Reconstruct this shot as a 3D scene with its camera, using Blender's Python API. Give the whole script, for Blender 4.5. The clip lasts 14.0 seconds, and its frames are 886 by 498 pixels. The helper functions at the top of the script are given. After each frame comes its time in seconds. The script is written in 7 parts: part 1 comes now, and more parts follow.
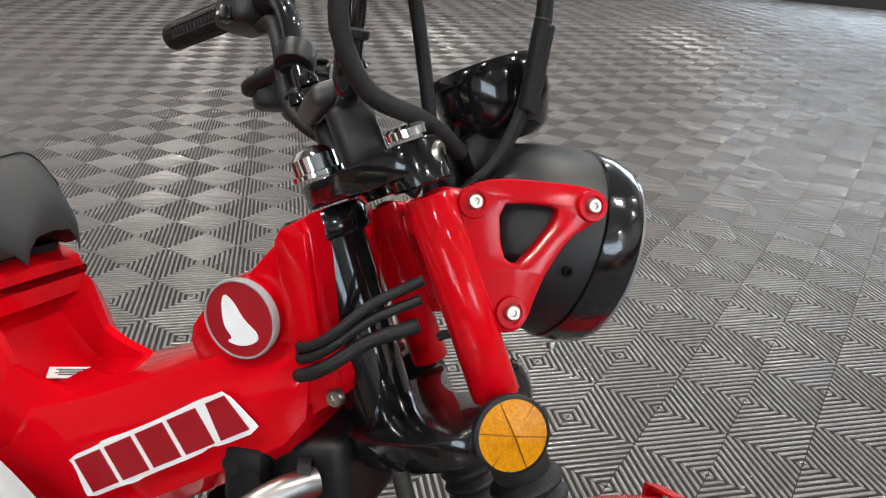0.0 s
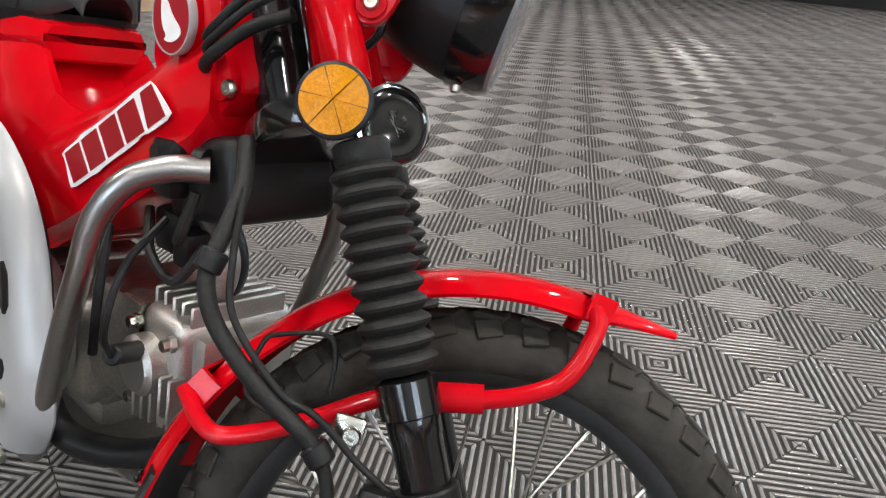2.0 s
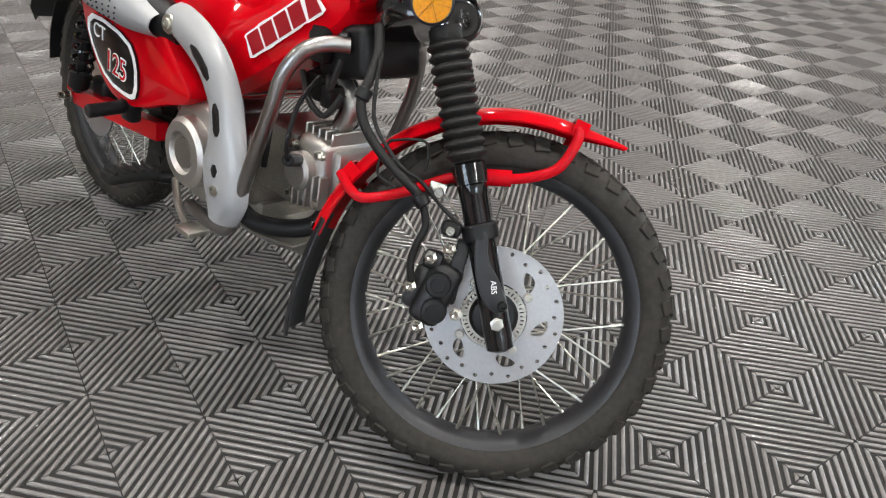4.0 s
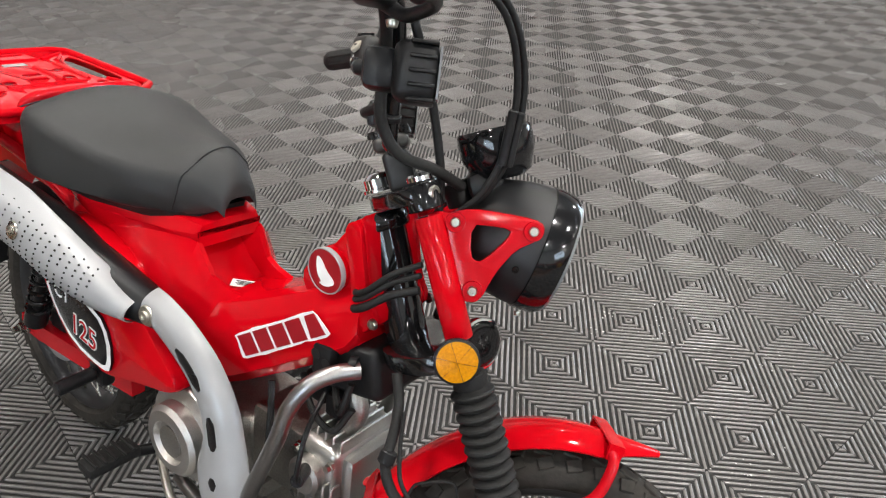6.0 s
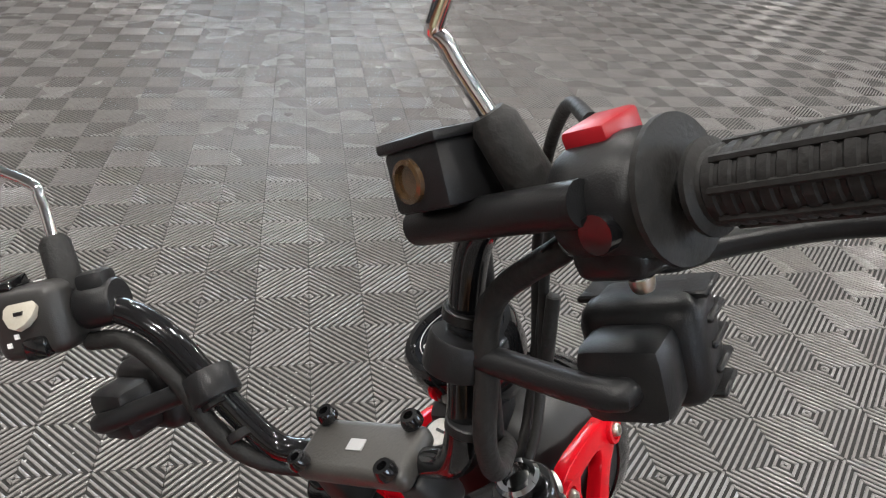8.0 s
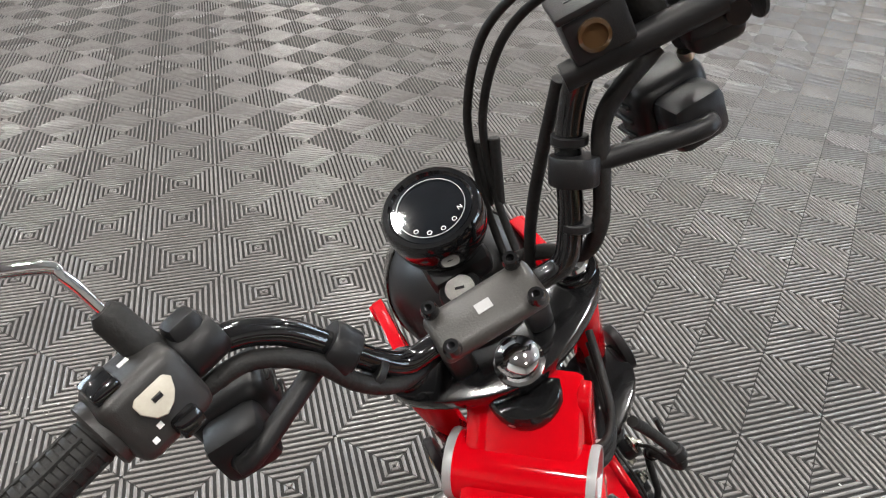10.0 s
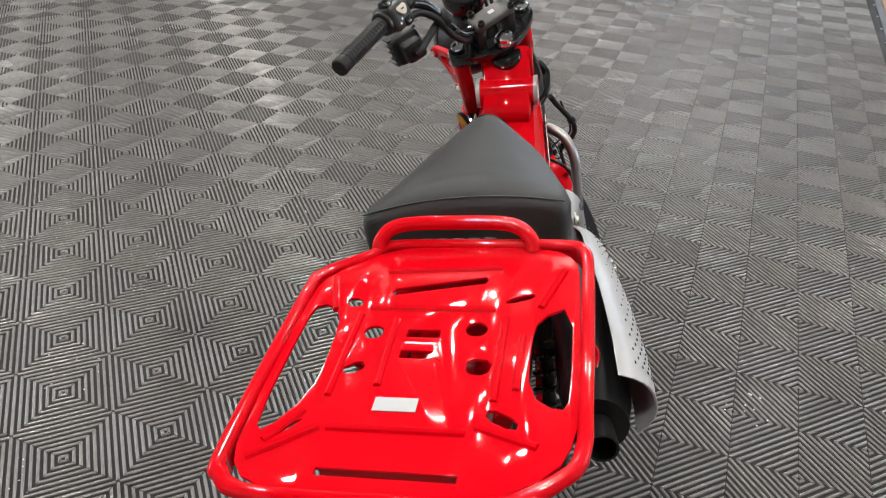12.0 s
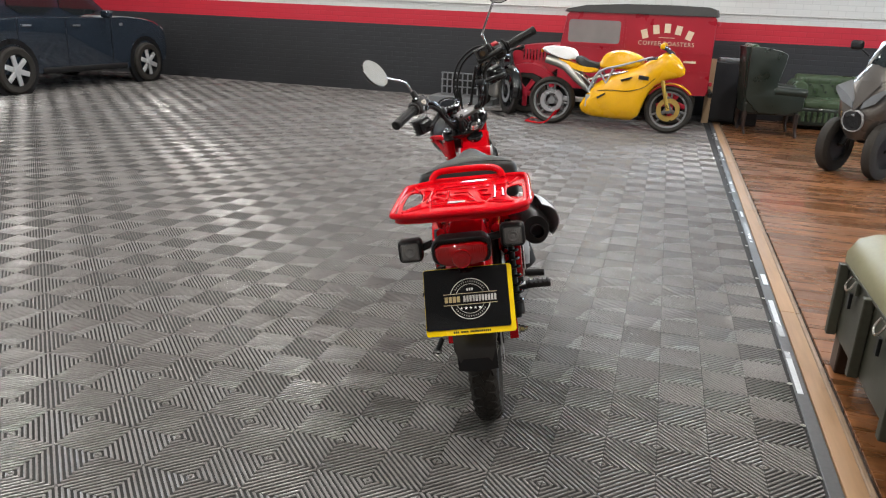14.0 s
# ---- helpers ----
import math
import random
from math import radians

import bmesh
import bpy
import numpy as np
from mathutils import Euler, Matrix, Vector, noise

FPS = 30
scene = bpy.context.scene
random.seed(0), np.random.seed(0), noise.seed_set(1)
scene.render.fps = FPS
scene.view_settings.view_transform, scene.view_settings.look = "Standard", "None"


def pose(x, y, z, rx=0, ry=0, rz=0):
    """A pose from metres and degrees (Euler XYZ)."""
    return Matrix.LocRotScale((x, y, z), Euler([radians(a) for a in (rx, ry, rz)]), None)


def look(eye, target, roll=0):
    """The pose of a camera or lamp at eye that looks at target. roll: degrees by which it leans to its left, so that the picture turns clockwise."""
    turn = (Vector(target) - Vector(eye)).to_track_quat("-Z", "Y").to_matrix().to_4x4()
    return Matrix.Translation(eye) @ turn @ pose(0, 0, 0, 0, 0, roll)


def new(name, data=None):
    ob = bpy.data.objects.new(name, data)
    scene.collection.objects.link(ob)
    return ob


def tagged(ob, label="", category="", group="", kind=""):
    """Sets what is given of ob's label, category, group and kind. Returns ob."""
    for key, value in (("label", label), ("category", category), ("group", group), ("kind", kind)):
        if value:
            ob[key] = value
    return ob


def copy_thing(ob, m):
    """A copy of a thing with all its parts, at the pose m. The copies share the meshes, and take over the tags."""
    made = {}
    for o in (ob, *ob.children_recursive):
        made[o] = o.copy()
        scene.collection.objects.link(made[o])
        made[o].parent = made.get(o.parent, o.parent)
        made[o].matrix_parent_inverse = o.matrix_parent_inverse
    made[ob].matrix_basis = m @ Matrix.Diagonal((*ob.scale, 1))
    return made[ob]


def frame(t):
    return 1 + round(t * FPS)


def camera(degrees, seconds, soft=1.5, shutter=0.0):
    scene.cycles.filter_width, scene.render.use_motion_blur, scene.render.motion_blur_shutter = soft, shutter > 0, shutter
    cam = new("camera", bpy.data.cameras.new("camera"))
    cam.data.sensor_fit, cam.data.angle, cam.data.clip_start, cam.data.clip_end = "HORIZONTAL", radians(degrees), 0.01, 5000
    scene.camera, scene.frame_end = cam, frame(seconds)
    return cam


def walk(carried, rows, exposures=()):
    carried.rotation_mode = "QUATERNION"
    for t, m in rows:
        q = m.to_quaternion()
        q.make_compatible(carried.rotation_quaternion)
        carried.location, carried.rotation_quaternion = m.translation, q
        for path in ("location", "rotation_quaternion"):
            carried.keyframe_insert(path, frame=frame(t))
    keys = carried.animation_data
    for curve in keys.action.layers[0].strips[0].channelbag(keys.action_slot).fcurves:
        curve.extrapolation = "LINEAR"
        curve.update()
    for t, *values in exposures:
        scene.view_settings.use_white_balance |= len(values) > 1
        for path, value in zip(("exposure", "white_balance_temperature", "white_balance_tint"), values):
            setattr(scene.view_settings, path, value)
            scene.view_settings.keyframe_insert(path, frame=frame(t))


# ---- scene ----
cam = camera(62.5, 14.0, 1.15)
PATH = [
    (0, (2.164, 0.316, 1.047), (0.395, 0.698, 0.196), 2.7),
    (0.5, (2.181, 0.404, 1.045), (0.357, 0.589, 0.246), 3.2),
    (1, (2.232, 0.524, 1.011), (0.392, 0.495, 0.228), 3.1),
    (1.5, (2.252, 0.589, 0.943), (0.42, 0.414, 0.159), 3.0),
    (2, (2.288, 0.626, 0.822), (0.475, 0.362, 0.02), 2.9),
    (2.5, (2.326, 0.645, 0.723), (0.546, 0.344, -0.138), 2.9),
    (2.7, (2.345, 0.648, 0.703), (0.586, 0.34, -0.197), 2.9),
    (4.8, (2.91, 0.677, 1.134), (1.24, 0.386, 0.072), 2.7),
    (5, (2.865, 0.665, 1.171), (1.195, 0.376, 0.109), 2.5),
    (5.5, (2.667, 0.606, 1.23), (0.963, 0.349, 0.213), 2.7),
    (6, (2.464, 0.503, 1.293), (0.762, 0.351, 0.254), 1.3),
    (6.5, (2.302, 0.313, 1.303), (0.562, 0.432, 0.324), 1.6),
    (7, (2.116, 0.168, 1.295), (0.454, 0.725, 0.332), 1.6),
    (7.2, (2.045, 0.109, 1.302), (0.472, 0.886, 0.342), 3.1),
    (9.5, (1.429, 0.012, 1.284), (1.75, 1.647, 0.177), 1.2),
    (10, (1.361, -0.103, 1.294), (1.838, 1.463, 0.144), 2.1),
    (10.5, (1.309, -0.296, 1.321), (1.853, 1.236, 0.157), 1.9),
    (11, (1.168, -0.543, 1.349), (1.775, 0.956, 0.172), 2.2),
    (11.5, (0.95, -0.825, 1.365), (1.597, 0.668, 0.201), 2.4),
    (12, (0.773, -1.135, 1.373), (1.457, 0.376, 0.254), 2.5),
    (12.5, (0.564, -1.465, 1.399), (1.31, 0.078, 0.368), 2.5),
    (13, (0.362, -1.729, 1.35), (1.18, -0.133, 0.465), 2.7),
    (13.5, (0.162, -2.056, 1.341), (1.044, -0.415, 0.614), 2.6),
    (14, (-0.037, -2.333, 1.279), (0.891, -0.669, 0.67), 2.6),
]
EXPOSURES = [(0, -0.02), (1.5, 0.08), (2.5, 0.08), (5, 0.09), (7, 0.06), (9.5, 0.24), (10, 0.22), (10.5, 0.15), (11.5, -0.02), (12, -0.13), (12.5, -0.14), (13.5, 0.0), (14, 0.0)]
walk(cam, [(t, look(eye, target, roll)) for t, eye, target, roll in PATH], EXPOSURES)

# ---- room axes: u runs along the wooden edge, v across it; the rib lattice of the floor runs along x and y ----
ROOM_ANGLE = radians(44.5)
ROOM = Matrix.Rotation(ROOM_ANGLE, 4, "Z")
A_MIN, A_MAX = -6.45, 10.27      # along u: back wall, far wall
B_MIN, B_MAX = -9.0, 11.0       # along v: wall behind the wooden floor, wall behind the car
B_EDGE = -2.232                 # where the ribbed tiles end and the boards begin
CEIL = 5.2


def rm(a, b, z=0.0, turn=0.0):
    """A pose in room axes: a along u, b along v, turned by degrees."""
    return ROOM @ pose(a, b, z, 0, 0, turn)


# ---- light ----
world = bpy.data.worlds.new("world")
scene.world = world
world.use_nodes = True
wn = world.node_tree.nodes
sky = wn.new("ShaderNodeTexSky")
sky.sky_type, sky.sun_disc = "NISHITA", False
sky.sun_elevation, sky.sun_rotation = radians(40), radians(200)
wn["Background"].inputs["Strength"].default_value = 0.1
world.node_tree.links.new(sky.outputs[0], wn["Background"].inputs[0])


def area_lamp(name, m, sx, sy, watts, color):
    d = bpy.data.lights.new(name, "AREA")
    d.shape, d.size, d.size_y, d.energy, d.color = "RECTANGLE", sx, sy, watts, color
    ob = new(name, d)
    ob.matrix_world = m
    return ob


LAMP_WATTS, LAMP_GLARE = 92, 65.0    # each high-bay lamp: its light, and the glare of its lens
DAY_WATTS = 260                          # daylight in the largest window


# ---- materials ----
def material(name, color, rough=0.5, metal=0.0, vary=0.15, grain=60.0, bump=0.0, blotch=3.0, rough_vary=0.1, coat=0.0, spec=0.5, rnd=0.0):
    """A principled surface with stains at two scales, uneven gloss and a fine relief, in object space."""
    m = bpy.data.materials.new(name)
    m.use_nodes = True
    nt = m.node_tree
    n, l = nt.nodes, nt.links
    p = n["Principled BSDF"]
    p.inputs["Metallic"].default_value = metal
    p.inputs["Specular IOR Level"].default_value = spec
    if coat:
        p.inputs["Coat Weight"].default_value, p.inputs["Coat Roughness"].default_value = coat, 0.04
    tc = n.new("ShaderNodeTexCoord")
    fine, wide = n.new("ShaderNodeTexNoise"), n.new("ShaderNodeTexNoise")
    fine.inputs["Scale"].default_value, wide.inputs["Scale"].default_value = grain, blotch
    fine.inputs["Detail"].default_value, wide.inputs["Detail"].default_value = 4, 3
    l.new(tc.outputs["Object"], fine.inputs["Vector"])
    l.new(tc.outputs["Object"], wide.inputs["Vector"])
    add = n.new("ShaderNodeMath")
    add.operation = "MULTIPLY_ADD"
    add.inputs[1].default_value = 0.5
    l.new(fine.outputs[0], add.inputs[0])
    half = n.new("ShaderNodeMath")
    half.operation = "MULTIPLY"
    half.inputs[1].default_value = 0.5
    l.new(wide.outputs[0], half.inputs[0])
    l.new(half.outputs[0], add.inputs[2])
    ramp = n.new("ShaderNodeMapRange")
    ramp.inputs["From Min"].default_value, ramp.inputs["From Max"].default_value = 0.3, 0.7
    ramp.inputs["To Min"].default_value, ramp.inputs["To Max"].default_value = 1 - vary, 1 + vary
    l.new(add.outputs[0], ramp.inputs["Value"])
    mix = n.new("ShaderNodeVectorMath")
    mix.operation = "SCALE"
    mix.inputs[0].default_value = color[:3]
    if rnd:
        oi, mr, mu = n.new("ShaderNodeObjectInfo"), n.new("ShaderNodeMapRange"), n.new("ShaderNodeMath")
        mr.inputs["To Min"].default_value, mr.inputs["To Max"].default_value = 1 - rnd, 1 + rnd
        mu.operation = "MULTIPLY"
        l.new(oi.outputs["Random"], mr.inputs["Value"])
        l.new(mr.outputs[0], mu.inputs[0])
        l.new(ramp.outputs[0], mu.inputs[1])
        l.new(mu.outputs[0], mix.inputs["Scale"])
    else:
        l.new(ramp.outputs[0], mix.inputs["Scale"])
    l.new(mix.outputs[0], p.inputs["Base Color"])
    rr = n.new("ShaderNodeMapRange")
    rr.inputs["From Min"].default_value, rr.inputs["From Max"].default_value = 0.3, 0.7
    rr.inputs["To Min"].default_value, rr.inputs["To Max"].default_value = max(0.02, rough - rough_vary), min(1, rough + rough_vary)
    l.new(wide.outputs[0], rr.inputs["Value"])
    l.new(rr.outputs[0], p.inputs["Roughness"])
    if bump:
        b = n.new("ShaderNodeBump")
        b.inputs["Strength"].default_value, b.inputs["Distance"].default_value = bump, 0.002
        l.new(fine.outputs[0], b.inputs["Height"])
        l.new(b.outputs[0], p.inputs["Normal"])
    return m


def glowing(name, color, strength):
    m = bpy.data.materials.new(name)
    m.use_nodes = True
    p = m.node_tree.nodes["Principled BSDF"]
    p.inputs["Base Color"].default_value = (*color, 1)
    p.inputs["Emission Color"].default_value = (*color, 1)
    p.inputs["Emission Strength"].default_value = strength
    return m


def glass(name, color, rough=0.02, ior=1.45):
    m = bpy.data.materials.new(name)
    m.use_nodes = True
    p = m.node_tree.nodes["Principled BSDF"]
    p.inputs["Base Color"].default_value = (*color, 1)
    p.inputs["Roughness"].default_value = rough
    p.inputs["Transmission Weight"].default_value = 1
    p.inputs["IOR"].default_value = ior
    return m


RED = material("red_paint", (0.5, 0.0012, 0.006), 0.06, vary=0.05, grain=400, rough_vary=0.04, spec=0.28)
RED_METAL = material("red_enamel", (0.46, 0.0025, 0.008), 0.13, vary=0.06, grain=300, rough_vary=0.05, spec=0.3)
GLOSS_BLACK = material("gloss_black", (0.006, 0.006, 0.0065), 0.12, vary=0.2, coat=0.35, rough_vary=0.04)
SATIN_BLACK = material("satin_black_plastic", (0.009, 0.009, 0.0095), 0.36, vary=0.2, grain=900, bump=0.12, spec=0.26)
MATT_BLACK = material("matt_black_paint", (0.011, 0.011, 0.0115), 0.42, vary=0.15, grain=700, bump=0.08, spec=0.4)
RUBBER = material("rubber", (0.014, 0.0135, 0.013), 0.55, vary=0.35, grain=200, bump=0.4, spec=0.22)
TYRE = material("tyre_rubber", (0.026, 0.023, 0.0195), 0.75, vary=0.45, grain=90, bump=0.5, blotch=9, spec=0.25)
SEAT = material("seat_vinyl", (0.016, 0.0162, 0.0155), 0.48, vary=0.1, grain=1500, bump=0.3)
STEEL = material("zinc_steel", (0.6, 0.58, 0.52), 0.3, 1.0, vary=0.15, grain=300)
CHROME = material("chrome", (0.8, 0.8, 0.8), 0.06, 1.0, vary=0.03, rough_vary=0.03)
ALLOY = material("cast_alloy", (0.55, 0.53, 0.5), 0.42, 1.0, vary=0.2, grain=500, bump=0.35)
ALLOY_DARK = material("engine_metal", (0.38, 0.365, 0.335), 0.45, 1.0, vary=0.3, grain=300, bump=0.3)
PIPE = material("brushed_steel_tube", (0.34, 0.33, 0.32), 0.34, 1.0, vary=0.1, grain=300)
SILVER = material("silver_paint", (0.33, 0.33, 0.33), 0.42, 0.2, vary=0.06, grain=900, spec=0.4)
RIM_GREY = material("satin_grey_rim", (0.03, 0.03, 0.032), 0.42, 0.3, vary=0.15, grain=300)
DISC = material("brushed_disc", (0.5, 0.5, 0.51), 0.32, 0.85, vary=0.1, grain=200)
AMBER = material("amber_reflector", (0.46, 0.18, 0.0005), 0.14, vary=0.35, grain=350, bump=0.3, coat=0.0, spec=0.3)
RED_LENS = material("red_lens", (0.27, 0.0015, 0.003), 0.08, vary=0.3, grain=250, coat=0.5, bump=0.25)
CLEAR_LENS = material("clear_lens", (0.15, 0.155, 0.16), 0.12, vary=0.15, coat=0.8, grain=250, bump=0.3)
DIM_PRINT = material("dim_print", (0.4, 0.39, 0.37), 0.4, vary=0.1)
SMOKE_LENS = material("smoke_lens", (0.13, 0.13, 0.128), 0.16, vary=0.2, coat=0.6, grain=250, bump=0.3)
WHITE_MARK = material("white_decal", (0.8, 0.79, 0.77), 0.4, vary=0.06)
RED_MARK = material("red_decal", (0.3, 0.006, 0.012), 0.35, vary=0.06)
PANEL_RED = material("panel_red", (0.45, 0.004, 0.008), 0.3, vary=0.05)
BLACK_MARK = material("black_decal", (0.01, 0.01, 0.011), 0.3, vary=0.2)
YELLOW_MARK = material("yellow_plate", (0.8, 0.55, 0.0), 0.3, vary=0.05)
GREY_PLASTIC = material("dark_grey_plastic", (0.022, 0.021, 0.02), 0.4, vary=0.2, grain=900, bump=0.12, spec=0.4)
BEIGE = material("beige_plastic", (0.36, 0.33, 0.27), 0.45, vary=0.08, grain=500)
MIRROR = material("dusty_mirror_glass", (0.85, 0.85, 0.81), 0.07, 0.78, vary=0.12, grain=60, blotch=25, rough_vary=0.05)
FLOOR_TILE = material("grey_plastic_tile", (0.15, 0.141, 0.136), 0.27, vary=0.2, grain=45, blotch=1.6, rough_vary=0.04, spec=0.5, rnd=0.06)
# shade between the floor ribs, put into the slab's colour
GAP_SHADE = material("tile_gap_shade", (0.011, 0.0105, 0.01), 0.85, vary=0.4, grain=120)


# ---- mesh helpers ----
def part(name, bm, mat, parent=None, label="", smooth=None, m=None):
    """Links a bmesh as one mesh object under a thing or a part; smooth: degrees under which edges are shaded round."""
    me = bpy.data.meshes.new(name)
    if m is not None:
        bmesh.ops.transform(bm, matrix=m, verts=bm.verts)
    bmesh.ops.recalc_face_normals(bm, faces=bm.faces)
    if smooth:
        for f in bm.faces:
            f.smooth = True
        for e in bm.edges:
            if len(e.link_faces) == 2 and e.calc_face_angle(0) > radians(smooth):
                e.smooth = False
    bm.to_mesh(me)
    bm.free()
    me.materials.append(mat)
    ob = new(name, me)
    if parent:
        ob.parent = parent
    if label:
        tagged(ob, label)
    return ob


def empty(name, m, label, category, group="", kind=""):
    ob = new(name)
    ob.matrix_world = m
    ob.empty_display_size = 0.05
    return tagged(ob, label, category, group, kind)


def join(*bms):
    """One bmesh out of several."""
    out = bmesh.new()
    for b in bms:
        me = bpy.data.meshes.new("tmp")
        b.to_mesh(me)
        b.free()
        out.from_mesh(me)
        bpy.data.meshes.remove(me)
    return out


def box(cx, cy, cz, sx, sy, sz, bevel=0.0, m=None, seg=2):
    bm = bmesh.new()
    bmesh.ops.create_cube(bm, size=1, matrix=Matrix.Translation((cx, cy, cz)) @ Matrix.Diagonal((sx, sy, sz, 1)))
    if bevel:
        bmesh.ops.bevel(bm, geom=bm.edges[:], offset=bevel, segments=seg, affect="EDGES", profile=0.5)
    if m is not None:
        bmesh.ops.transform(bm, matrix=m, verts=bm.verts)
    return bm


def smooth_path(pts, n):
    """Catmull-Rom through the points, n steps a stretch."""
    p = [Vector(q) for q in pts]
    p = [2 * p[0] - p[1], *p, 2 * p[-1] - p[-2]]
    out = []
    for i in range(1, len(p) - 2):
        a, b, c, d = p[i - 1:i + 3]
        for k in range(n):
            t = k / n
            out.append(0.5 * (2 * b + (c - a) * t + (2 * a - 5 * b + 4 * c - d) * t * t + (3 * b - a - 3 * c + d) * t ** 3))
    out.append(p[-2])
    return out


def skin(rings, closed=True, caps=True):
    """A skin over rings of equally many points."""
    bm = bmesh.new()
    vs = [[bm.verts.new(q) for q in r] for r in rings]
    k = len(vs[0])
    for a, b in zip(vs, vs[1:]):
        for i in range(k if closed else k - 1):
            j = (i + 1) % k
            bm.faces.new((a[i], a[j], b[j], b[i]))
    if caps and closed:
        bm.faces.new(vs[0][::-1])
        bm.faces.new(vs[-1])
    return bm


def tube(pts, r, seg=10, steps=5, round_path=True, caps=True):
    """A pipe along points; r: one radius or one for each point."""
    path = smooth_path(pts, steps) if round_path and len(pts) > 2 else [Vector(q) for q in pts]
    rr = [r] * len(path) if not hasattr(r, "__len__") else [float(v) for v in np.interp(np.linspace(0, len(r) - 1, len(path)), range(len(r)), r)]
    rings, side = [], None
    for i, q in enumerate(path):
        t = (path[min(i + 1, len(path) - 1)] - path[max(i - 1, 0)]).normalized()
        if side is None:
            side = t.orthogonal().normalized()
        side = (side - t * side.dot(t)).normalized()
        up = t.cross(side)
        rings.append([q + rr[i] * (math.cos(a) * side + math.sin(a) * up) for a in (2 * math.pi * k / seg for k in range(seg))])
    return skin(rings, caps=caps)


def lathe(profile, origin=(0, 0, 0), axis=(0, 0, 1), seg=32, caps=True):
    """A turned body: profile of (radius, along the axis)."""
    turn = Vector((0, 0, 1)).rotation_difference(Vector(axis).normalized()).to_matrix().to_4x4()
    m = Matrix.Translation(origin) @ turn
    rings = [[m @ Vector((r * math.cos(a), r * math.sin(a), h)) for a in (2 * math.pi * k / seg for k in range(seg))] for r, h in profile]
    return skin(rings, caps=caps)


def rod(a, b, r, seg=12, bevel=0.0):
    a, b = Vector(a), Vector(b)
    h = (b - a).length
    prof = [(r, 0), (r, h)] if not bevel else [(r - bevel, 0), (r, bevel), (r, h - bevel), (r - bevel, h)]
    return lathe(prof, a, b - a, seg)


def bolt(at, axis, r=0.006, h=0.005):
    """A button-head bolt with a hex socket, pointing along axis."""
    return lathe([(r, 0), (r, h * 0.5), (r * 0.8, h), (r * 0.45, h), (r * 0.45, h * 0.3), (0.0001, h * 0.3)], at, axis, 12, caps=False)


def outline(points, steps=0):
    """Rounds a closed 2D outline with Chaikin cuts."""
    p = [Vector(q) for q in points]
    for _ in range(steps):
        p = [q for a, b in zip(p, p[1:] + p[:1]) for q in (a * 0.75 + b * 0.25, a * 0.25 + b * 0.75)]
    return p


def plate(loops, depth, m=None, bevel=0.0):
    """A flat piece from 2D loops, the first the outline, the others holes, thickened both ways by depth."""
    cu = bpy.data.curves.new("tmp", "CURVE")
    cu.dimensions, cu.fill_mode, cu.extrude, cu.bevel_depth, cu.bevel_resolution = "2D", "BOTH", max(depth - bevel, 0), bevel, 1
    cu.offset = -bevel
    for loop in loops:
        sp = cu.splines.new("POLY")
        sp.points.add(len(loop) - 1)
        for q, v in zip(sp.points, loop):
            q.co = (v[0], v[1], 0, 1)
        sp.use_cyclic_u = True
    return from_curve(cu, m)


def from_curve(cu, m=None):
    ob = bpy.data.objects.new("tmp", cu)
    scene.collection.objects.link(ob)
    dg = bpy.context.evaluated_depsgraph_get()
    me = bpy.data.meshes.new_from_object(ob.evaluated_get(dg))
    bm = bmesh.new()
    bm.from_mesh(me)
    bpy.data.meshes.remove(me)
    bpy.data.objects.remove(ob)
    bpy.data.curves.remove(cu)
    bmesh.ops.remove_doubles(bm, verts=bm.verts, dist=1e-5)
    if m is not None:
        bmesh.ops.transform(bm, matrix=m, verts=bm.verts)
    return bm


def lettering(text, size, depth, m, offset=0.0, spacing=1.0):
    cu = bpy.data.curves.new("tmp", "FONT")
    cu.body, cu.size, cu.extrude, cu.offset, cu.space_character = text, size, depth, offset, spacing
    cu.align_x, cu.align_y = "CENTER", "CENTER"
    return from_curve(cu, m)


def mark_blocks(count, width, height, gap, depth, m, grow=0.0):
    """A row of plain slabs in place of a name."""
    p = width + gap
    a, h = width / 2 + grow, height / 2 + grow
    return join(*[plate([rounded((k - (count - 1) / 2) * p, 0, 2 * a, 2 * h, min(a, h) * 0.22)], depth, m) for k in range(count)])


def frame3(origin, right, up):
    """The pose whose x runs along right and whose y along up."""
    r = Vector(right).normalized()
    n = r.cross(Vector(up)).normalized()
    u = n.cross(r)
    return Matrix.Translation(origin) @ Matrix((r, u, n)).transposed().to_4x4()


def circle(cx, cy, r, n=24, start=0.0):
    return [(cx + r * math.cos(start + 2 * math.pi * k / n), cy + r * math.sin(start + 2 * math.pi * k / n)) for k in range(n)]


def rounded(cx, cy, w, h, r, n=5):
    """A rounded rectangle."""
    out = []
    for sx, sy, a0 in ((1, 1, 0), (-1, 1, 90), (-1, -1, 180), (1, -1, 270)):
        for k in range(n + 1):
            a = radians(a0 + 90 * k / n)
            out.append((cx + sx * (w / 2 - r) + r * math.cos(a), cy + sy * (h / 2 - r) + r * math.sin(a)))
    return out


# ---- setting ----
def structure(name, bm, mat, label, category, smooth=None, m=None):
    ob = part(name, bm, mat, None, label, smooth)
    ob.matrix_world = m if m is not None else ROOM
    return tagged(ob, "", category, "", "structure")


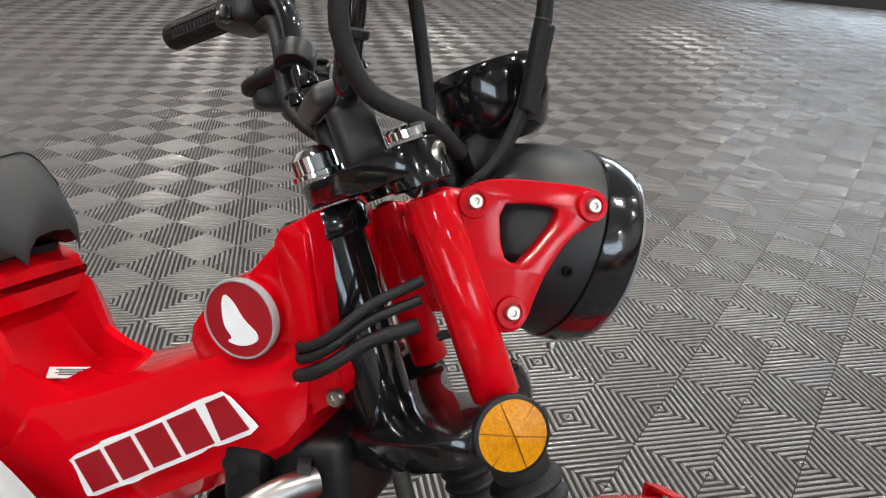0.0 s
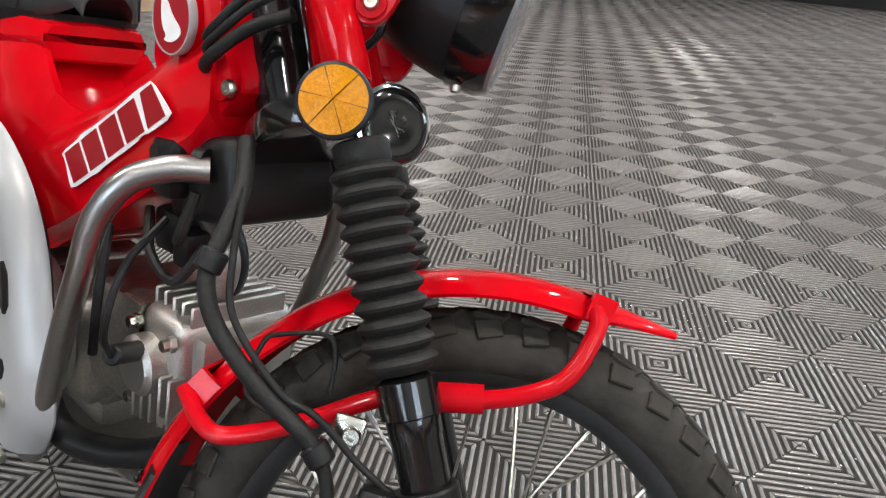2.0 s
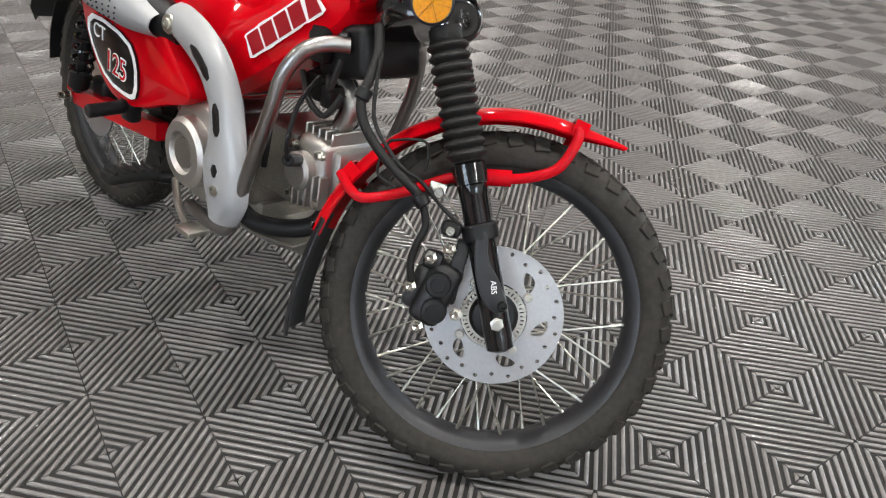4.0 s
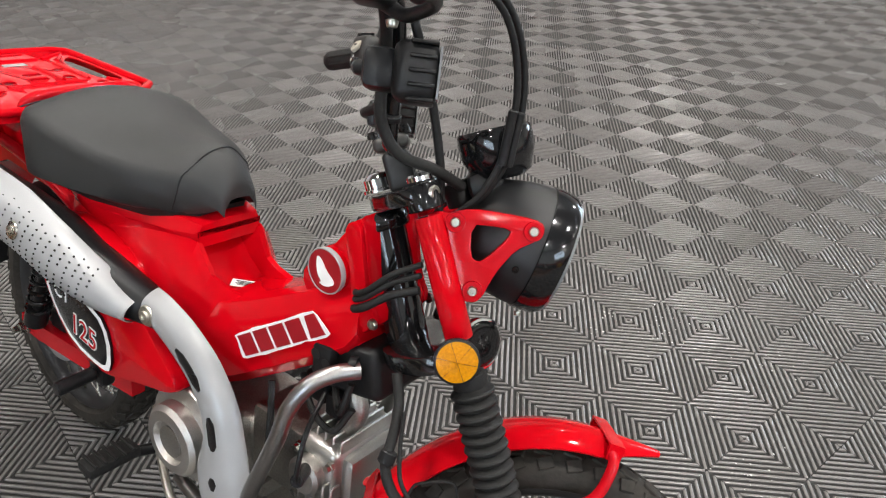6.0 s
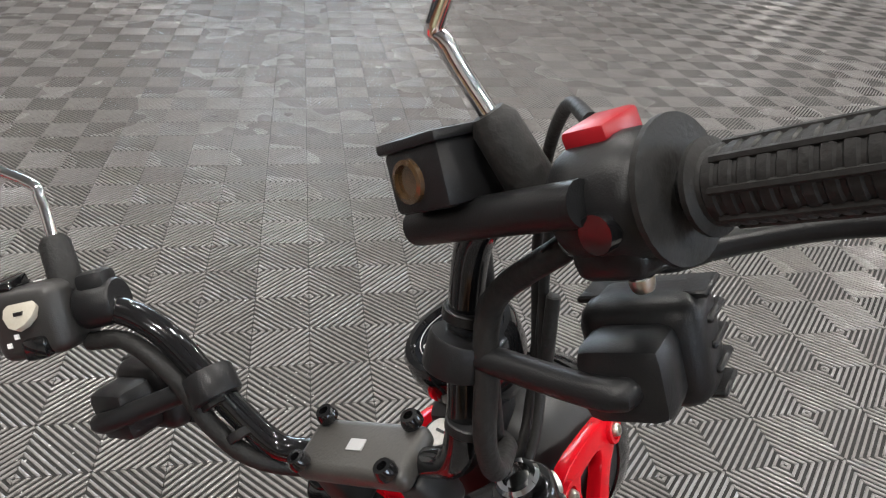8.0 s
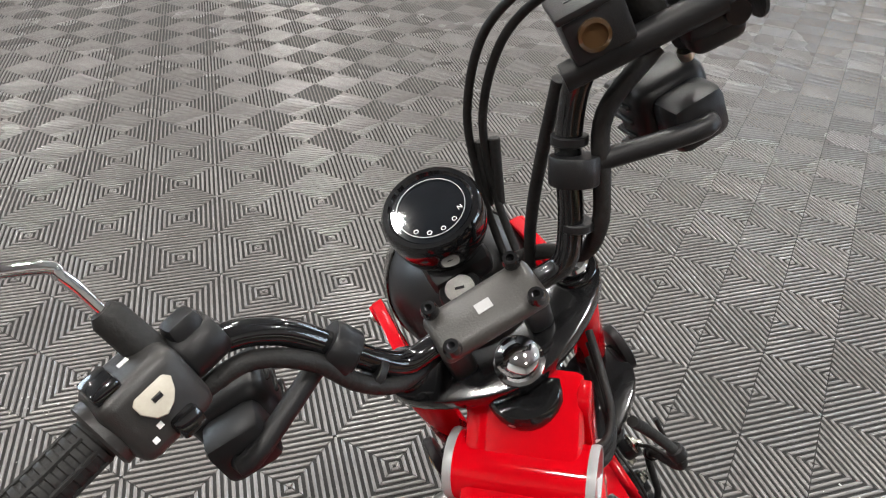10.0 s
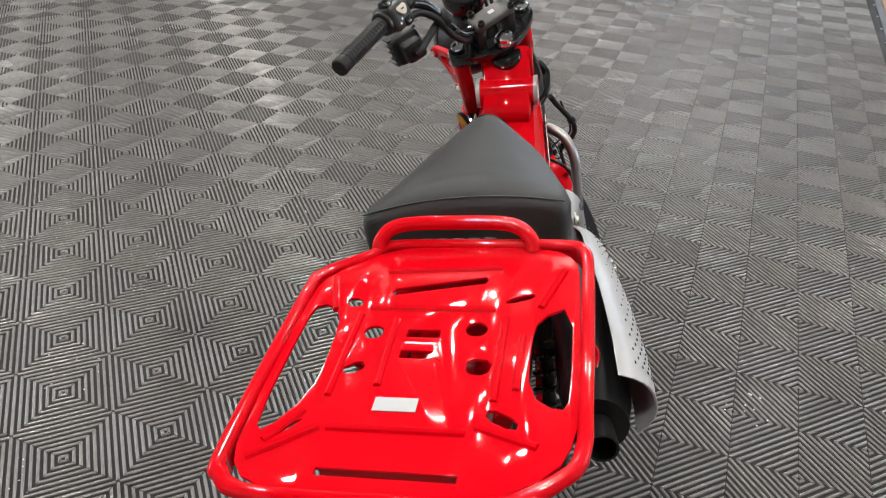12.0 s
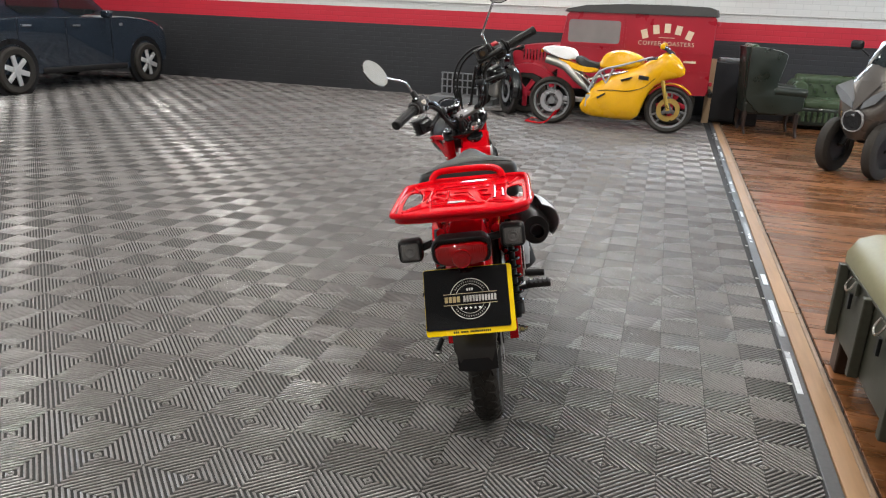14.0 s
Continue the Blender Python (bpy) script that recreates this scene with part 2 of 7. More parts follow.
def brick_wall_material():
    """Painted brickwork: black below, a red band, white above; courses show as relief."""
    m = material("painted_brick", (0.7, 0.69, 0.66), 0.55, vary=0.1, grain=30, blotch=1.2)
    nt = m.node_tree
    n, l = nt.nodes, nt.links
    p = n["Principled BSDF"]
    tc = n.new("ShaderNodeTexCoord")
    sep, com = n.new("ShaderNodeSeparateXYZ"), n.new("ShaderNodeCombineXYZ")
    l.new(tc.outputs["Object"], sep.inputs[0])
    add = n.new("ShaderNodeMath")
    l.new(sep.outputs["X"], add.inputs[0])
    l.new(sep.outputs["Y"], add.inputs[1])
    l.new(add.outputs[0], com.inputs["X"])
    l.new(sep.outputs["Z"], com.inputs["Y"])
    br = n.new("ShaderNodeTexBrick")
    br.inputs["Scale"].default_value = 1
    br.inputs["Brick Width"].default_value, br.inputs["Row Height"].default_value = 0.225, 0.075
    br.inputs["Mortar Size"].default_value, br.inputs["Mortar Smooth"].default_value = 0.008, 0.5
    br.inputs["Color1"].default_value, br.inputs["Color2"].default_value, br.inputs["Mortar"].default_value = (1, 1, 1, 1), (0.95, 0.95, 0.95, 1), (0.88, 0.88, 0.88, 1)
    l.new(com.outputs[0], br.inputs["Vector"])
    ramp = n.new("ShaderNodeValToRGB")
    ramp.color_ramp.interpolation = "CONSTANT"
    el = ramp.color_ramp.elements
    el[0].position, el[0].color = 0.0, (0.022, 0.023, 0.026, 1)
    el[1].position, el[1].color = 1.08 / 6, (0.5, 0.012, 0.03, 1)
    e = el.new(1.34 / 6)
    e.color = (0.6, 0.595, 0.57, 1)
    sc = n.new("ShaderNodeMath")
    sc.operation = "DIVIDE"
    sc.inputs[1].default_value = 6
    l.new(sep.outputs["Z"], sc.inputs[0])
    l.new(sc.outputs[0], ramp.inputs[0])
    mul = n.new("ShaderNodeMix")
    mul.data_type, mul.blend_type = "RGBA", "MULTIPLY"
    mul.inputs["Factor"].default_value = 1
    l.new(ramp.outputs[0], mul.inputs["A"])
    l.new(br.outputs["Color"], mul.inputs["B"])
    l.new(mul.outputs["Result"], p.inputs["Base Color"])
    b = n.new("ShaderNodeBump")
    b.inputs["Strength"].default_value, b.inputs["Distance"].default_value, b.invert = 0.35, 0.004, True
    l.new(br.outputs["Fac"], b.inputs["Height"])
    l.new(b.outputs[0], p.inputs["Normal"])
    return m


BRICK = brick_wall_material()
CEILING = material("ceiling_sheet", (0.3, 0.3, 0.295), 0.7, vary=0.08, grain=20)
BOARD = material("dark_stained_board", (0.15, 0.06, 0.021), 0.28, vary=0.75, grain=9, blotch=3, rough_vary=0.12, rnd=0.14, coat=0.3)
BORDER = material("oak_border", (0.27, 0.16, 0.082), 0.45, vary=0.25, grain=18, blotch=4, rnd=0.1)
TAPE = material("silver_tape", (0.6, 0.62, 0.64), 0.3, 0.5, vary=0.15)


def stretch_grain(m, sx, sy, sz):
    """Draws a material's noise out along one axis, for wood."""
    nt = m.node_tree
    mp = nt.nodes.new("ShaderNodeMapping")
    mp.inputs["Scale"].default_value = (sx, sy, sz)
    tc = next(q for q in nt.nodes if q.type == "TEX_COORD")
    targets = [k.to_socket for k in nt.links if k.from_node == tc]
    info, shift = nt.nodes.new("ShaderNodeObjectInfo"), nt.nodes.new("ShaderNodeVectorMath")
    shift.operation = "MULTIPLY_ADD"      # each board is cut from another stretch of grain
    nt.links.new(info.outputs["Random"], shift.inputs[0])
    shift.inputs[1].default_value = (7.0, 23.0, 11.0)
    nt.links.new(tc.outputs["Object"], shift.inputs[2])
    nt.links.new(shift.outputs[0], mp.inputs["Vector"])
    for s in targets:
        nt.links.new(mp.outputs[0], s)


stretch_grain(BOARD, 2.6, 0.45, 3.0)
stretch_grain(BORDER, 0.25, 3.0, 3.0)

# ground under everything, raised close under the ribs; its near-black paints the gaps' shade
structure("ground", box((A_MIN + A_MAX) / 2, (B_MIN + B_MAX) / 2, -0.0497, A_MAX - A_MIN, B_MAX - B_MIN, 0.09), GAP_SHADE, "near-black slab below the floor tiles, coloured as the shade in their gaps", "floor")
def wall_with_opening(along, across, lo, hi, z0, z1, c0, c1):
    """Four blocks round an opening; along: 'x' or 'y', the wall's run from lo to hi at across."""
    blocks = [(lo, c0, 0, CEIL), (c1, hi, 0, CEIL), (c0, c1, 0, z0), (c0, c1, z1, CEIL)]
    out = []
    for s0, s1, h0, h1 in blocks:
        run, mid = s1 - s0, (s0 + s1) / 2
        out.append(box(mid, across, (h0 + h1) / 2 - 0.02, run, 0.3, h1 - h0) if along == "x" else box(across, mid, (h0 + h1) / 2 - 0.02, 0.3, run, h1 - h0))
    return join(*out)


WALL_WORDS = "painted brick wall, white over a red band over black"
structure("wall_north", wall_with_opening("y", A_MAX + 0.15, B_MIN - 0.3, B_MAX + 0.3, 2.2, 3.9, -3.0, 0.2), BRICK, WALL_WORDS, "wall")
structure("wall_south", box(A_MIN - 0.15, (B_MIN + B_MAX) / 2, CEIL / 2 - 0.02, 0.3, B_MAX - B_MIN + 0.6, CEIL), BRICK, WALL_WORDS, "wall")
structure("wall_west", wall_with_opening("x", B_MAX + 0.15, A_MIN, A_MAX, 1.0, 3.4, -1.1, 3.1), BRICK, WALL_WORDS, "wall")
structure("wall_east", wall_with_opening("x", B_MIN - 0.15, A_MIN, A_MAX, 1.6, 3.8, 3.5, 8.5), BRICK, WALL_WORDS, "wall")
structure("wall_ledge", join(box(A_MAX - 0.012, (B_MIN + B_MAX) / 2, 1.485, 0.024, B_MAX - B_MIN, 0.02, 0.004)), material("ledge_paint", (0.6, 0.59, 0.56), 0.5, vary=0.1), "painted conduit along the wall", "trim")
PANE = glass("window_glass", (0.95, 0.97, 0.98), 0.0)
FRAME_WHITE = material("window_frame_paint", (0.7, 0.7, 0.7), 0.4, vary=0.08)


def window(name, m, w, h, cols, watts):
    """A steel window in its opening, x along the wall and z up, daylight coming in through it."""
    ob = empty(name, m, "white steel window with square panes high in the wall", "window", "", "structure")
    part("window_frame", join(box(0, 0, 0.03, w, 0.08, 0.06, 0.004), box(0, 0, h - 0.03, w, 0.08, 0.06, 0.004), box(-w / 2 + 0.03, 0, h / 2, 0.06, 0.08, h - 0.12, 0.004), box(w / 2 - 0.03, 0, h / 2, 0.06, 0.08, h - 0.12, 0.004)), FRAME_WHITE, ob)
    cw = (w - 0.12) / cols
    for k in range(1, cols):
        part("glazing_bar", box(-w / 2 + 0.06 + cw * k, 0, h / 2, 0.035, 0.05, h - 0.12, 0.003), FRAME_WHITE, ob)
    for k in range(cols):
        pn = part("pane", box(-w / 2 + 0.06 + cw * (k + 0.5), 0, h / 2, cw - 0.036, 0.005, h - 0.121), PANE, ob)
        pn.visible_shadow = False
    area_lamp("daylight", m @ Matrix.Translation((0, 0.12, h / 2)) @ Matrix.Rotation(radians(-90), 4, "X"), w, h, watts, (0.72, 0.86, 1.0))
    return ob


window("window_1", ROOM @ Matrix.Translation((A_MAX + 0.15, -1.4, 2.18)) @ Matrix.Rotation(radians(-90), 4, "Z"), 3.2, 1.7, 4, DAY_WATTS * 0.55)
window("window_2", ROOM @ Matrix.Translation((6.0, B_MIN - 0.15, 1.58)) @ Matrix.Rotation(radians(180), 4, "Z"), 5.0, 2.2, 6, DAY_WATTS)
window("window_3", ROOM @ Matrix.Translation((1.0, B_MAX + 0.15, 0.98)), 4.2, 2.4, 5, DAY_WATTS * 0.9)
structure("ceiling", box((A_MIN + A_MAX) / 2, (B_MIN + B_MAX) / 2, CEIL + 0.1, A_MAX - A_MIN + 0.6, B_MAX - B_MIN + 0.6, 0.2), CEILING, "grey sheeted workshop ceiling", "ceiling")

# ceiling lamps: round high-bay lamps in a square grid
LAMP_BODY = material("lamp_housing", (0.05, 0.05, 0.052), 0.4, 0.3, vary=0.1)
LAMP_GLOW = glowing("lamp_diffuser", (1.0, 0.975, 0.94), LAMP_GLARE)


def ceiling_lamp(a, b, first=None):
    if first:
        ob = copy_thing(first, rm(a, b, CEIL - 0.5))
    else:
        ob = empty("ceiling_light", rm(a, b, CEIL - 0.5), "round black high-bay ceiling light with a bright white lens", "light", "ceiling lights")
        part("housing", lathe([(0.165, 0.0), (0.17, 0.012), (0.165, 0.05), (0.09, 0.075), (0.075, 0.14), (0.03, 0.15)], seg=28), LAMP_BODY, ob, "", 30)
        part("diffuser", lathe([(0.15, 0.004), (0.14, -0.004), (0.001, -0.008)], seg=28), LAMP_GLOW, ob, "glowing white lens")
        part("rod", rod((0, 0, 0.14), (0, 0, 0.5), 0.006, 8), STEEL, ob)
    lamp_ob = area_lamp("lamp", rm(a, b, CEIL - 0.515), 0.3, 0.3, LAMP_WATTS, (1.0, 0.965, 0.915))
    lamp_ob.data.shape = "DISK"
    return ob


first_lamp = None
# rows along the rib lattice of the floor
for lx, ly in ((-0.6, -0.9), (-0.6, 2.4), (-0.6, 9.5), (2.1, -4.2), (2.1, -0.9), (2.1, 2.4), (2.1, 5.0), (2.1, 9.5), (6.5, -6.5), (6.5, -0.9), (6.5, 2.4), (6.5, 7.0), (-5.2, -0.9), (-5.2, 2.4), (-5.2, 6.5)):
    q = ROOM.inverted() @ Vector((lx, ly, 0))
    made = ceiling_lamp(q.x, q.y, first_lamp)
    first_lamp = first_lamp or made


# ---- the motorcycle: x forward, y to its left, z up, leaning on its side stand, bars turned to the left ----
BIKE = Matrix.Translation((1.1896, -0.5244, 0)) @ Matrix.Rotation(radians(57.49), 4, "Z") @ Matrix.Rotation(radians(-9.5), 4, "X") @ Matrix.Scale(0.9752, 4)
RAKE = radians(27)
HEAD = Vector((0.95, 0, 0.871))
STEER_AXIS = Vector((-math.sin(RAKE), 0, math.cos(RAKE)))
STEER = Matrix.Translation(HEAD) @ Matrix.Rotation(radians(40), 4, STEER_AXIS) @ Matrix.Translation(-HEAD)
bike = empty("motorcycle", BIKE, "red step-through trail motorcycle with black seat, leaning on its stand", "motorcycle")


def bp(name, bm, mat, parent=None, label="", smooth=40):
    return part(name, bm, mat, parent or bike, label, smooth)


def sp(name, bm, mat, parent=None, label="", smooth=40):
    """A part that turns with the bars."""
    return part(name, bm, mat, parent or bike, label, smooth, STEER)


XZ = Matrix(((1, 0, 0, 0), (0, 0, 1, 0), (0, 1, 0, 0), (0, 0, 0, 1)))   # flat outlines in x and z, thickened along y


def side_plate(loops, y, depth, bevel=0.0):
    return plate(loops, depth, Matrix.Translation((0, y, 0)) @ XZ, bevel)


def torus_section(cx, cz, section, a0=0.0, a1=360.0, seg=72, y0=0.0):
    """Sweeps (radius, y) points about a wheel's axle."""
    full = abs(a1 - a0) >= 360
    n = seg if full else seg + 1
    rings = []
    for k in range(n):
        a = radians(a0 + (a1 - a0) * k / seg)
        rings.append([Vector((cx + r * math.cos(a), y0 + y, cz + r * math.sin(a))) for r, y in section])
    if full:
        rings.append(rings[0])
    bm = skin(rings, caps=not full)
    bmesh.ops.remove_doubles(bm, verts=bm.verts, dist=1e-6)
    return bm


# -- wheels --
def wheel(name, cx, cz, link, rear=False):
    w = 0.042 if rear else 0.037
    rim = link(name, torus_section(cx, cz, [(0.213, -0.012), (0.216, -0.02), (0.228, -0.026), (0.232, -0.029), (0.229, -0.032), (0.22, -0.029), (0.211, -0.016), (0.209, 0), (0.211, 0.016), (0.22, 0.029), (0.229, 0.032), (0.232, 0.029), (0.228, 0.026), (0.216, 0.02), (0.213, 0.012)]), RIM_GREY, None, "dark grey rim with wire spokes")
    tyre = link("tyre", torus_section(cx, cz, [(0.226, -0.027), (0.23, -0.033), (0.238, -w - 0.001), (0.252, -w - 0.003), (0.264, -w + 0.001), (0.274, -w * 0.72), (0.28, -w * 0.4), (0.2825, 0), (0.28, w * 0.4), (0.274, w * 0.72), (0.264, w - 0.001), (0.252, w + 0.003), (0.238, w + 0.001), (0.23, 0.033), (0.226, 0.027)]), TYRE, rim, "black block-tread tyre")
    block = []
    for k in range(40):
        a = 2 * math.pi * k / 40
        for side in (-1, 1):
            aa = a + (math.pi / 40 if side > 0 else 0)
            m = Matrix.Translation((cx, 0, cz)) @ Matrix.Rotation(-aa, 4, "Y")
            b1 = box(0, 0, 0, 0.008, w * 0.6, 0.03, 0.0015, seg=1)
            bmesh.ops.transform(b1, matrix=m @ Matrix.Translation((0.2793, side * w * 0.34, 0)) @ Matrix.Rotation(side * radians(9), 4, "Z") @ Matrix.Rotation(side * radians(24), 4, "X"), verts=b1.verts)
            b2 = box(0, 0, 0, 0.007, w * 0.5, 0.024, 0.0012, seg=1)
            bmesh.ops.transform(b2, matrix=m @ Matrix.Translation((0.2685, side * w * 0.86, 0.002)) @ Matrix.Rotation(side * radians(52), 4, "Z") @ Matrix.Rotation(side * radians(-14), 4, "X"), verts=b2.verts)
            block += [b1, b2]
    link("tread", join(*block), TYRE, rim, "worn tread blocks", None)
    hub_r = 0.036
    link("hub", lathe([(0.02, -0.07), (0.032, -0.068), (0.04, -0.055), (0.04, -0.048), (0.028, -0.04), (0.026, 0.04), (0.04, 0.048), (0.04, 0.055), (0.02, 0.07)], (cx, 0, cz), (0, 1, 0), 28), SATIN_BLACK, rim, "black hub")
    for k in range(36):
        side = -1 if k % 2 else 1
        a = 2 * math.pi * k / 36
        lean = radians(48) * (1 if (k // 2) % 2 else -1)
        p0 = Vector((cx + hub_r * math.cos(a + lean * 1.35), side * 0.05, cz + hub_r * math.sin(a + lean * 1.35)))
        p1 = Vector((cx + 0.2105 * math.cos(a), side * 0.006, cz + 0.2105 * math.sin(a)))
        d = (p1 - p0).normalized()
        s = join(rod(p0, p1, 0.0016, 6), rod(p1 - d * 0.022, p1, 0.0028, 6))
        link("spoke", s, STEEL, rim)
    return rim


FW = (1.313, 0.2725)
RW = (0.06, 0.279)
front_wheel = wheel("front_wheel", *FW, sp)
rear_wheel = wheel("rear_wheel", *RW, bp, True)

# front disc with slots and holes, on the right
loops = [circle(0, 0, 0.108, 72), circle(0, 0, 0.052, 40)]
for k in range(12):
    a = 2 * math.pi * k / 12
    c, s = math.cos(a), math.sin(a)
    if k % 2 == 0:
        lp = outline([(0.061, -0.014), (0.08, -0.01), (0.086, 0.004), (0.082, 0.018), (0.07, 0.008), (0.063, -0.004)], 2)
        loops.append([(x * c - y * s, x * s + y * c) for x, y in lp])
    for r, da in ((0.099, 0.0), (0.093, 0.26)):
        loops.append(circle(r * math.cos(a + da), r * math.sin(a + da), 0.0036, 10))
disc = sp("brake_disc", plate(loops, 0.002, Matrix.Translation((FW[0], -0.058, FW[1])) @ XZ), DISC, front_wheel, "drilled steel brake disc", 30)
loops = [circle(0, 0, 0.05, 60), circle(0, 0, 0.038, 40)]
for k in range(44):
    a = 2 * math.pi * k / 44
    loops.append([(r * math.cos(a + d), r * math.sin(a + d)) for r, d in ((0.041, -0.03), (0.047, -0.03), (0.047, 0.03), (0.041, 0.03))])
sp("abs_ring", plate(loops, 0.0015, Matrix.Translation((FW[0], -0.0635, FW[1])) @ XZ), STEEL, front_wheel, "slotted sensor ring", 30)
for k in range(4):
    a = math.pi / 4 + k * math.pi / 2
    sp("disc_bolt", bolt((FW[0] + 0.06 * math.cos(a), -0.06, FW[1] + 0.06 * math.sin(a)), (0, -1, 0), 0.0075, 0.006), STEEL, front_wheel)
sp("axle_nut", join(lathe([(0.014, 0), (0.014, 0.004), (0.0105, 0.005), (0.0105, 0.013), (0.007, 0.014), (0.007, 0.02), (0.0001, 0.02)], (FW[0] + 0.005, -0.105, FW[1]), (0, -1, 0), 6)), STEEL, front_wheel, "zinc axle nut", 20)


def fork_x(z):
    return 1.011 + (0.885 - z) * 0.498


# -- fork --
FORK_DIR = Vector((fork_x(0) - fork_x(1), 0, -1)).normalized()
for y in (-0.095, 0.095):
    out = -1 if y < 0 else 1
    leg = sp("fork_leg", lathe([(0.0145, 0), (0.021, 0.004), (0.0215, 0.02), (0.0215, 0.235), (0.0225, 0.238), (0.0225, 0.252), (0.026, 0.254), (0.026, 0.283), (0.02, 0.286)], (fork_x(0.232), y, 0.232), -FORK_DIR, 28), GLOSS_BLACK, None, "glossy black fork leg")
    prof = [(0.0215, 0)]
    for k in range(11):
        h = 0.002 + 0.0155 * k
        prof += [(0.0235, h), (0.0298, h + 0.005), (0.031, h + 0.0077), (0.0298, h + 0.0104)]
    prof += [(0.0225, 0.1725), (0.024, 0.176), (0.024, 0.19), (0.0215, 0.192)]
    sp("gaiter", lathe(prof, (fork_x(0.49), y, 0.49), -FORK_DIR, 32), RUBBER, leg, "ribbed black rubber gaiter", 25)
    sp("fork_cover", lathe([(0.018, 0), (0.0195, 0.002), (0.0195, 0.166), (0.0185, 0.168)], (fork_x(0.705), y, 0.705), -FORK_DIR, 32), RED, leg, "red painted fork cover")
    # round side reflector
    rc = Vector((1.101, out * 0.128, 0.683))
    rl = sp("reflector", lathe([(0.022, -0.006), (0.029, -0.004), (0.0305, 0), (0.0305, 0.006), (0.0285, 0.0075)], rc, (0, out, 0), 40), SATIN_BLACK, leg, "amber round reflector in a black ring")
    for k in range(6):
        bm = bmesh.new()
        tip = 0.0085 + 0.0022 * (k % 2)
        a0, a1 = radians(60 * k + 0.8), radians(60 * k + 59.2)
        arc = [Vector((0.0272 * math.cos(a), 0.0272 * math.sin(a), 0.0075)) for a in np.linspace(a0, a1, 7)]
        core = Vector((0.0005 * math.cos((a0 + a1) / 2), 0.0005 * math.sin((a0 + a1) / 2), tip + 0.001))
        top = [bm.verts.new(v) for v in (core, *arc)]
        for u, v in zip(top[1:], top[2:]):
            bm.faces.new((top[0], u, v))
        low = [bm.verts.new(v - Vector((0, 0, 0.004))) for v in (core, *arc)]
        for u, v in zip(range(8), [*range(1, 8), 0]):
            bm.faces.new((top[u], top[v], low[v], low[u]))
        bmesh.ops.transform(bm, matrix=Matrix.Translation(rc) @ Matrix.Rotation(radians(-90 * out), 4, "X"), verts=bm.verts)
        sp("lens_field", bm, AMBER, rl, "", None)
    sp("lens_back", lathe([(0.0282, 0.004), (0.0278, 0.0068), (0.0001, 0.0068)], rc, (0, out, 0), 40), AMBER, rl, "amber lens backing")
    sp("reflector_stalk", rod(rc + Vector((0, 0, 0)), (fork_x(0.69), out * 0.1, 0.69), 0.006, 10), SATIN_BLACK, rl)

# top bridge, stem and clamps
tb_pts = outline([(0.938, 0.03), (0.982, 0.112), (1.02, 0.12), (1.036, 0.09), (0.99, 0.03), (0.99, -0.03), (1.036, -0.09), (1.02, -0.12), (0.982, -0.112), (0.938, -0.03)], 2)
tilt = Matrix.Translation((0.985, 0, 0.868)) @ Matrix.Rotation(RAKE * -1, 4, "Y") @ Matrix.Translation((-0.985, 0, 0))
bridge = sp("top_bridge", plate([[(x, y) for x, y in tb_pts]], 0.011, tilt, 0.003), GLOSS_BLACK, None, "glossy black top bridge")
for y in (-0.095, 0.095):
    sp("clamp_collar", lathe([(0.0225, 0), (0.0248, 0.002), (0.0248, 0.032), (0.0225, 0.035)], (fork_x(0.865), y, 0.862), -FORK_DIR, 28), GLOSS_BLACK, bridge)
    sp("fork_cap", lathe([(0.017, 0), (0.0175, 0.006), (0.015, 0.009), (0.011, 0.009), (0.011, 0.004), (0.0001, 0.004)], (fork_x(0.897), y, 0.897), -FORK_DIR, 20), CHROME, bridge, "bright fork cap")
    sp("pinch_bolt", bolt((1.022, y * 1.13, 0.886), (0.75, -0.6 if y < 0 else 0.6, 0.1), 0.011, 0.008), STEEL, bridge, "zinc pinch bolt")
sp("stem_nut", lathe([(0.024, 0), (0.024, 0.004), (0.0205, 0.005), (0.0205, 0.018), (0.015, 0.024), (0.006, 0.027), (0.0001, 0.0275)], (0.953, 0, 0.868), STEER_AXIS, 24), CHROME, bridge, "domed chrome stem nut", 30)
KEY = Vector((1.057, 0.008, 0.905)) - STEER_AXIS * 0.036
sp("key_barrel", lathe([(0.022, 0), (0.024, 0.03), (0.022, 0.034), (0.017, 0.034), (0.016, 0.036), (0.0001, 0.036)], KEY, STEER_AXIS, 28), SATIN_BLACK, bridge, "black ignition barrel")
sp("key_face", lathe([(0.0155, 0), (0.0155, 0.002), (0.0001, 0.002)], KEY + STEER_AXIS * 0.036, STEER_AXIS, 24), ALLOY, bridge, "bright keyhole face")
sp("key_slot", box(0, 0, 0, 0.01, 0.0025, 0.001, m=Matrix.Translation(KEY + STEER_AXIS * 0.0385) @ Matrix.Rotation(-RAKE, 4, "Y") @ Matrix.Rotation(radians(70), 4, "Z")), BLACK_MARK, bridge)
up27 = Matrix.Rotation(-RAKE, 4, "Y")
CL = Matrix.Translation((0.961, 0.004, 0.925)) @ up27
riser = sp("bar_clamp", box(0, 0, 0.013, 0.05, 0.108, 0.02, 0.008, CL, 3), material("cast_grey_paint", (0.035, 0.033, 0.03), 0.34, vary=0.2, grain=500, bump=0.15), None, "satin dark grey cast handlebar clamp")
for dy in (0.042, -0.042):
    sp("riser", box(0.002, dy, -0.026, 0.038, 0.026, 0.056, 0.008, CL, 3), MATT_BLACK, riser, "black handlebar riser")
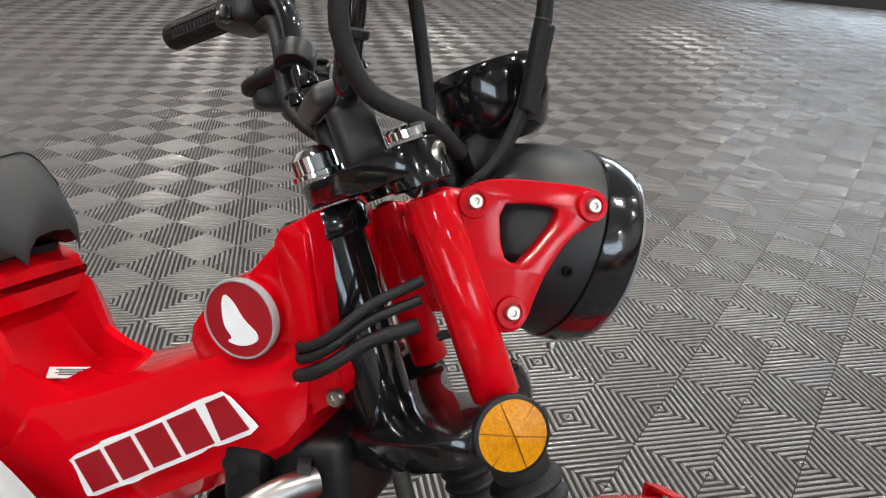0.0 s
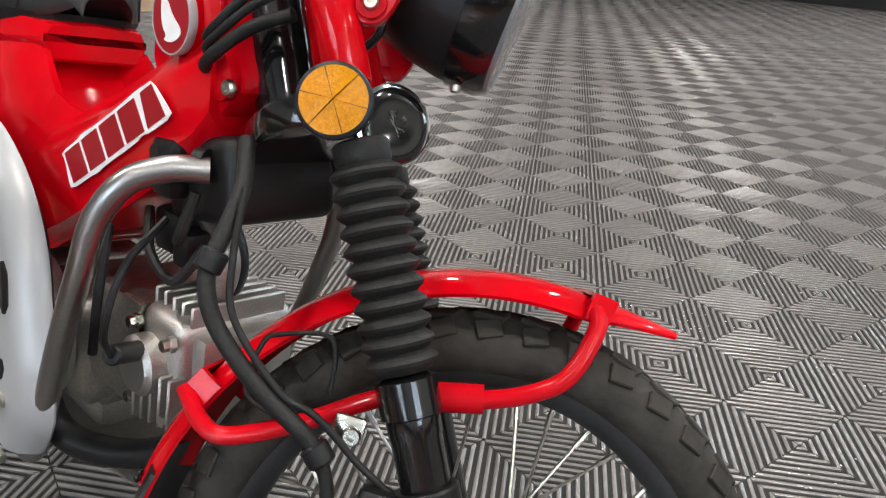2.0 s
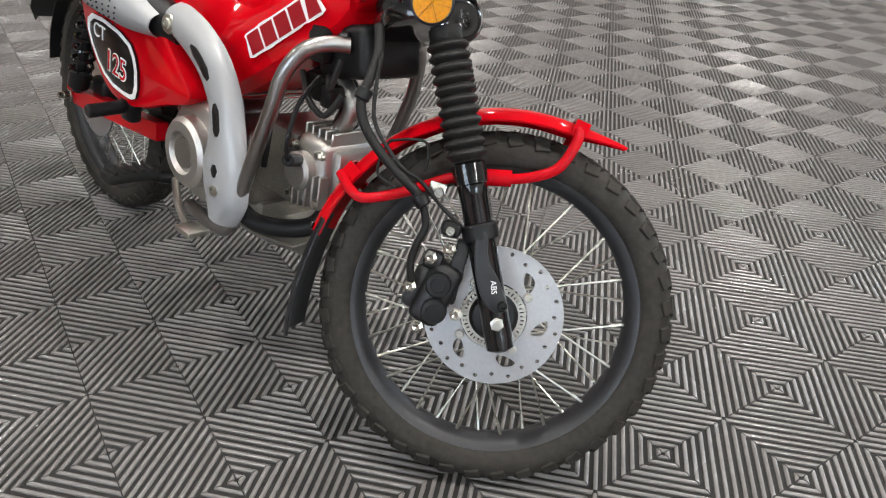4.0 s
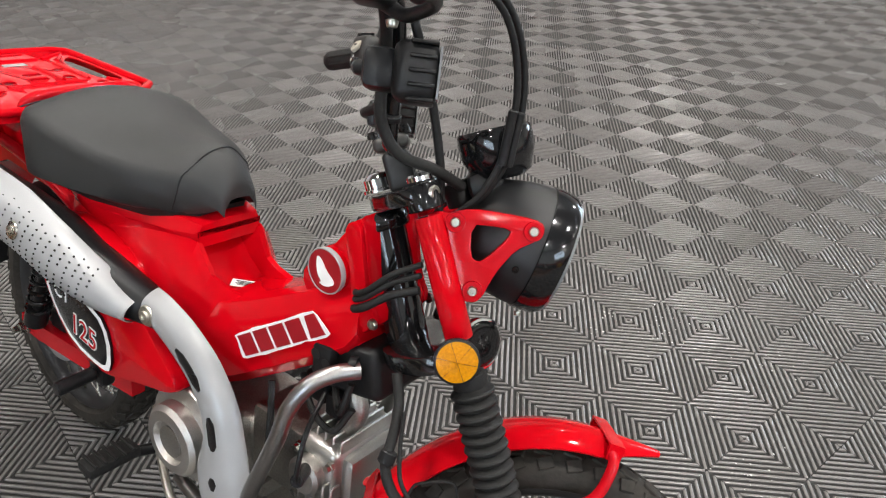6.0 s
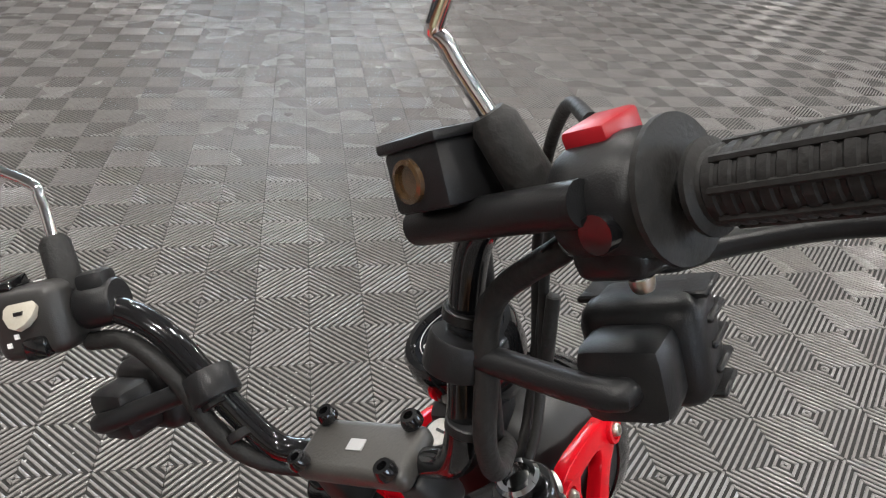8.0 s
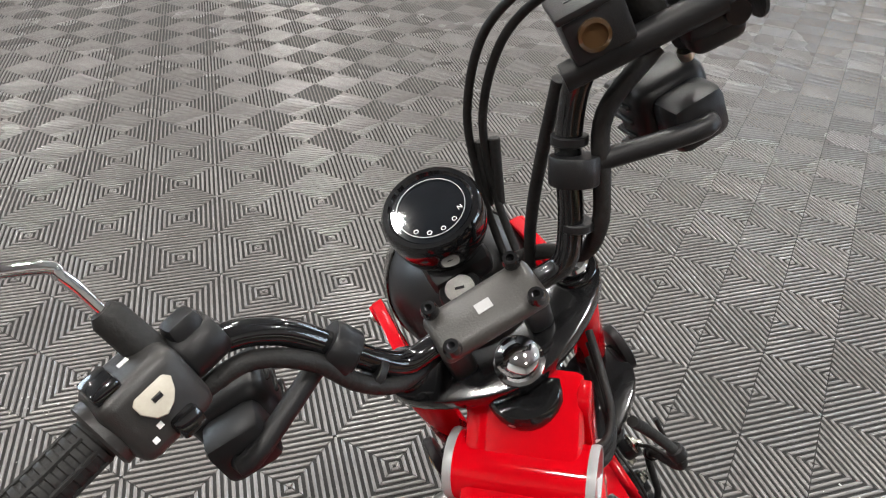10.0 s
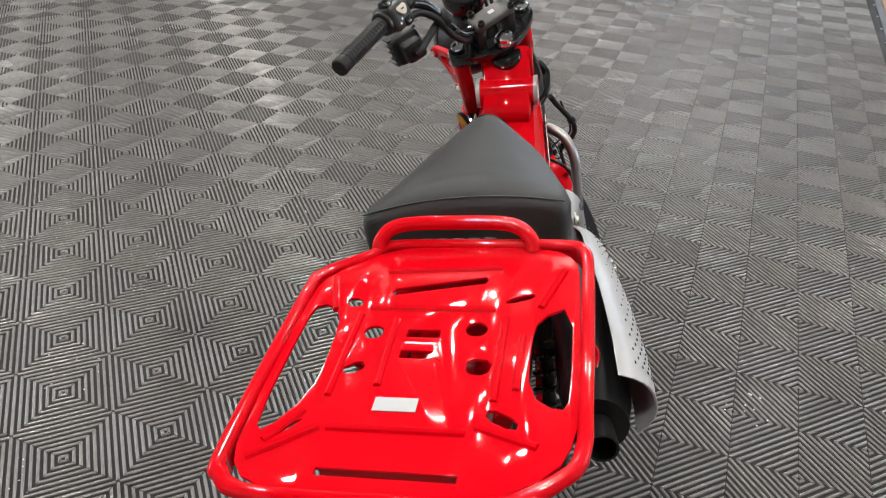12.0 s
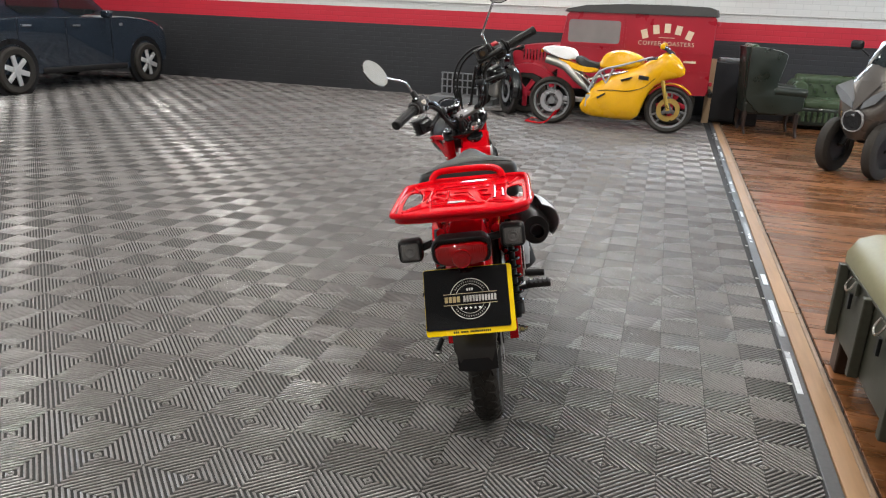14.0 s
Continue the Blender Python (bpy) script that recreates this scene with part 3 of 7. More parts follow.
for dx, dy in ((-0.021, 0.042), (0.022, 0.042), (-0.021, -0.042), (0.022, -0.042)):
    sp("clamp_bolt", bolt(CL @ Vector((dx, dy, 0.024)), STEER_AXIS, 0.0085, 0.009), GLOSS_BLACK, riser)
sp("clamp_label", box(0, 0, 0, 0.01, 0.015, 0.001, m=CL @ Matrix.Translation((0, 0.0, 0.0236))), SILVER, riser, "small pale sticker")

# lower yoke and steering column
bp("steering_head", join(rod((1.035, 0, 0.655), (0.96, 0, 0.835), 0.031, 24, 0.003), lathe([(0.036, 0), (0.039, 0.004), (0.039, 0.02), (0.034, 0.026)], (0.968, 0, 0.815), STEER_AXIS, 24), lathe([(0.034, 0), (0.038, 0.004), (0.038, 0.02), (0.034, 0.024)], (1.04, 0, 0.64), STEER_AXIS, 24)), GLOSS_BLACK, None, "black steering head tube")
yk = outline([(1.0, 0.04), (1.05, 0.125), (1.1, 0.128), (1.13, 0.09), (1.1, 0.03), (1.1, -0.03), (1.13, -0.09), (1.1, -0.128), (1.05, -0.125), (1.0, -0.04)], 2)
sp("lower_yoke", plate([yk], 0.013, Matrix.Translation((1.07, 0, 0.668)) @ Matrix.Rotation(-RAKE, 4, "Y") @ Matrix.Translation((-1.07, 0, 0)), 0.003), GLOSS_BLACK, None, "black lower fork yoke")

# -- handlebar --
bar_l = [(0.96, 0.0, 0.932), (0.958, 0.058, 0.932), (0.95, 0.088, 0.938), (0.94, 0.108, 0.965), (0.928, 0.127, 1.005), (0.917, 0.152, 1.048), (0.903, 0.188, 1.073), (0.88, 0.24, 1.079), (0.84, 0.315, 1.076), (0.79, 0.404, 1.071)]
bar_r = [(0.96, 0.0, 0.932), (0.96, -0.055, 0.932), (0.955, -0.08, 0.94), (0.95, -0.1, 0.982), (0.945, -0.118, 1.04), (0.934, -0.145, 1.093), (0.924, -0.182, 1.108), (0.912, -0.24, 1.107), (0.884, -0.33, 1.112), (0.856, -0.413, 1.117)]
bars = sp("handlebar", join(tube(bar_l, 0.0112, 16, 6), tube(bar_r, 0.0112, 16, 6)), GLOSS_BLACK, None, "glossy black handlebar")


def grip(name, a, b):
    a, b = Vector(a), Vector(b)
    d = (b - a).normalized()
    h = (b - a).length
    prof = [(0.013, 0), (0.021, 0.001), (0.0215, 0.004), (0.017, 0.006)]
    for k in range(14):
        s = 0.008 + (h - 0.03) * k / 14
        prof += [(0.0165, s), (0.0175, s + 0.001), (0.0175, s + 0.005), (0.0165, s + 0.006)]
    prof += [(0.018, h - 0.018), (0.0185, h - 0.015), (0.0185, h - 0.003), (0.0165, h), (0.006, h), (0.005, h - 0.002), (0.0001, h - 0.002)]
    g = sp(name, lathe(prof, a, d, 28), RUBBER, bars, "ribbed black rubber grip", 30)
    side = d.orthogonal().normalized()
    for k in range(8):
        r = Matrix.Rotation(k * math.pi / 4, 3, d) @ side
        sp("grip_rib", rod(a + d * 0.012 + r * 0.0168, a + d * (h - 0.024) + r * 0.0168, 0.002, 6), RUBBER, g)
    return g


grip("grip", (0.864, 0.268, 1.078), (0.786, 0.41, 1.071))
grip("grip", (0.898, -0.285, 1.109), (0.854, -0.418, 1.117))


def on_bar(p, q):
    """A pose at p with x along the bar towards q and z up."""
    x = (Vector(q) - Vector(p)).normalized()
    y = Vector((0, 0, 1)).cross(x).normalized()
    return Matrix.Translation(p) @ Matrix((x, y, x.cross(y))).transposed().to_4x4()


# switch housings
ml = on_bar((0.888, 0.224, 1.078), (0.84, 0.315, 1.076))
swl = sp("switch_box", join(box(0.018, 0.004, 0.0, 0.062, 0.056, 0.058, 0.011, ml, 3), rod(ml @ Vector((0.045, 0, 0)), ml @ Vector((0.056, 0, 0)), 0.026, 28, 0.002)), GREY_PLASTIC, bars, "dark grey left switch housing")
sp("indicator_switch", plate([outline([(-0.017, -0.008), (0.006, -0.014), (0.017, -0.003), (0.006, 0.014), (-0.009, 0.008)], 1)], 0.0035, ml @ Matrix.Translation((0.016, 0.033, 0.008)) @ Matrix.Rotation(radians(-62), 4, "X"), 0.001), BEIGE, swl, "beige indicator switch")
sp("horn_mark", box(0.016, 0.0362, 0.0098, 0.007, 0.003, 0.003, m=ml), BLACK_MARK, swl)
sp("dip_switch", box(0.034, 0.006, 0.033, 0.02, 0.026, 0.012, 0.003, ml @ Matrix.Rotation(radians(-14), 4, "X")), GLOSS_BLACK, swl, "glossy black dip switch")
sp("switch_mark", box(0.014, 0.004, 0.0294, 0.008, 0.006, 0.0008, 0.0003, ml), WHITE_MARK, swl)
sp("horn_button", box(0.012, 0.031, -0.02, 0.02, 0.014, 0.018, 0.004, ml), GLOSS_BLACK, swl)
for dx, dz in ((0.026, -0.008), (0.034, -0.014)):
    sp("switch_mark", box(dx, 0.0325, dz, 0.004, 0.0008, 0.004, m=ml), WHITE_MARK, swl)
sp("mirror_clamp", join(lathe([(0.0175, -0.016), (0.019, -0.014), (0.019, 0.014), (0.0175, 0.016)], ml @ Vector((-0.03, 0, 0)), ml.to_3x3() @ Vector((1, 0, 0)), 24), box(-0.03, 0.0, 0.016, 0.026, 0.024, 0.024, 0.006, ml, 2)), SATIN_BLACK, bars, "black mirror clamp")
mr = on_bar((0.914, -0.228, 1.107), (0.884, -0.33, 1.112))
swr = sp("switch_box", join(lathe([(0.02, -0.022), (0.028, -0.018), (0.031, -0.01), (0.031, 0.022), (0.026, 0.028)], mr @ Vector((0.012, 0, 0)), mr.to_3x3() @ Vector((1, 0, 0)), 24), box(0.014, 0.004, -0.022, 0.044, 0.05, 0.03, 0.01, mr, 3)), SATIN_BLACK, bars, "black right switch housing")
sp("kill_switch", box(0.012, 0.008, 0.031, 0.026, 0.03, 0.014, 0.003, mr @ Matrix.Rotation(radians(12), 4, "X")), RED_MARK, swr, "red engine stop switch")
sp("start_button", lathe([(0.009, 0), (0.009, 0.008), (0.0001, 0.008)], mr @ Vector((0.026, -0.028, -0.01)), mr.to_3x3() @ Vector((0, -1, 0)), 16), GLOSS_BLACK, swr)
sp("flange", lathe([(0.018, 0), (0.034, 0.001), (0.034, 0.004), (0.018, 0.006)], mr @ Vector((0.045, 0, 0)), mr.to_3x3() @ Vector((1, 0, 0)), 28), RUBBER, swr)
# brake master cylinder and lever
res = sp("brake_reservoir", join(box(-0.066, -0.028, 0.03, 0.046, 0.05, 0.034, 0.004, mr), box(-0.066, -0.028, 0.049, 0.05, 0.054, 0.006, 0.002, mr), rod(mr @ Vector((-0.1, -0.032, 0.004)), mr @ Vector((0.02, -0.032, 0.004)), 0.011, 16)), SATIN_BLACK, bars, "black brake fluid reservoir")
sp("sight_glass", lathe([(0.012, 0), (0.0115, 0.003), (0.009, 0.0035), (0.009, 0.001), (0.0001, 0.001)], mr @ Vector((-0.07, -0.0525, 0.03)), mr.to_3x3() @ Vector((0, -1, 0)), 20), material("sight_glass", (0.05, 0.028, 0.012), 0.1, vary=0.2, coat=0.6), res, "brown sight glass in a metal ring")
sp("reservoir_bar", box(-0.066, -0.03, 0.0525, 0.026, 0.003, 0.001, m=mr), MATT_BLACK, res)
lever = [(0.92, -0.225, 1.082), (0.95, -0.245, 1.068), (0.968, -0.27, 1.069), (0.984, -0.32, 1.07), (0.984, -0.37, 1.066), (0.974, -0.405, 1.06)]
lv = sp("brake_lever", tube(lever, [0.009, 0.008, 0.0075, 0.007, 0.0065, 0.006], 10, 5), SATIN_BLACK, bars, "black brake lever with a ball end")
bm = bmesh.new()
bmesh.ops.create_uvsphere(bm, u_segments=16, v_segments=10, radius=0.0105, matrix=Matrix.Translation((0.972, -0.412, 1.059)))
sp("ball_end", bm, SATIN_BLACK, lv)
sp("lever_bolt", bolt((0.94, -0.235, 1.062), (0.2, 0, -1), 0.007, 0.008), STEEL, lv)

# mirrors
for sgn, base, bend, head in ((1, (0.892, 0.222, 1.092), (0.896, 0.235, 1.182), (0.85, 0.335, 1.245)), (-1, (0.912, -0.2, 1.115), (0.882, -0.178, 1.205), (0.868, -0.29, 1.31))):
    base, bend, head = Vector(base), Vector(bend), Vector(head)
    d = (bend - base).normalized()
    mi = sp("mirror", tube([base + d * 0.045, bend - d * 0.012, bend + (head - bend).normalized() * 0.012, head], 0.0048, 12, 5), CHROME, bars, "round mirror on a chrome stem")
    sp("mirror_boot", lathe([(0.014, 0), (0.0135, 0.01), (0.0125, 0.05), (0.0085, 0.056)], base - d * 0.008, d, 20), RUBBER, mi, "black rubber boot")
    face = Vector((-0.75, -0.48 * sgn, 0.3)).normalized()
    c = head + Vector((-0.01, 0.036 * sgn, 0.03))
    sp("mirror_shell", lathe([(0.02, -0.022), (0.045, -0.014), (0.06, -0.002), (0.0615, 0.004), (0.059, 0.006)], c, face, 36), GLOSS_BLACK, mi, "black mirror shell")
    sp("mirror_glass", lathe([(0.059, 0.0045), (0.0585, 0.0062), (0.0001, 0.0064)], c, face, 36), MIRROR, mi, "round mirror glass")

# auxiliary lamps on the bar
for sgn, c in ((-1, Vector((0.958, -0.222, 1.012))), (1, Vector((0.932, 0.222, 0.985)))):
    m = Matrix.Translation(c) @ Matrix.Rotation(radians(-6), 4, "Y")
    fl = sp("fog_lamp", join(box(0.018, 0, 0, 0.05, 0.07, 0.066, 0.014, m, 3), box(-0.02, 0, 0, 0.04, 0.05, 0.046, 0.01, m, 2)), SATIN_BLACK, bars, "square black auxiliary lamp")
    for k in range(5):
        sp("cooling_fin", box(0.026, 0, 0.03 - 0.015 * k, 0.03, 0.076, 0.0045, 0.0015, m, 1), SATIN_BLACK, fl)
    sp("lamp_glass", box(0.044, 0, 0, 0.003, 0.06, 0.056, 0.001, m), CLEAR_LENS, fl, "clear lamp glass")
    sp("lamp_bracket", join(tube([m @ Vector((-0.02, 0, 0)), m @ Vector((-0.045, -sgn * 0.004, 0.0)), Vector((0.935, sgn * 0.13, 1.02 if sgn < 0 else 1.0))], 0.009, 10), lathe([(0.02, -0.012), (0.021, -0.01), (0.021, 0.01), (0.02, 0.012)], ((0.938, -0.113, 1.022) if sgn < 0 else (0.929, 0.124, 0.998)), (0.1, sgn * 0.45, 0.9), 20)), SATIN_BLACK, fl, "black lamp bracket")

# meter
MT = Vector((1.092, -0.008, 0.98))
ma = Vector((-0.42, 0, 0.9)).normalized()
meter = sp("meter", lathe([(0.03, -0.062), (0.042, -0.055), (0.052, -0.028), (0.054, -0.006), (0.053, 0.004), (0.05, 0.008), (0.045, 0.0085), (0.042, 0.004)], MT, ma, 44), GLOSS_BLACK, None, "round black digital meter")
sp("meter_glass", lathe([(0.0425, 0.002), (0.042, 0.0045), (0.0001, 0.0055)], MT, ma, 44), material("meter_glass", (0.004, 0.005, 0.007), 0.05, vary=0.1, coat=1.0, rough_vary=0.02), meter, "dark glossy meter glass")
mf = frame3(MT + ma * 0.0062, (0, -1, 0), ma.cross(Vector((0, -1, 0))))
ring = plate([circle(0, 0, 0.0365, 60), circle(0, 0, 0.0355, 60)], 0.0003, mf)
sp("meter_ring", ring, material("grey_print", (0.25, 0.25, 0.26), 0.4), meter)
sp("meter_mark", join(*[lettering("N" if k == 4 else "O", 0.007, 0.0002, mf @ Matrix.Translation((0.031 * math.cos(radians(215 + 27 * k)), 0.031 * math.sin(radians(215 + 27 * k)), 0))) for k in range(5)]), WHITE_MARK, meter)
sp("meter_bracket", box(0, 0, 0, 0.05, 0.07, 0.04, 0.012, Matrix.Translation((1.095, -0.004, 0.91)) @ up27), SATIN_BLACK, meter)

# headlamp
HL = Vector((1.168, -0.006, 0.84))
ha = Vector((1, 0, -0.16)).normalized()
lamp = sp("headlamp", lathe([(0.03, -0.092), (0.055, -0.084), (0.074, -0.062), (0.0845, -0.026), (0.088, 0.0), (0.0885, 0.012)], HL, ha, 56), MATT_BLACK, None, "round matt black headlamp")
sp("headlamp_rim", lathe([(0.0885, 0.0122), (0.0912, 0.013), (0.0915, 0.024), (0.09, 0.042), (0.086, 0.05), (0.081, 0.052)], HL, ha, 56), GLOSS_BLACK, lamp, "glossy black headlamp rim")
sp("headlamp_ring", lathe([(0.085, 0.0505), (0.084, 0.054), (0.081, 0.055), (0.08, 0.052)], HL, ha, 56), CLEAR_LENS, lamp, "clear light ring")
sp("headlamp_lens", lathe([(0.08, 0.051), (0.056, 0.056), (0.03, 0.059), (0.0001, 0.06)], HL, ha, 48), CLEAR_LENS, lamp, "clear headlamp lens")
sp("headlamp_screw", bolt(HL + Vector((-0.015, -0.0835, -0.03)), (0, -1, -0.2), 0.005, 0.003), GLOSS_BLACK, lamp)
sp("lamp_screw", bolt((1.18, -0.02, 0.744), (0.1, -0.1, -1), 0.005, 0.006), STEEL, lamp)

# triangular headlamp stays
for y in (-0.094, 0.094):
    o = -1 if y < 0 else 1
    outer = outline([(1.052, 0.846), (1.048, 0.858), (1.056, 0.868), (1.079, 0.877), (1.122, 0.88), (1.162, 0.881), (1.176, 0.876), (1.178, 0.86), (1.166, 0.85), (1.147, 0.837), (1.131, 0.809), (1.123, 0.788), (1.118, 0.768), (1.11, 0.757), (1.096, 0.755), (1.088, 0.763), (1.072, 0.792)], 1)
    inner = outline([(1.083, 0.856), (1.106, 0.86), (1.134, 0.861), (1.134, 0.85), (1.109, 0.815), (1.101, 0.81), (1.09, 0.816)], 1)
    stay = sp("headlamp_stay", side_plate([outer, inner], y, 0.007, 0.002), RED_METAL, None, "red cast triangular headlamp stay")
    for x, z in ((1.061, 0.855), (1.163, 0.865), (1.102, 0.772)):
        sp("stay_boss", lathe([(0.013, 0), (0.0135, 0.002), (0.0125, 0.005), (0.009, 0.005), (0.009, 0.003), (0.0001, 0.003)], (x, y + o * 0.006, z), (0, o, 0), 24), RED_METAL, stay)
        sp("stay_bolt", bolt((x, y + o * 0.0095, z), (0, o, 0), 0.0066, 0.005), STEEL, stay, "bright socket bolt")
    for lug in ([(1.062, y, 0.855), (1.04, y, 0.856), (fork_x(0.85), y, 0.85)], [(1.1, y, 0.765), (1.08, y, 0.762), (fork_x(0.76), y, 0.76)]):
        sp("stay_lug", tube(lug, 0.009, 10), RED_METAL, stay)
sp("connector", join(box(1.105, -0.045, 0.83, 0.014, 0.014, 0.05, 0.003), box(1.105, -0.045, 0.8, 0.009, 0.009, 0.03, 0.002), tube([(1.105, -0.045, 0.79), (1.1, -0.04, 0.76), (1.07, -0.02, 0.74)], 0.004, 8)), SATIN_BLACK, lamp, "black wiring connector")
# horn
horn = sp("horn", lathe([(0.012, -0.02), (0.03, -0.016), (0.037, -0.006), (0.037, 0.002), (0.034, 0.006), (0.026, 0.009), (0.014, 0.006), (0.0001, 0.006)], (1.135, -0.035, 0.69), (0.55, -0.8, 0.1), 32), GLOSS_BLACK, None, "round black horn")
sp("horn_ring", lathe([(0.036, 0.001), (0.038, 0.002), (0.038, 0.005), (0.035, 0.006)], (1.135, -0.035, 0.69), (0.55, -0.8, 0.1), 32), CHROME, horn)

# -- front mudguard --
rings = []
for k in range(41):
    f = k / 40
    a = radians(67.5 + f * 104.5)
    wd = 0.054 * min(1.0, 0.2 + 5.0 * f)
    wd *= 1.0 if f < 0.8 else 1.0 + 0.25 * (f - 0.8)
    sec = []
    for s in (-1, -0.85, -0.5, 0, 0.5, 0.85, 1):
        r = 0.322 - 0.022 * min(1, wd / 0.054) * abs(s) ** 2.4 + (0.01 * (1 - 6 * f) ** 2 if f < 0.16 else 0)
        sec.append((r, wd * s))
    for s in (1, 0.85, 0.5, 0, -0.5, -0.85, -1):
        r = 0.319 - 0.022 * min(1, wd / 0.054) * abs(s) ** 2.4 + (0.01 * (1 - 6 * f) ** 2 if f < 0.16 else 0)
        sec.append((r, wd * s * 0.96))
    rings.append([Vector((FW[0] + r * math.cos(a), y, FW[1] + r * math.sin(a))) for r, y in sec])
fender = sp("front_mudguard", skin(rings), RED, None, "red painted steel front mudguard")
rings = []
for k in range(15):
    f = k / 14
    a = radians(167 + f * 36)
    rings.append([Vector((FW[0] + (0.318 - 0.016 * abs(s) ** 2 + q + 0.03 * f * f) * math.cos(a), 0.062 * s * (1 - 0.15 * f * f), FW[1] + (0.318 - 0.016 * abs(s) ** 2 + q + 0.03 * f * f) * math.sin(a))) for q, ss in ((0, (-1, -0.6, 0, 0.6, 1)), (-0.004, (1, 0.6, 0, -0.6, -1))) for s in ss])
sp("mud_flap", skin(rings), SATIN_BLACK, fender, "black plastic mud flap")
sp("stay_band", torus_section(FW[0], FW[1], [(0.324, -0.058), (0.325, 0), (0.324, 0.058), (0.3, 0.058), (0.3, 0.054), (0.321, 0.05), (0.322, 0), (0.321, -0.05), (0.3, -0.054), (0.3, -0.058)], 80, 84, 3), RED, fender)
sp("stay_band", torus_section(FW[0], FW[1], [(0.324, -0.058), (0.325, 0), (0.324, 0.058), (0.3, 0.058), (0.3, 0.054), (0.321, 0.05), (0.322, 0), (0.321, -0.05), (0.3, -0.054), (0.3, -0.058)], 149, 153, 3), RED, fender)
for o in (-1, 1):
    y = 0.068 * o
    sp("mudguard_stay", join(tube([(1.352, 0.05 * o, 0.582), (1.356, 0.062 * o, 0.565), (1.345, y, 0.525), (1.325, y, 0.503), (1.28, y, 0.482), (1.2, y, 0.462), (1.13, y, 0.418), (1.075, y, 0.392), (1.05, 0.066 * o, 0.396), (1.024, 0.052 * o, 0.418)], 0.0082, 12, 6),
                             tube([(1.278, y, 0.482), (1.225, y, 0.47)], 0.013, 12, round_path=False)), RED_METAL, fender, "red tubular mudguard stay")
    sp("flap_bolt", bolt((FW[0] + 0.318 * math.cos(radians(171)), 0.03 * o, FW[1] + 0.318 * math.sin(radians(171))), (-1, 0, 0.1), 0.006, 0.004), GLOSS_BLACK, fender)

# -- brake caliper, hose guide, speed sensor --
cal_turn = Matrix.Translation((1.218, -0.075, 0.285)) @ Matrix.Rotation(radians(12), 4, "Y") @ Matrix.Translation((-1.218, 0.075, -0.285))
cal = sp("brake_caliper", join(box(1.218, -0.075, 0.285, 0.052, 0.05, 0.1, 0.014, cal_turn, 3), box(1.19, -0.07, 0.28, 0.03, 0.034, 0.07, 0.008, cal_turn, 2),
                               box(1.238, -0.083, 0.325, 0.022, 0.014, 0.1, 0.004), box(1.2, -0.085, 0.335, 0.03, 0.03, 0.026, 0.007)), MATT_BLACK, None, "black two-piston brake caliper")
for x, z in ((1.219, 0.302), (1.223, 0.262)):
    sp("piston_cap", lathe([(0.0195, 0), (0.0195, 0.008), (0.0175, 0.011), (0.0115, 0.0115), (0.011, 0.01), (0.0001, 0.01)], (x, -0.1, z), (0, -1, 0), 28), SATIN_BLACK, cal, "round black piston housing")
for x, z in ((1.2195, 0.358), (1.256, 0.266), (1.196, 0.338), (1.178, 0.288), (1.205, 0.232)):
    sp("caliper_bolt", lathe([(0.0105, 0), (0.0105, 0.004), (0.008, 0.005), (0.008, 0.011), (0.0055, 0.012), (0.0001, 0.01)], (x, -0.1, z), (0, -1, 0), 6), STEEL, cal, "zinc bolt", 20)
cl = sp("slider_clamp", join(lathe([(0.0255, -0.012), (0.0275, -0.01), (0.0275, 0.01), (0.0255, 0.012)], (fork_x(0.395), -0.095, 0.395), FORK_DIR, 28), box(1.214, -0.11, 0.388, 0.03, 0.03, 0.024, 0.008)), SATIN_BLACK, None, "black plastic hose clamp")
sp("clamp_screw", bolt((1.214, -0.125, 0.386), (0, -1, 0), 0.008, 0.005), STEEL, cl)
guard = outline([(1.248, 0.4), (1.268, 0.4), (1.276, 0.362), (1.302, 0.337), (1.318, 0.314), (1.326, 0.304), (1.322, 0.292), (1.306, 0.288), (1.286, 0.3), (1.262, 0.34)], 2)
sg = sp("sensor_cover", side_plate([guard], -0.116, 0.006, 0.002), MATT_BLACK, None, "matt black sensor cover")
sp("sensor_letters", lettering("ABS", 0.012, 0.0004, frame3((1.297, -0.1225, 0.325), (0.35, 0, -0.94), (0.94, 0, 0.35))), WHITE_MARK, sg)
sp("sensor_bolt", bolt((1.318, -0.122, 0.302), (0, -1, 0), 0.008, 0.006), GLOSS_BLACK, sg)
bk = sp("hose_bracket", join(box(1.178, -0.108, 0.437, 0.026, 0.006, 0.022, 0.003), bolt((1.182, -0.111, 0.433), (0, -1, 0), 0.008, 0.006)), STEEL, None, "zinc hose bracket with a bolt")

# -- hoses and cables --
def hose(name, pts, r, label="black cable", steered=True, mat=None):
    return (sp if steered else bp)(name, tube(pts, r, 10, 7), mat or RUBBER, None, label)


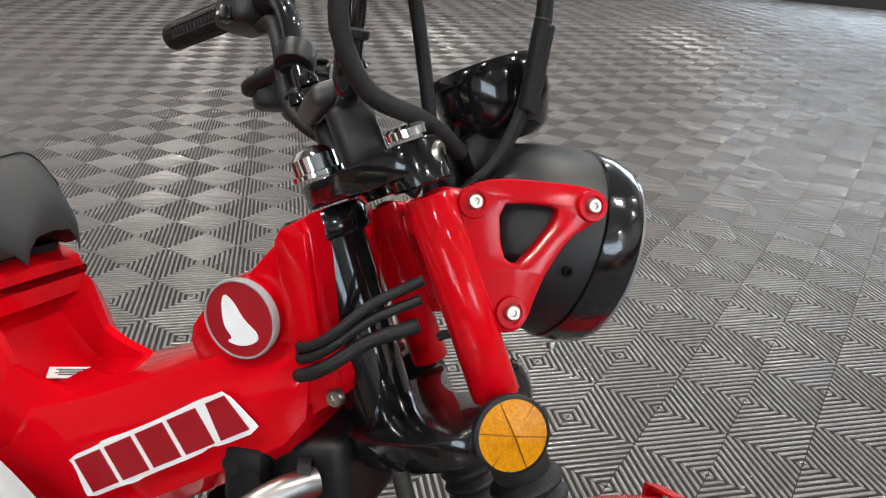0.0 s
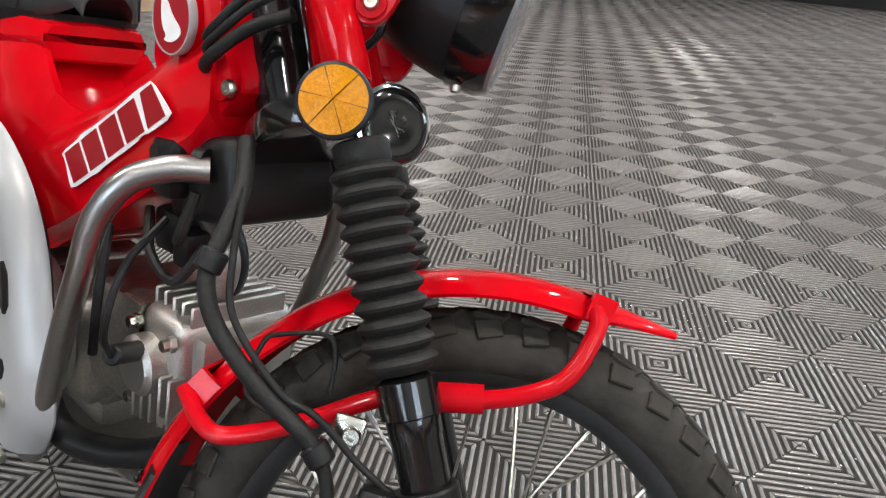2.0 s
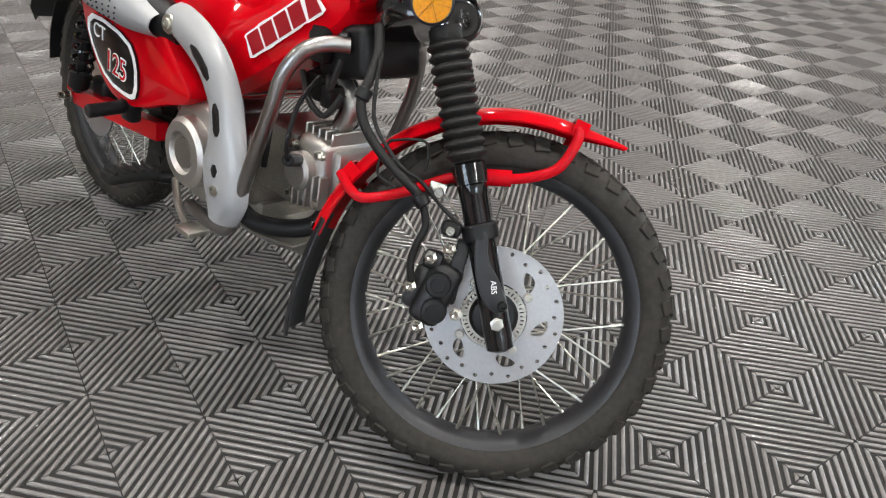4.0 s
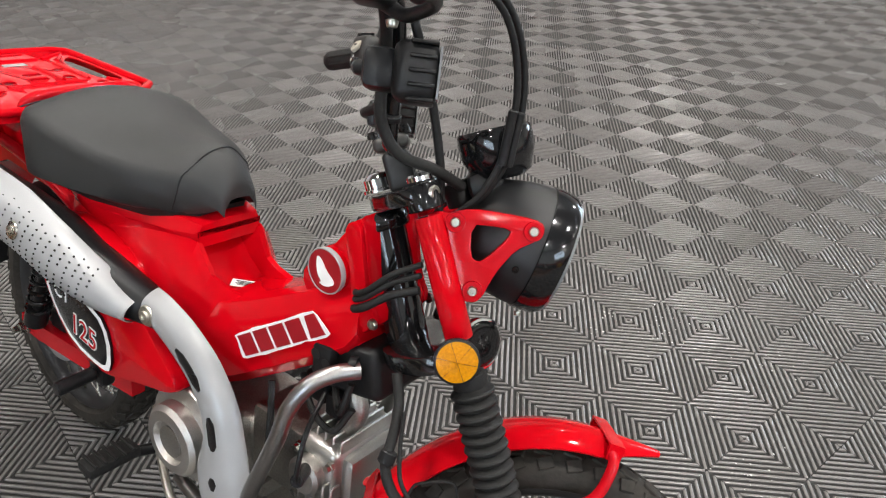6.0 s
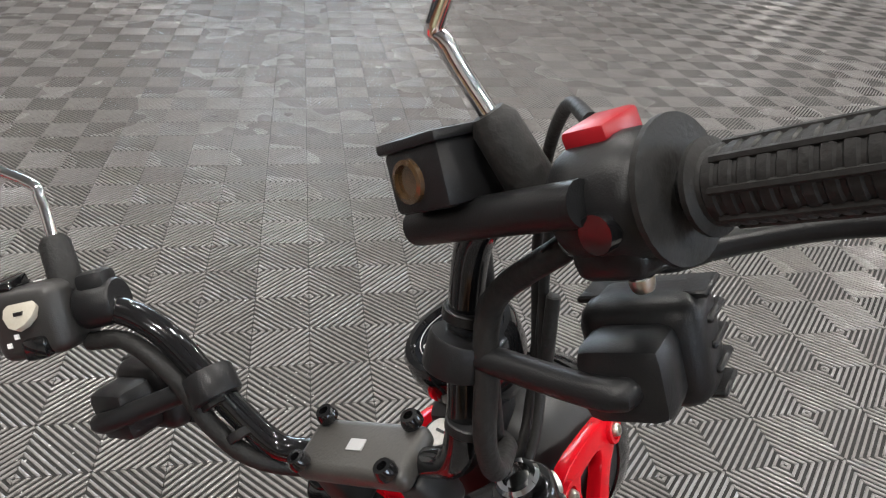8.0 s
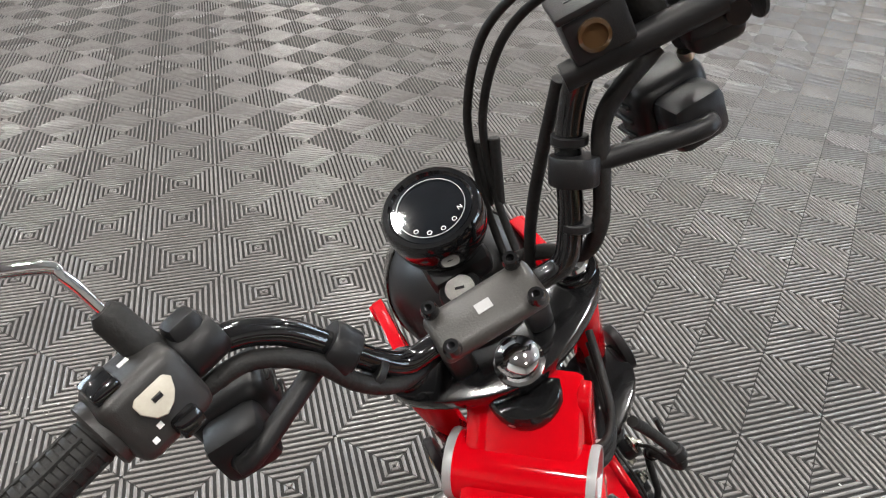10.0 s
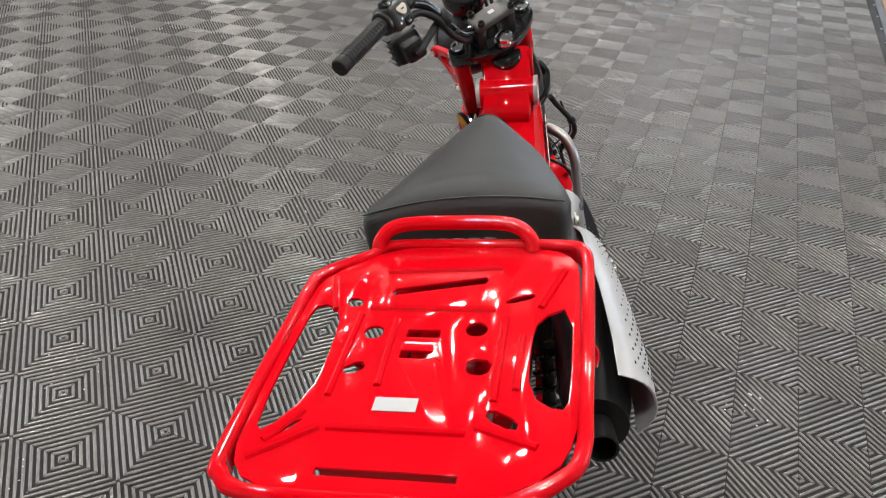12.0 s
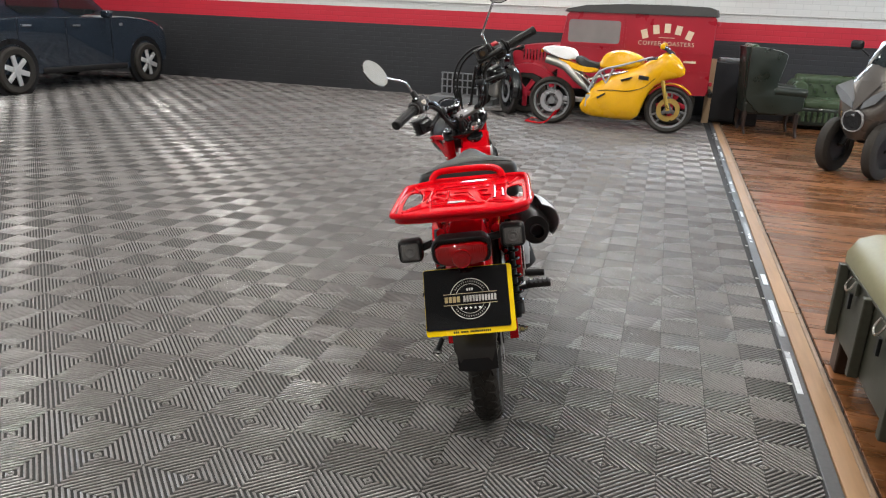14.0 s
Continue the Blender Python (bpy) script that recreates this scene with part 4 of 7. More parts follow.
hose("brake_hose", [(1.03, -0.09, 0.64), (1.042, -0.105, 0.6), (1.042, -0.12, 0.56), (1.04, -0.128, 0.53), (1.052, -0.13, 0.5), (1.078, -0.13, 0.473), (1.11, -0.13, 0.45), (1.145, -0.129, 0.43), (1.16, -0.126, 0.418)], 0.0072, "thick black brake hose sleeve")
hose("brake_hose", [(1.158, -0.126, 0.42), (1.17, -0.122, 0.402), (1.177, -0.12, 0.38), (1.172, -0.116, 0.353), (1.17, -0.112, 0.325), (1.178, -0.106, 0.296)], 0.0058, "black brake hose to the caliper")
for q, d in (((1.041, -0.127, 0.538), (0.2, 0.1, 1)), ((1.162, -0.126, 0.416), (-0.6, 0, 0.6))):
    sp("hose_collar", lathe([(0.0095, -0.009), (0.0115, -0.007), (0.0115, 0.007), (0.0095, 0.009)], q, d, 16), SATIN_BLACK, bk, "black rubber collar")
hose("sensor_wire", [(1.05, -0.122, 0.6), (1.056, -0.125, 0.545), (1.07, -0.128, 0.5), (1.119, -0.13, 0.456), (1.148, -0.125, 0.445), (1.167, -0.12, 0.433), (1.192, -0.116, 0.415), (1.222, -0.112, 0.398)], 0.003, "thin black sensor wire")
hose("wire_guide", [(1.113, -0.075, 0.42), (1.082, -0.075, 0.435), (1.085, -0.075, 0.478), (1.1, -0.075, 0.49), (1.136, -0.076, 0.499), (1.148, -0.078, 0.485), (1.152, -0.08, 0.455)], 0.0022, "black wire hose guide")
for z0, z1, r in ((0.745, 0.8, 0.0044), (0.735, 0.784, 0.0042), (0.72, 0.762, 0.006)):
    hose("cable", [(0.97, -0.045, z0 - 0.01), (0.985, -0.07, z0 - 0.004), (1.01, -0.075, z0 + 0.012), (1.04, -0.062, (z0 + z1) / 2 + 0.016), (1.075, -0.045, z1 + 0.012)], r, "black cable round the steering head", False)
hose("brake_hose", [(0.94, -0.235, 1.13), (1.0, -0.2, 1.14), (1.065, -0.145, 1.11), (1.1, -0.1, 1.04), (1.105, -0.078, 0.96), (1.09, -0.068, 0.9), (1.062, -0.06, 0.862), (1.04, -0.055, 0.82)], 0.0046, "black brake hose from the lever")
hose("throttle_cable", [(0.935, -0.225, 1.145), (1.0, -0.185, 1.155), (1.072, -0.13, 1.12), (1.11, -0.088, 1.045), (1.115, -0.068, 0.965), (1.098, -0.056, 0.905), (1.07, -0.05, 0.865), (1.045, -0.045, 0.82)], 0.0046, "black throttle cable")
for a, b in (((1.102, -0.1, 1.01), (1.105, -0.076, 0.94)), ((1.113, -0.088, 1.01), (1.115, -0.066, 0.94))):
    sp("cable_sleeve", rod(a, b, 0.0062, 12, 0.001), RUBBER, bars, "black cable sleeve")
hose("starter_cable", [(0.955, -0.135, 1.09), (0.985, -0.11, 1.03), (1.01, -0.085, 0.97), (1.03, -0.065, 0.91), (1.04, -0.05, 0.85)], 0.006, "thick black cable in front of the bar")
hose("wiring_loom", [(0.925, -0.205, 1.085), (0.93, -0.15, 1.055), (0.935, -0.13, 1.0), (0.942, -0.116, 0.96), (0.97, -0.1, 0.925), (1.02, -0.08, 0.915), (1.062, -0.05, 0.9)], 0.0078, "black wiring loom on the bar")
hose("wiring_loom", [(0.893, 0.215, 1.05), (0.902, 0.175, 1.045), (0.912, 0.142, 1.01), (0.922, 0.125, 0.965), (0.94, 0.1, 0.93), (0.99, 0.06, 0.9), (1.05, 0.03, 0.87)], 0.0078, "black wiring loom on the bar")
for p in ((0.944, -0.121, 1.045), (0.93, 0.124, 0.985), (0.95, -0.1, 0.968), (0.937, 0.112, 0.955)):
    sp("cable_tie", lathe([(0.0145, -0.004), (0.0155, -0.003), (0.0155, 0.003), (0.0145, 0.004)], p, (0, 0.45 if p[1] > 0 else -0.45, 1), 16), SATIN_BLACK, bars)


# -- frame covers --
def section(x, top, bottom, half, shoulder=0.72, n=4):
    """A rounded cross-section at x, as a ring of points."""
    pts = [(-half * 0.8, bottom), (-half, bottom + 0.02), (-half, bottom + (top - bottom) * 0.55), (-half * 0.94, bottom + (top - bottom) * 0.75), (-half * shoulder, top - 0.006), (-half * shoulder * 0.7, top), (0, top + 0.002)]
    pts += [(-y, z) for y, z in pts[-2::-1]]
    return [Vector((x, y, z)) for y, z in pts]


bp("frame_cover", skin([section(0.66, 0.6, 0.44, 0.106), section(0.7, 0.612, 0.452, 0.105), section(0.76, 0.64, 0.484, 0.1), section(0.84, 0.682, 0.537, 0.0915), section(0.92, 0.725, 0.592, 0.083), section(0.975, 0.748, 0.63, 0.074), section(0.99, 0.75, 0.655, 0.066)]), RED, None, "red main frame cover", 35)
neck_prof = outline([(0.976, 0.85), (0.99, 0.79), (1.0, 0.74), (1.02, 0.702), (1.004, 0.682), (0.968, 0.652), (0.9, 0.66), (0.86, 0.7), (0.862, 0.735), (0.905, 0.77), (0.935, 0.808), (0.958, 0.838)], 1)
neck = bp("neck_cover", side_plate([neck_prof], 0.0, 0.056, 0.008), RED, None, "red cover behind the steering head", 35)
for o in (-1, 1):
    fl = outline([(0.974, 0.846), (0.986, 0.79), (0.998, 0.74), (1.02, 0.704), (1.004, 0.684), (0.975, 0.69), (0.966, 0.75), (0.954, 0.8), (0.947, 0.83)], 1)
    bp("neck_flange", side_plate([fl], 0.056 * o, 0.006, 0.002), RED, neck)
    bp("cover_bolt", bolt((1.015, 0.061 * o, 0.701), (0, o, 0), 0.0085, 0.006), STEEL, neck, "bright socket bolt")
bp("cover_bolt", bolt((0.934, 0.006, 0.814), (-0.7, 0, 0.7), 0.008, 0.006), STEEL, neck)
bar = bp("badge_cylinder", rod((0.925, -0.069, 0.752), (0.925, 0.069, 0.752), 0.034, 40, 0.004), RED, neck, "red horizontal cylinder with round badges")
for o in (-1, 1):
    c = Vector((0.925, 0.07 * o, 0.752))
    bd = bp("badge", lathe([(0.0345, -0.006), (0.0355, 0.0), (0.0345, 0.003), (0.0332, 0.003), (0.0328, 0.0015)], c, (0, o, 0), 40), SILVER, neck, "silver-ringed round badge")
    bp("badge_face", lathe([(0.0332, 0.0008), (0.0328, 0.0022), (0.0001, 0.0024)], c, (0, o, 0), 40), RED_MARK, bd, "red badge face with a pale emblem")
    wing = [v * 0.98 for v in outline([(-0.018, 0.022), (-0.006, 0.016), (0.004, 0.002), (0.02, -0.008), (0.02, -0.016), (0.004, -0.024), (-0.012, -0.022), (-0.004, -0.018), (-0.016, -0.008)], 2)]
    bp("emblem", plate([[(x * o * -1, y) for x, y in wing]], 0.0005, frame3(c + Vector((0, o * 0.0028, 0)), (-o, 0, 0), (0, 0, 1))), WHITE_MARK, bd)
# maker's mark on both sides of the cover: raised white blocks with a red face
for o in (-1, 1):
    a, b = Vector((0.764, o * 0.1015, 0.56)), Vector((0.944, o * 0.0825, 0.681))
    mid = (a + b) / 2 + Vector((0.006, o * 0.0018, 0.004))
    r = (b - a) * (1 if o < 0 else -1)
    m = frame3(mid, r, (0, 0, 1))
    bp("mark_back", plate([outline([(-0.104, -0.022), (-0.104, -0.01), (-0.099, 0.012), (-0.102, 0.0215), (-0.06, 0.0215), (-0.055, 0.024), (-0.02, 0.0215), (0.03, 0.0215), (0.065, 0.023), (0.078, 0.0215), (0.09, 0.0215), (0.1, -0.008), (0.104, -0.022), (0.06, -0.022), (0.05, -0.019), (0.035, -0.022), (-0.03, -0.022), (-0.045, -0.024), (-0.06, -0.022)], 1)], 0.0006, m), WHITE_MARK, None, "white raised outline of the maker's mark", 30)
    for k, lean in enumerate((0.0, 0.0, 0.0, 0.0, 0.006)):
        x = -0.078 + 0.039 * k
        cell = [(x - 0.0165 + lean * 0.2, -0.0175), (x + 0.0165, -0.0175), (x + 0.0165 - lean, 0.0178), (x - 0.0165 + lean, 0.0178)]
        bp("mark", plate([cell], 0.0012, m @ Matrix.Translation((0, 0, 0.0004))), RED_MARK, None, "dark red block of the maker's mark", 30)

# centre body between frame cover and seat
def ring_body(x, top, bottom, half, tw=0.7):
    pts = [(-half * 0.9, bottom), (-half, bottom + 0.03), (-half, bottom + (top - bottom) * 0.5), (-half * (tw + 1) / 2, bottom + (top - bottom) * 0.8), (-half * tw, top), (0, top + 0.004)]
    pts += [(-y, z) for y, z in pts[-2::-1]]
    return [Vector((x, y, z)) for y, z in pts]


def channel(x, half, shoulder, r, rim, f, valley, bottom):
    """A cross-section with shoulders, two rims and a hollow between them."""
    pts = [(-half * 0.92, bottom), (-half, bottom + 0.03), (-half, shoulder), (-r - 0.014, rim - 0.02), (-r, rim), (-r + 0.009, rim - 0.003), (-f, valley + 0.004), (-f + 0.012, valley), (0, valley - 0.001)]
    pts += [(-y, z) for y, z in pts[-2::-1]]
    return [Vector((x, y, z)) for y, z in pts]


body = bp("centre_cover", skin([channel(*q) for q in ((0.25, 0.09, 0.62, 0.07, 0.69, 0.05, 0.686, 0.52), (0.36, 0.106, 0.6, 0.09, 0.69, 0.05, 0.686, 0.46), (0.5, 0.11, 0.585, 0.08, 0.69, 0.04, 0.68, 0.43), (0.58, 0.107, 0.578, 0.072, 0.69, 0.04, 0.67, 0.425), (0.62, 0.104, 0.572, 0.068, 0.685, 0.042, 0.625, 0.43), (0.65, 0.101, 0.57, 0.064, 0.635, 0.045, 0.598, 0.437), (0.68, 0.098, 0.568, 0.061, 0.6255, 0.045, 0.594, 0.443), (0.71, 0.094, 0.565, 0.058, 0.622, 0.045, 0.6, 0.455), (0.74, 0.09, 0.56, 0.056, 0.62, 0.045, 0.61, 0.475), (0.77, 0.086, 0.55, 0.052, 0.62, 0.042, 0.612, 0.5))]), RED, None, "red centre body under the seat", 30)
pan = bp("seat_panel", skin([ring_body(0.285, 0.722, 0.66, 0.11, 0.9), ring_body(0.36, 0.72, 0.655, 0.12, 0.9), ring_body(0.46, 0.718, 0.655, 0.104, 0.9), ring_body(0.54, 0.717, 0.66, 0.085, 0.9), ring_body(0.58, 0.716, 0.664, 0.077, 0.88), ring_body(0.612, 0.714, 0.668, 0.07, 0.86), ring_body(0.617, 0.712, 0.672, 0.066, 0.84)]), RED, body, "red panel below the seat's edge", 30)
for o in (-1, 1):
    prof = outline([(0.215, 0.6), (0.3, 0.655), (0.42, 0.65), (0.53, 0.6), (0.6, 0.53), (0.68, 0.46), (0.66, 0.432), (0.56, 0.405), (0.47, 0.372), (0.4, 0.362), (0.32, 0.376), (0.25, 0.45), (0.21, 0.54)], 2)
    side = bp("side_cover", side_plate([prof], o * 0.125, 0.03, 0.012), RED, body, "red side cover", 35)
    prof = outline([(0.258, 0.51), (0.3, 0.535), (0.45, 0.512), (0.486, 0.47), (0.484, 0.4), (0.452, 0.388), (0.352, 0.4), (0.29, 0.452)], 1)
    pl = bp("number_panel", side_plate([prof], o * 0.1585, 0.003, 0.001), BLACK_MARK, body, "black oval panel with white edge and red figures")
    inner = [(0.372 + (x - 0.372) * 0.9, 0.457 + (z - 0.457) * 0.88) for x, z in prof]
    bp("panel_edge", side_plate([[(x, z) for x, z in prof], inner], o * 0.1618, 0.0005), WHITE_MARK, pl)
    r = Vector((1, 0, -0.1)) * (1 if o < 0 else -1)
    bp("panel_figures", lettering("125", 0.062, 0.0006, frame3((0.395, o * 0.1622, 0.443), r, (0.25, 0, 1)), 0.0022), WHITE_MARK, pl)
    bp("panel_figures", lettering("125", 0.062, 0.0014, frame3((0.395, o * 0.1622, 0.443), r, (0.25, 0, 1)), -0.0002), PANEL_RED, pl)
    bp("panel_letters", lettering("CT", 0.042, 0.0006, frame3((0.322, o * 0.1622, 0.497), r, (0.25, 0, 1))), WHITE_MARK, pl)
bp("warning_label", box(0, 0, 0, 0.055, 0.024, 0.0008, m=frame3((0.668, -0.002, 0.6045), (0.75, 0.62, -0.06), (-0.62, 0.75, 0.04))), WHITE_MARK, body, "small printed label")
bp("warning_print", join(*[box(0, 0.006 - 0.004 * k, 0.0008, 0.04 - 0.006 * (k % 2), 0.0014, 0.0006, m=frame3((0.668, -0.002, 0.6045), (0.75, 0.62, -0.06), (-0.62, 0.75, 0.04))) for k in range(4)]), BLACK_MARK, body)
top_lab = frame3((0.845, 0.019, 0.699), (-0.86, 0, -0.5), (0, -1, 0))
bp("top_label", box(0, 0, 0, 0.075, 0.02, 0.0008, m=top_lab), BLACK_MARK, body, "dark printed label on the frame cover")
bp("top_label_print", join(*[box(0, 0.006 - 0.004 * k, 0.0008, 0.064 - 0.008 * (k % 2), 0.0014, 0.0006, m=top_lab) for k in range(4)]), WHITE_MARK, body)

# -- seat --
# stations along the seat: x, crown, edge, bottom, half width, height of the arch under the nose
SEAT_STATIONS = ((0.222, 0.82, 0.808, 0.722, 0.154, 0.0), (0.225, 0.827, 0.815, 0.714, 0.162, 0.0), (0.232, 0.841, 0.82, 0.712, 0.167, 0.0), (0.246, 0.856, 0.822, 0.711, 0.171, 0.0), (0.271, 0.857, 0.817, 0.71, 0.172, 0.0), (0.31, 0.847, 0.809, 0.71, 0.166, 0.0), (0.345, 0.839, 0.803, 0.71, 0.158, 0.0), (0.385, 0.834, 0.798, 0.711, 0.149, 0.0), (0.427, 0.832, 0.795, 0.712, 0.138, 0.0), (0.465, 0.833, 0.794, 0.713, 0.127, 0.0), (0.5, 0.835, 0.793, 0.714, 0.114, 0.0), (0.535, 0.838, 0.793, 0.716, 0.096, 0.0), (0.562, 0.839, 0.792, 0.718, 0.079, 0.004), (0.585, 0.836, 0.787, 0.722, 0.063, 0.012), (0.603, 0.829, 0.781, 0.727, 0.053, 0.02), (0.618, 0.817, 0.773, 0.733, 0.046, 0.025), (0.629, 0.803, 0.766, 0.738, 0.041, 0.026), (0.636, 0.789, 0.759, 0.741, 0.037, 0.022), (0.639, 0.777, 0.753, 0.743, 0.033, 0.016))


def seat_profile(crown, edge, half, s):
    """Height over the seat's middle line at s of its half width: a soft crown and a rounded edge."""
    a = abs(s)
    return crown - (crown - edge) * (a / 0.9) ** 2 if a < 0.9 else edge - 0.024 * ((a - 0.9) / 0.1) ** 2


def seat_ring(x, crown, edge, bottom, half, arch):
    low = min(bottom + 0.008, edge - 0.026)
    pts = [(-half * 0.6, bottom + arch * 0.8), (-half * 0.9, bottom), (-half * 0.985, low), (-half, edge - 0.024)]
    pts += [(half * s, seat_profile(crown, edge, half, s)) for s in (-0.97, -0.93, -0.88, -0.75, -0.55, -0.3)]
    pts += [(0, crown)] + [(-y, z) for y, z in pts[::-1]] + [(0, bottom + arch)]
    lift = 0.05 * min(1.0, max(0.0, (0.5 - x) / 0.2))      # the rear stands a little higher on its right
    return [Vector((x, y + 0.004, z + (lift * (0.17 - y) if z > bottom + 0.03 else 0.0))) for y, z in pts]


seat = bp("seat", skin([seat_ring(*q) for q in SEAT_STATIONS]), SEAT, None, "black vinyl seat with a drooping nose", 50)
stations = np.array(SEAT_STATIONS)
line = []
for k in range(25):
    u = -1 + k / 12
    x = 0.592 - 0.032 * abs(u) ** 1.5
    crown, edge, low, half = [float(np.interp(x, stations[:, 0], stations[:, i])) for i in (1, 2, 3, 4)]
    z = seat_profile(crown, edge, half, min(1.0, abs(u) * 1.25) * (1 if u > 0 else -1)) if abs(u) <= 0.8 else edge - 0.024 - (edge - 0.024 - low - 0.008) * (abs(u) - 0.8) / 0.2
    line.append((x, 0.004 + min(1.0, abs(u) * 1.25) * half * (1.003 if u > 0 else -1.003), z + 0.0006))
bp("seat_seam", tube(line, 0.0012, 6, 2), BLACK_MARK, seat)
bp("seat_piping", tube([(0.2305, 0.004 + 0.165 * u, seat_profile(0.838, 0.8188, 0.165, u * 0.93) + 0.001 + 0.05 * (0.17 - 0.165 * u)) for u in (-0.99, -0.9, -0.7, -0.4, 0, 0.4, 0.7, 0.9, 0.99)], 0.0014, 6, 4), BLACK_MARK, seat)
bp("seat_base", skin([[Vector((x, 0.004 + s * h, z)) for s, z in ((-1, z0), (1, z0), (0.9, z1), (-0.9, z1))] for x, h, z0, z1 in ((0.26, 0.155, 0.718, 0.702), (0.38, 0.142, 0.714, 0.699), (0.5, 0.108, 0.72, 0.702), (0.56, 0.08, 0.722, 0.706), (0.59, 0.05, 0.726, 0.714))]), RUBBER, seat, "black rubber rim of the seat base")

bp("seat_mark", mark_blocks(5, 0.019, 0.016, 0.007, 0.0006, frame3((0.2205, 0.012, 0.77), (0, -1, 0), (0.02, 0, 1))), material("worn_print", (0.22, 0.22, 0.22), 0.5), seat)

# -- exhaust and heat shields --
def oval_tube(path, w, h, seg=20, steps=6, tilt=None):
    """A pipe of flattened section: w across, h in and out of the machine (y)."""
    pts = smooth_path(path, steps)
    ws, hs = (np.interp(np.linspace(0, len(path) - 1, len(pts)), range(len(path)), q) for q in (w, h))
    rings = []
    for i, q in enumerate(pts):
        t = (pts[min(i + 1, len(pts) - 1)] - pts[max(i - 1, 0)]).normalized()
        yv = (Vector((0, 1, 0)) - t * t.y).normalized()
        zv = t.cross(yv)
        rings.append([q + float(ws[i]) * math.cos(a) * zv + float(hs[i]) * math.sin(a) * yv for a in (2 * math.pi * k / seg for k in range(seg))])
    return skin(rings)


muffler = bp("muffler", oval_tube([(0.6, -0.12, 0.555), (0.5, -0.145, 0.58), (0.33, -0.165, 0.625), (0.16, -0.185, 0.65), (0.0, -0.2, 0.668), (-0.075, -0.205, 0.674)], [0.03, 0.045, 0.05, 0.052, 0.052, 0.044], [0.03, 0.042, 0.05, 0.05, 0.05, 0.04]), SATIN_BLACK, None, "black high-level muffler", 40)
bp("tail_pipe", lathe([(0.018, 0), (0.02, 0.03), (0.021, 0.05), (0.0185, 0.05), (0.0175, 0.01), (0.0001, 0.01)], (-0.07, -0.205, 0.674), (-1, -0.1, 0.12), 24), SATIN_BLACK, muffler)


def shield_strip(path, w, outn, bulge, n=10, steps=5, thick=0.0025):
    """A pressed sheet along a path: curved across, with edges folded in."""
    pts = smooth_path(path, steps)
    ws = np.interp(np.linspace(0, len(path) - 1, len(pts)), range(len(path)), w)
    rings = []
    for i, q in enumerate(pts):
        t = (pts[min(i + 1, len(pts) - 1)] - pts[max(i - 1, 0)]).normalized()
        o = (Vector(outn) - t * t.dot(Vector(outn))).normalized()
        s = o.cross(t)
        row = []
        for sgn, off in ((1, 0.0), (-1, -thick)):
            for k in range(n + 1):
                f = (k / n * 2 - 1) * sgn
                row.append(q + s * (float(ws[i]) * f) + o * (off - bulge * abs(f) ** 2.6))
        rings.append(row)
    return skin(rings)


up_path = [(0.575, -0.182, 0.566), (0.5, -0.206, 0.588), (0.4, -0.226, 0.62), (0.29, -0.238, 0.655), (0.15, -0.258, 0.684), (0.03, -0.272, 0.7), (-0.06, -0.278, 0.708)]
upper = bp("heat_shield", shield_strip(up_path, [0.026, 0.045, 0.058, 0.062, 0.062, 0.058, 0.05], (0.0, -1, 0.25), 0.034), SILVER, muffler, "silver perforated heat shield", 40)
holes = []
pts = smooth_path(up_path, 12)
for i in range(12, len(pts) - 3, 2):
    t = (pts[i + 1] - pts[i - 1]).normalized()
    o = (Vector((0, -1, 0.25)) - t * t.dot(Vector((0, -1, 0.25)))).normalized()
    s = o.cross(t)
    for k in (-4, -3, -2, -1, 0, 1, 2, 3, 4):
        if i % 4 == 0 and k == 0:
            continue
        f = (k + (0.5 if (i // 2) % 2 else 0)) * 0.0105
        holes.append(lathe([(0.0021, -0.001), (0.0021, 0.0004), (0.0001, 0.0004)], pts[i] + s * f + o * (0.0002 - 0.034 * abs(f / 0.06) ** 2.6), o, 8))
bp("perforation", join(*holes), BLACK_MARK, upper, "rows of small punched holes", None)
bp("shield_bolt", lathe([(0.018, -0.003), (0.016, 0.0), (0.009, 0.0005), (0.009, 0.004), (0.005, 0.005), (0.005, 0.002), (0.0001, 0.002)], (0.32, -0.2365, 0.646), (0, -1, 0.25), 20), STEEL, upper)
low_path = [(0.588, -0.158, 0.58), (0.63, -0.163, 0.574), (0.69, -0.168, 0.558), (0.748, -0.172, 0.528), (0.79, -0.176, 0.485), (0.808, -0.18, 0.44), (0.814, -0.184, 0.405), (0.818, -0.188, 0.37), (0.824, -0.19, 0.32), (0.815, -0.186, 0.268)]
lower = bp("heat_shield", shield_strip(low_path, [0.032, 0.038, 0.041, 0.042, 0.042, 0.044, 0.052, 0.062, 0.06, 0.036], (0.1, -1, 0.05), 0.026), SILVER, muffler, "silver curved heat shield over the header", 40)
for a, b in ((0.24, 0.4), (0.46, 0.62), (0.755, 0.825)):
    pts = smooth_path(low_path, 12)
    seg = pts[int(a * len(pts)):int(b * len(pts))]
    bp("shield_slot", shield_strip([q + Vector((0.001, -0.0012, 0)) for q in seg[::3]], [0.004] + [0.009] * (len(seg[::3]) - 2) + [0.004], (0.1, -1, 0.05), 0.001, 4, 3), BLACK_MARK, lower, "", 60)
for q in ((0.61, -0.164, 0.573), (0.824, -0.188, 0.33)):
    bp("shield_bolt", lathe([(0.019, -0.003), (0.017, 0.0), (0.01, 0.0005), (0.01, 0.005), (0.005, 0.006), (0.005, 0.002), (0.0001, 0.002)], q, (0.1, -1, 0.05), 20), STEEL, lower)
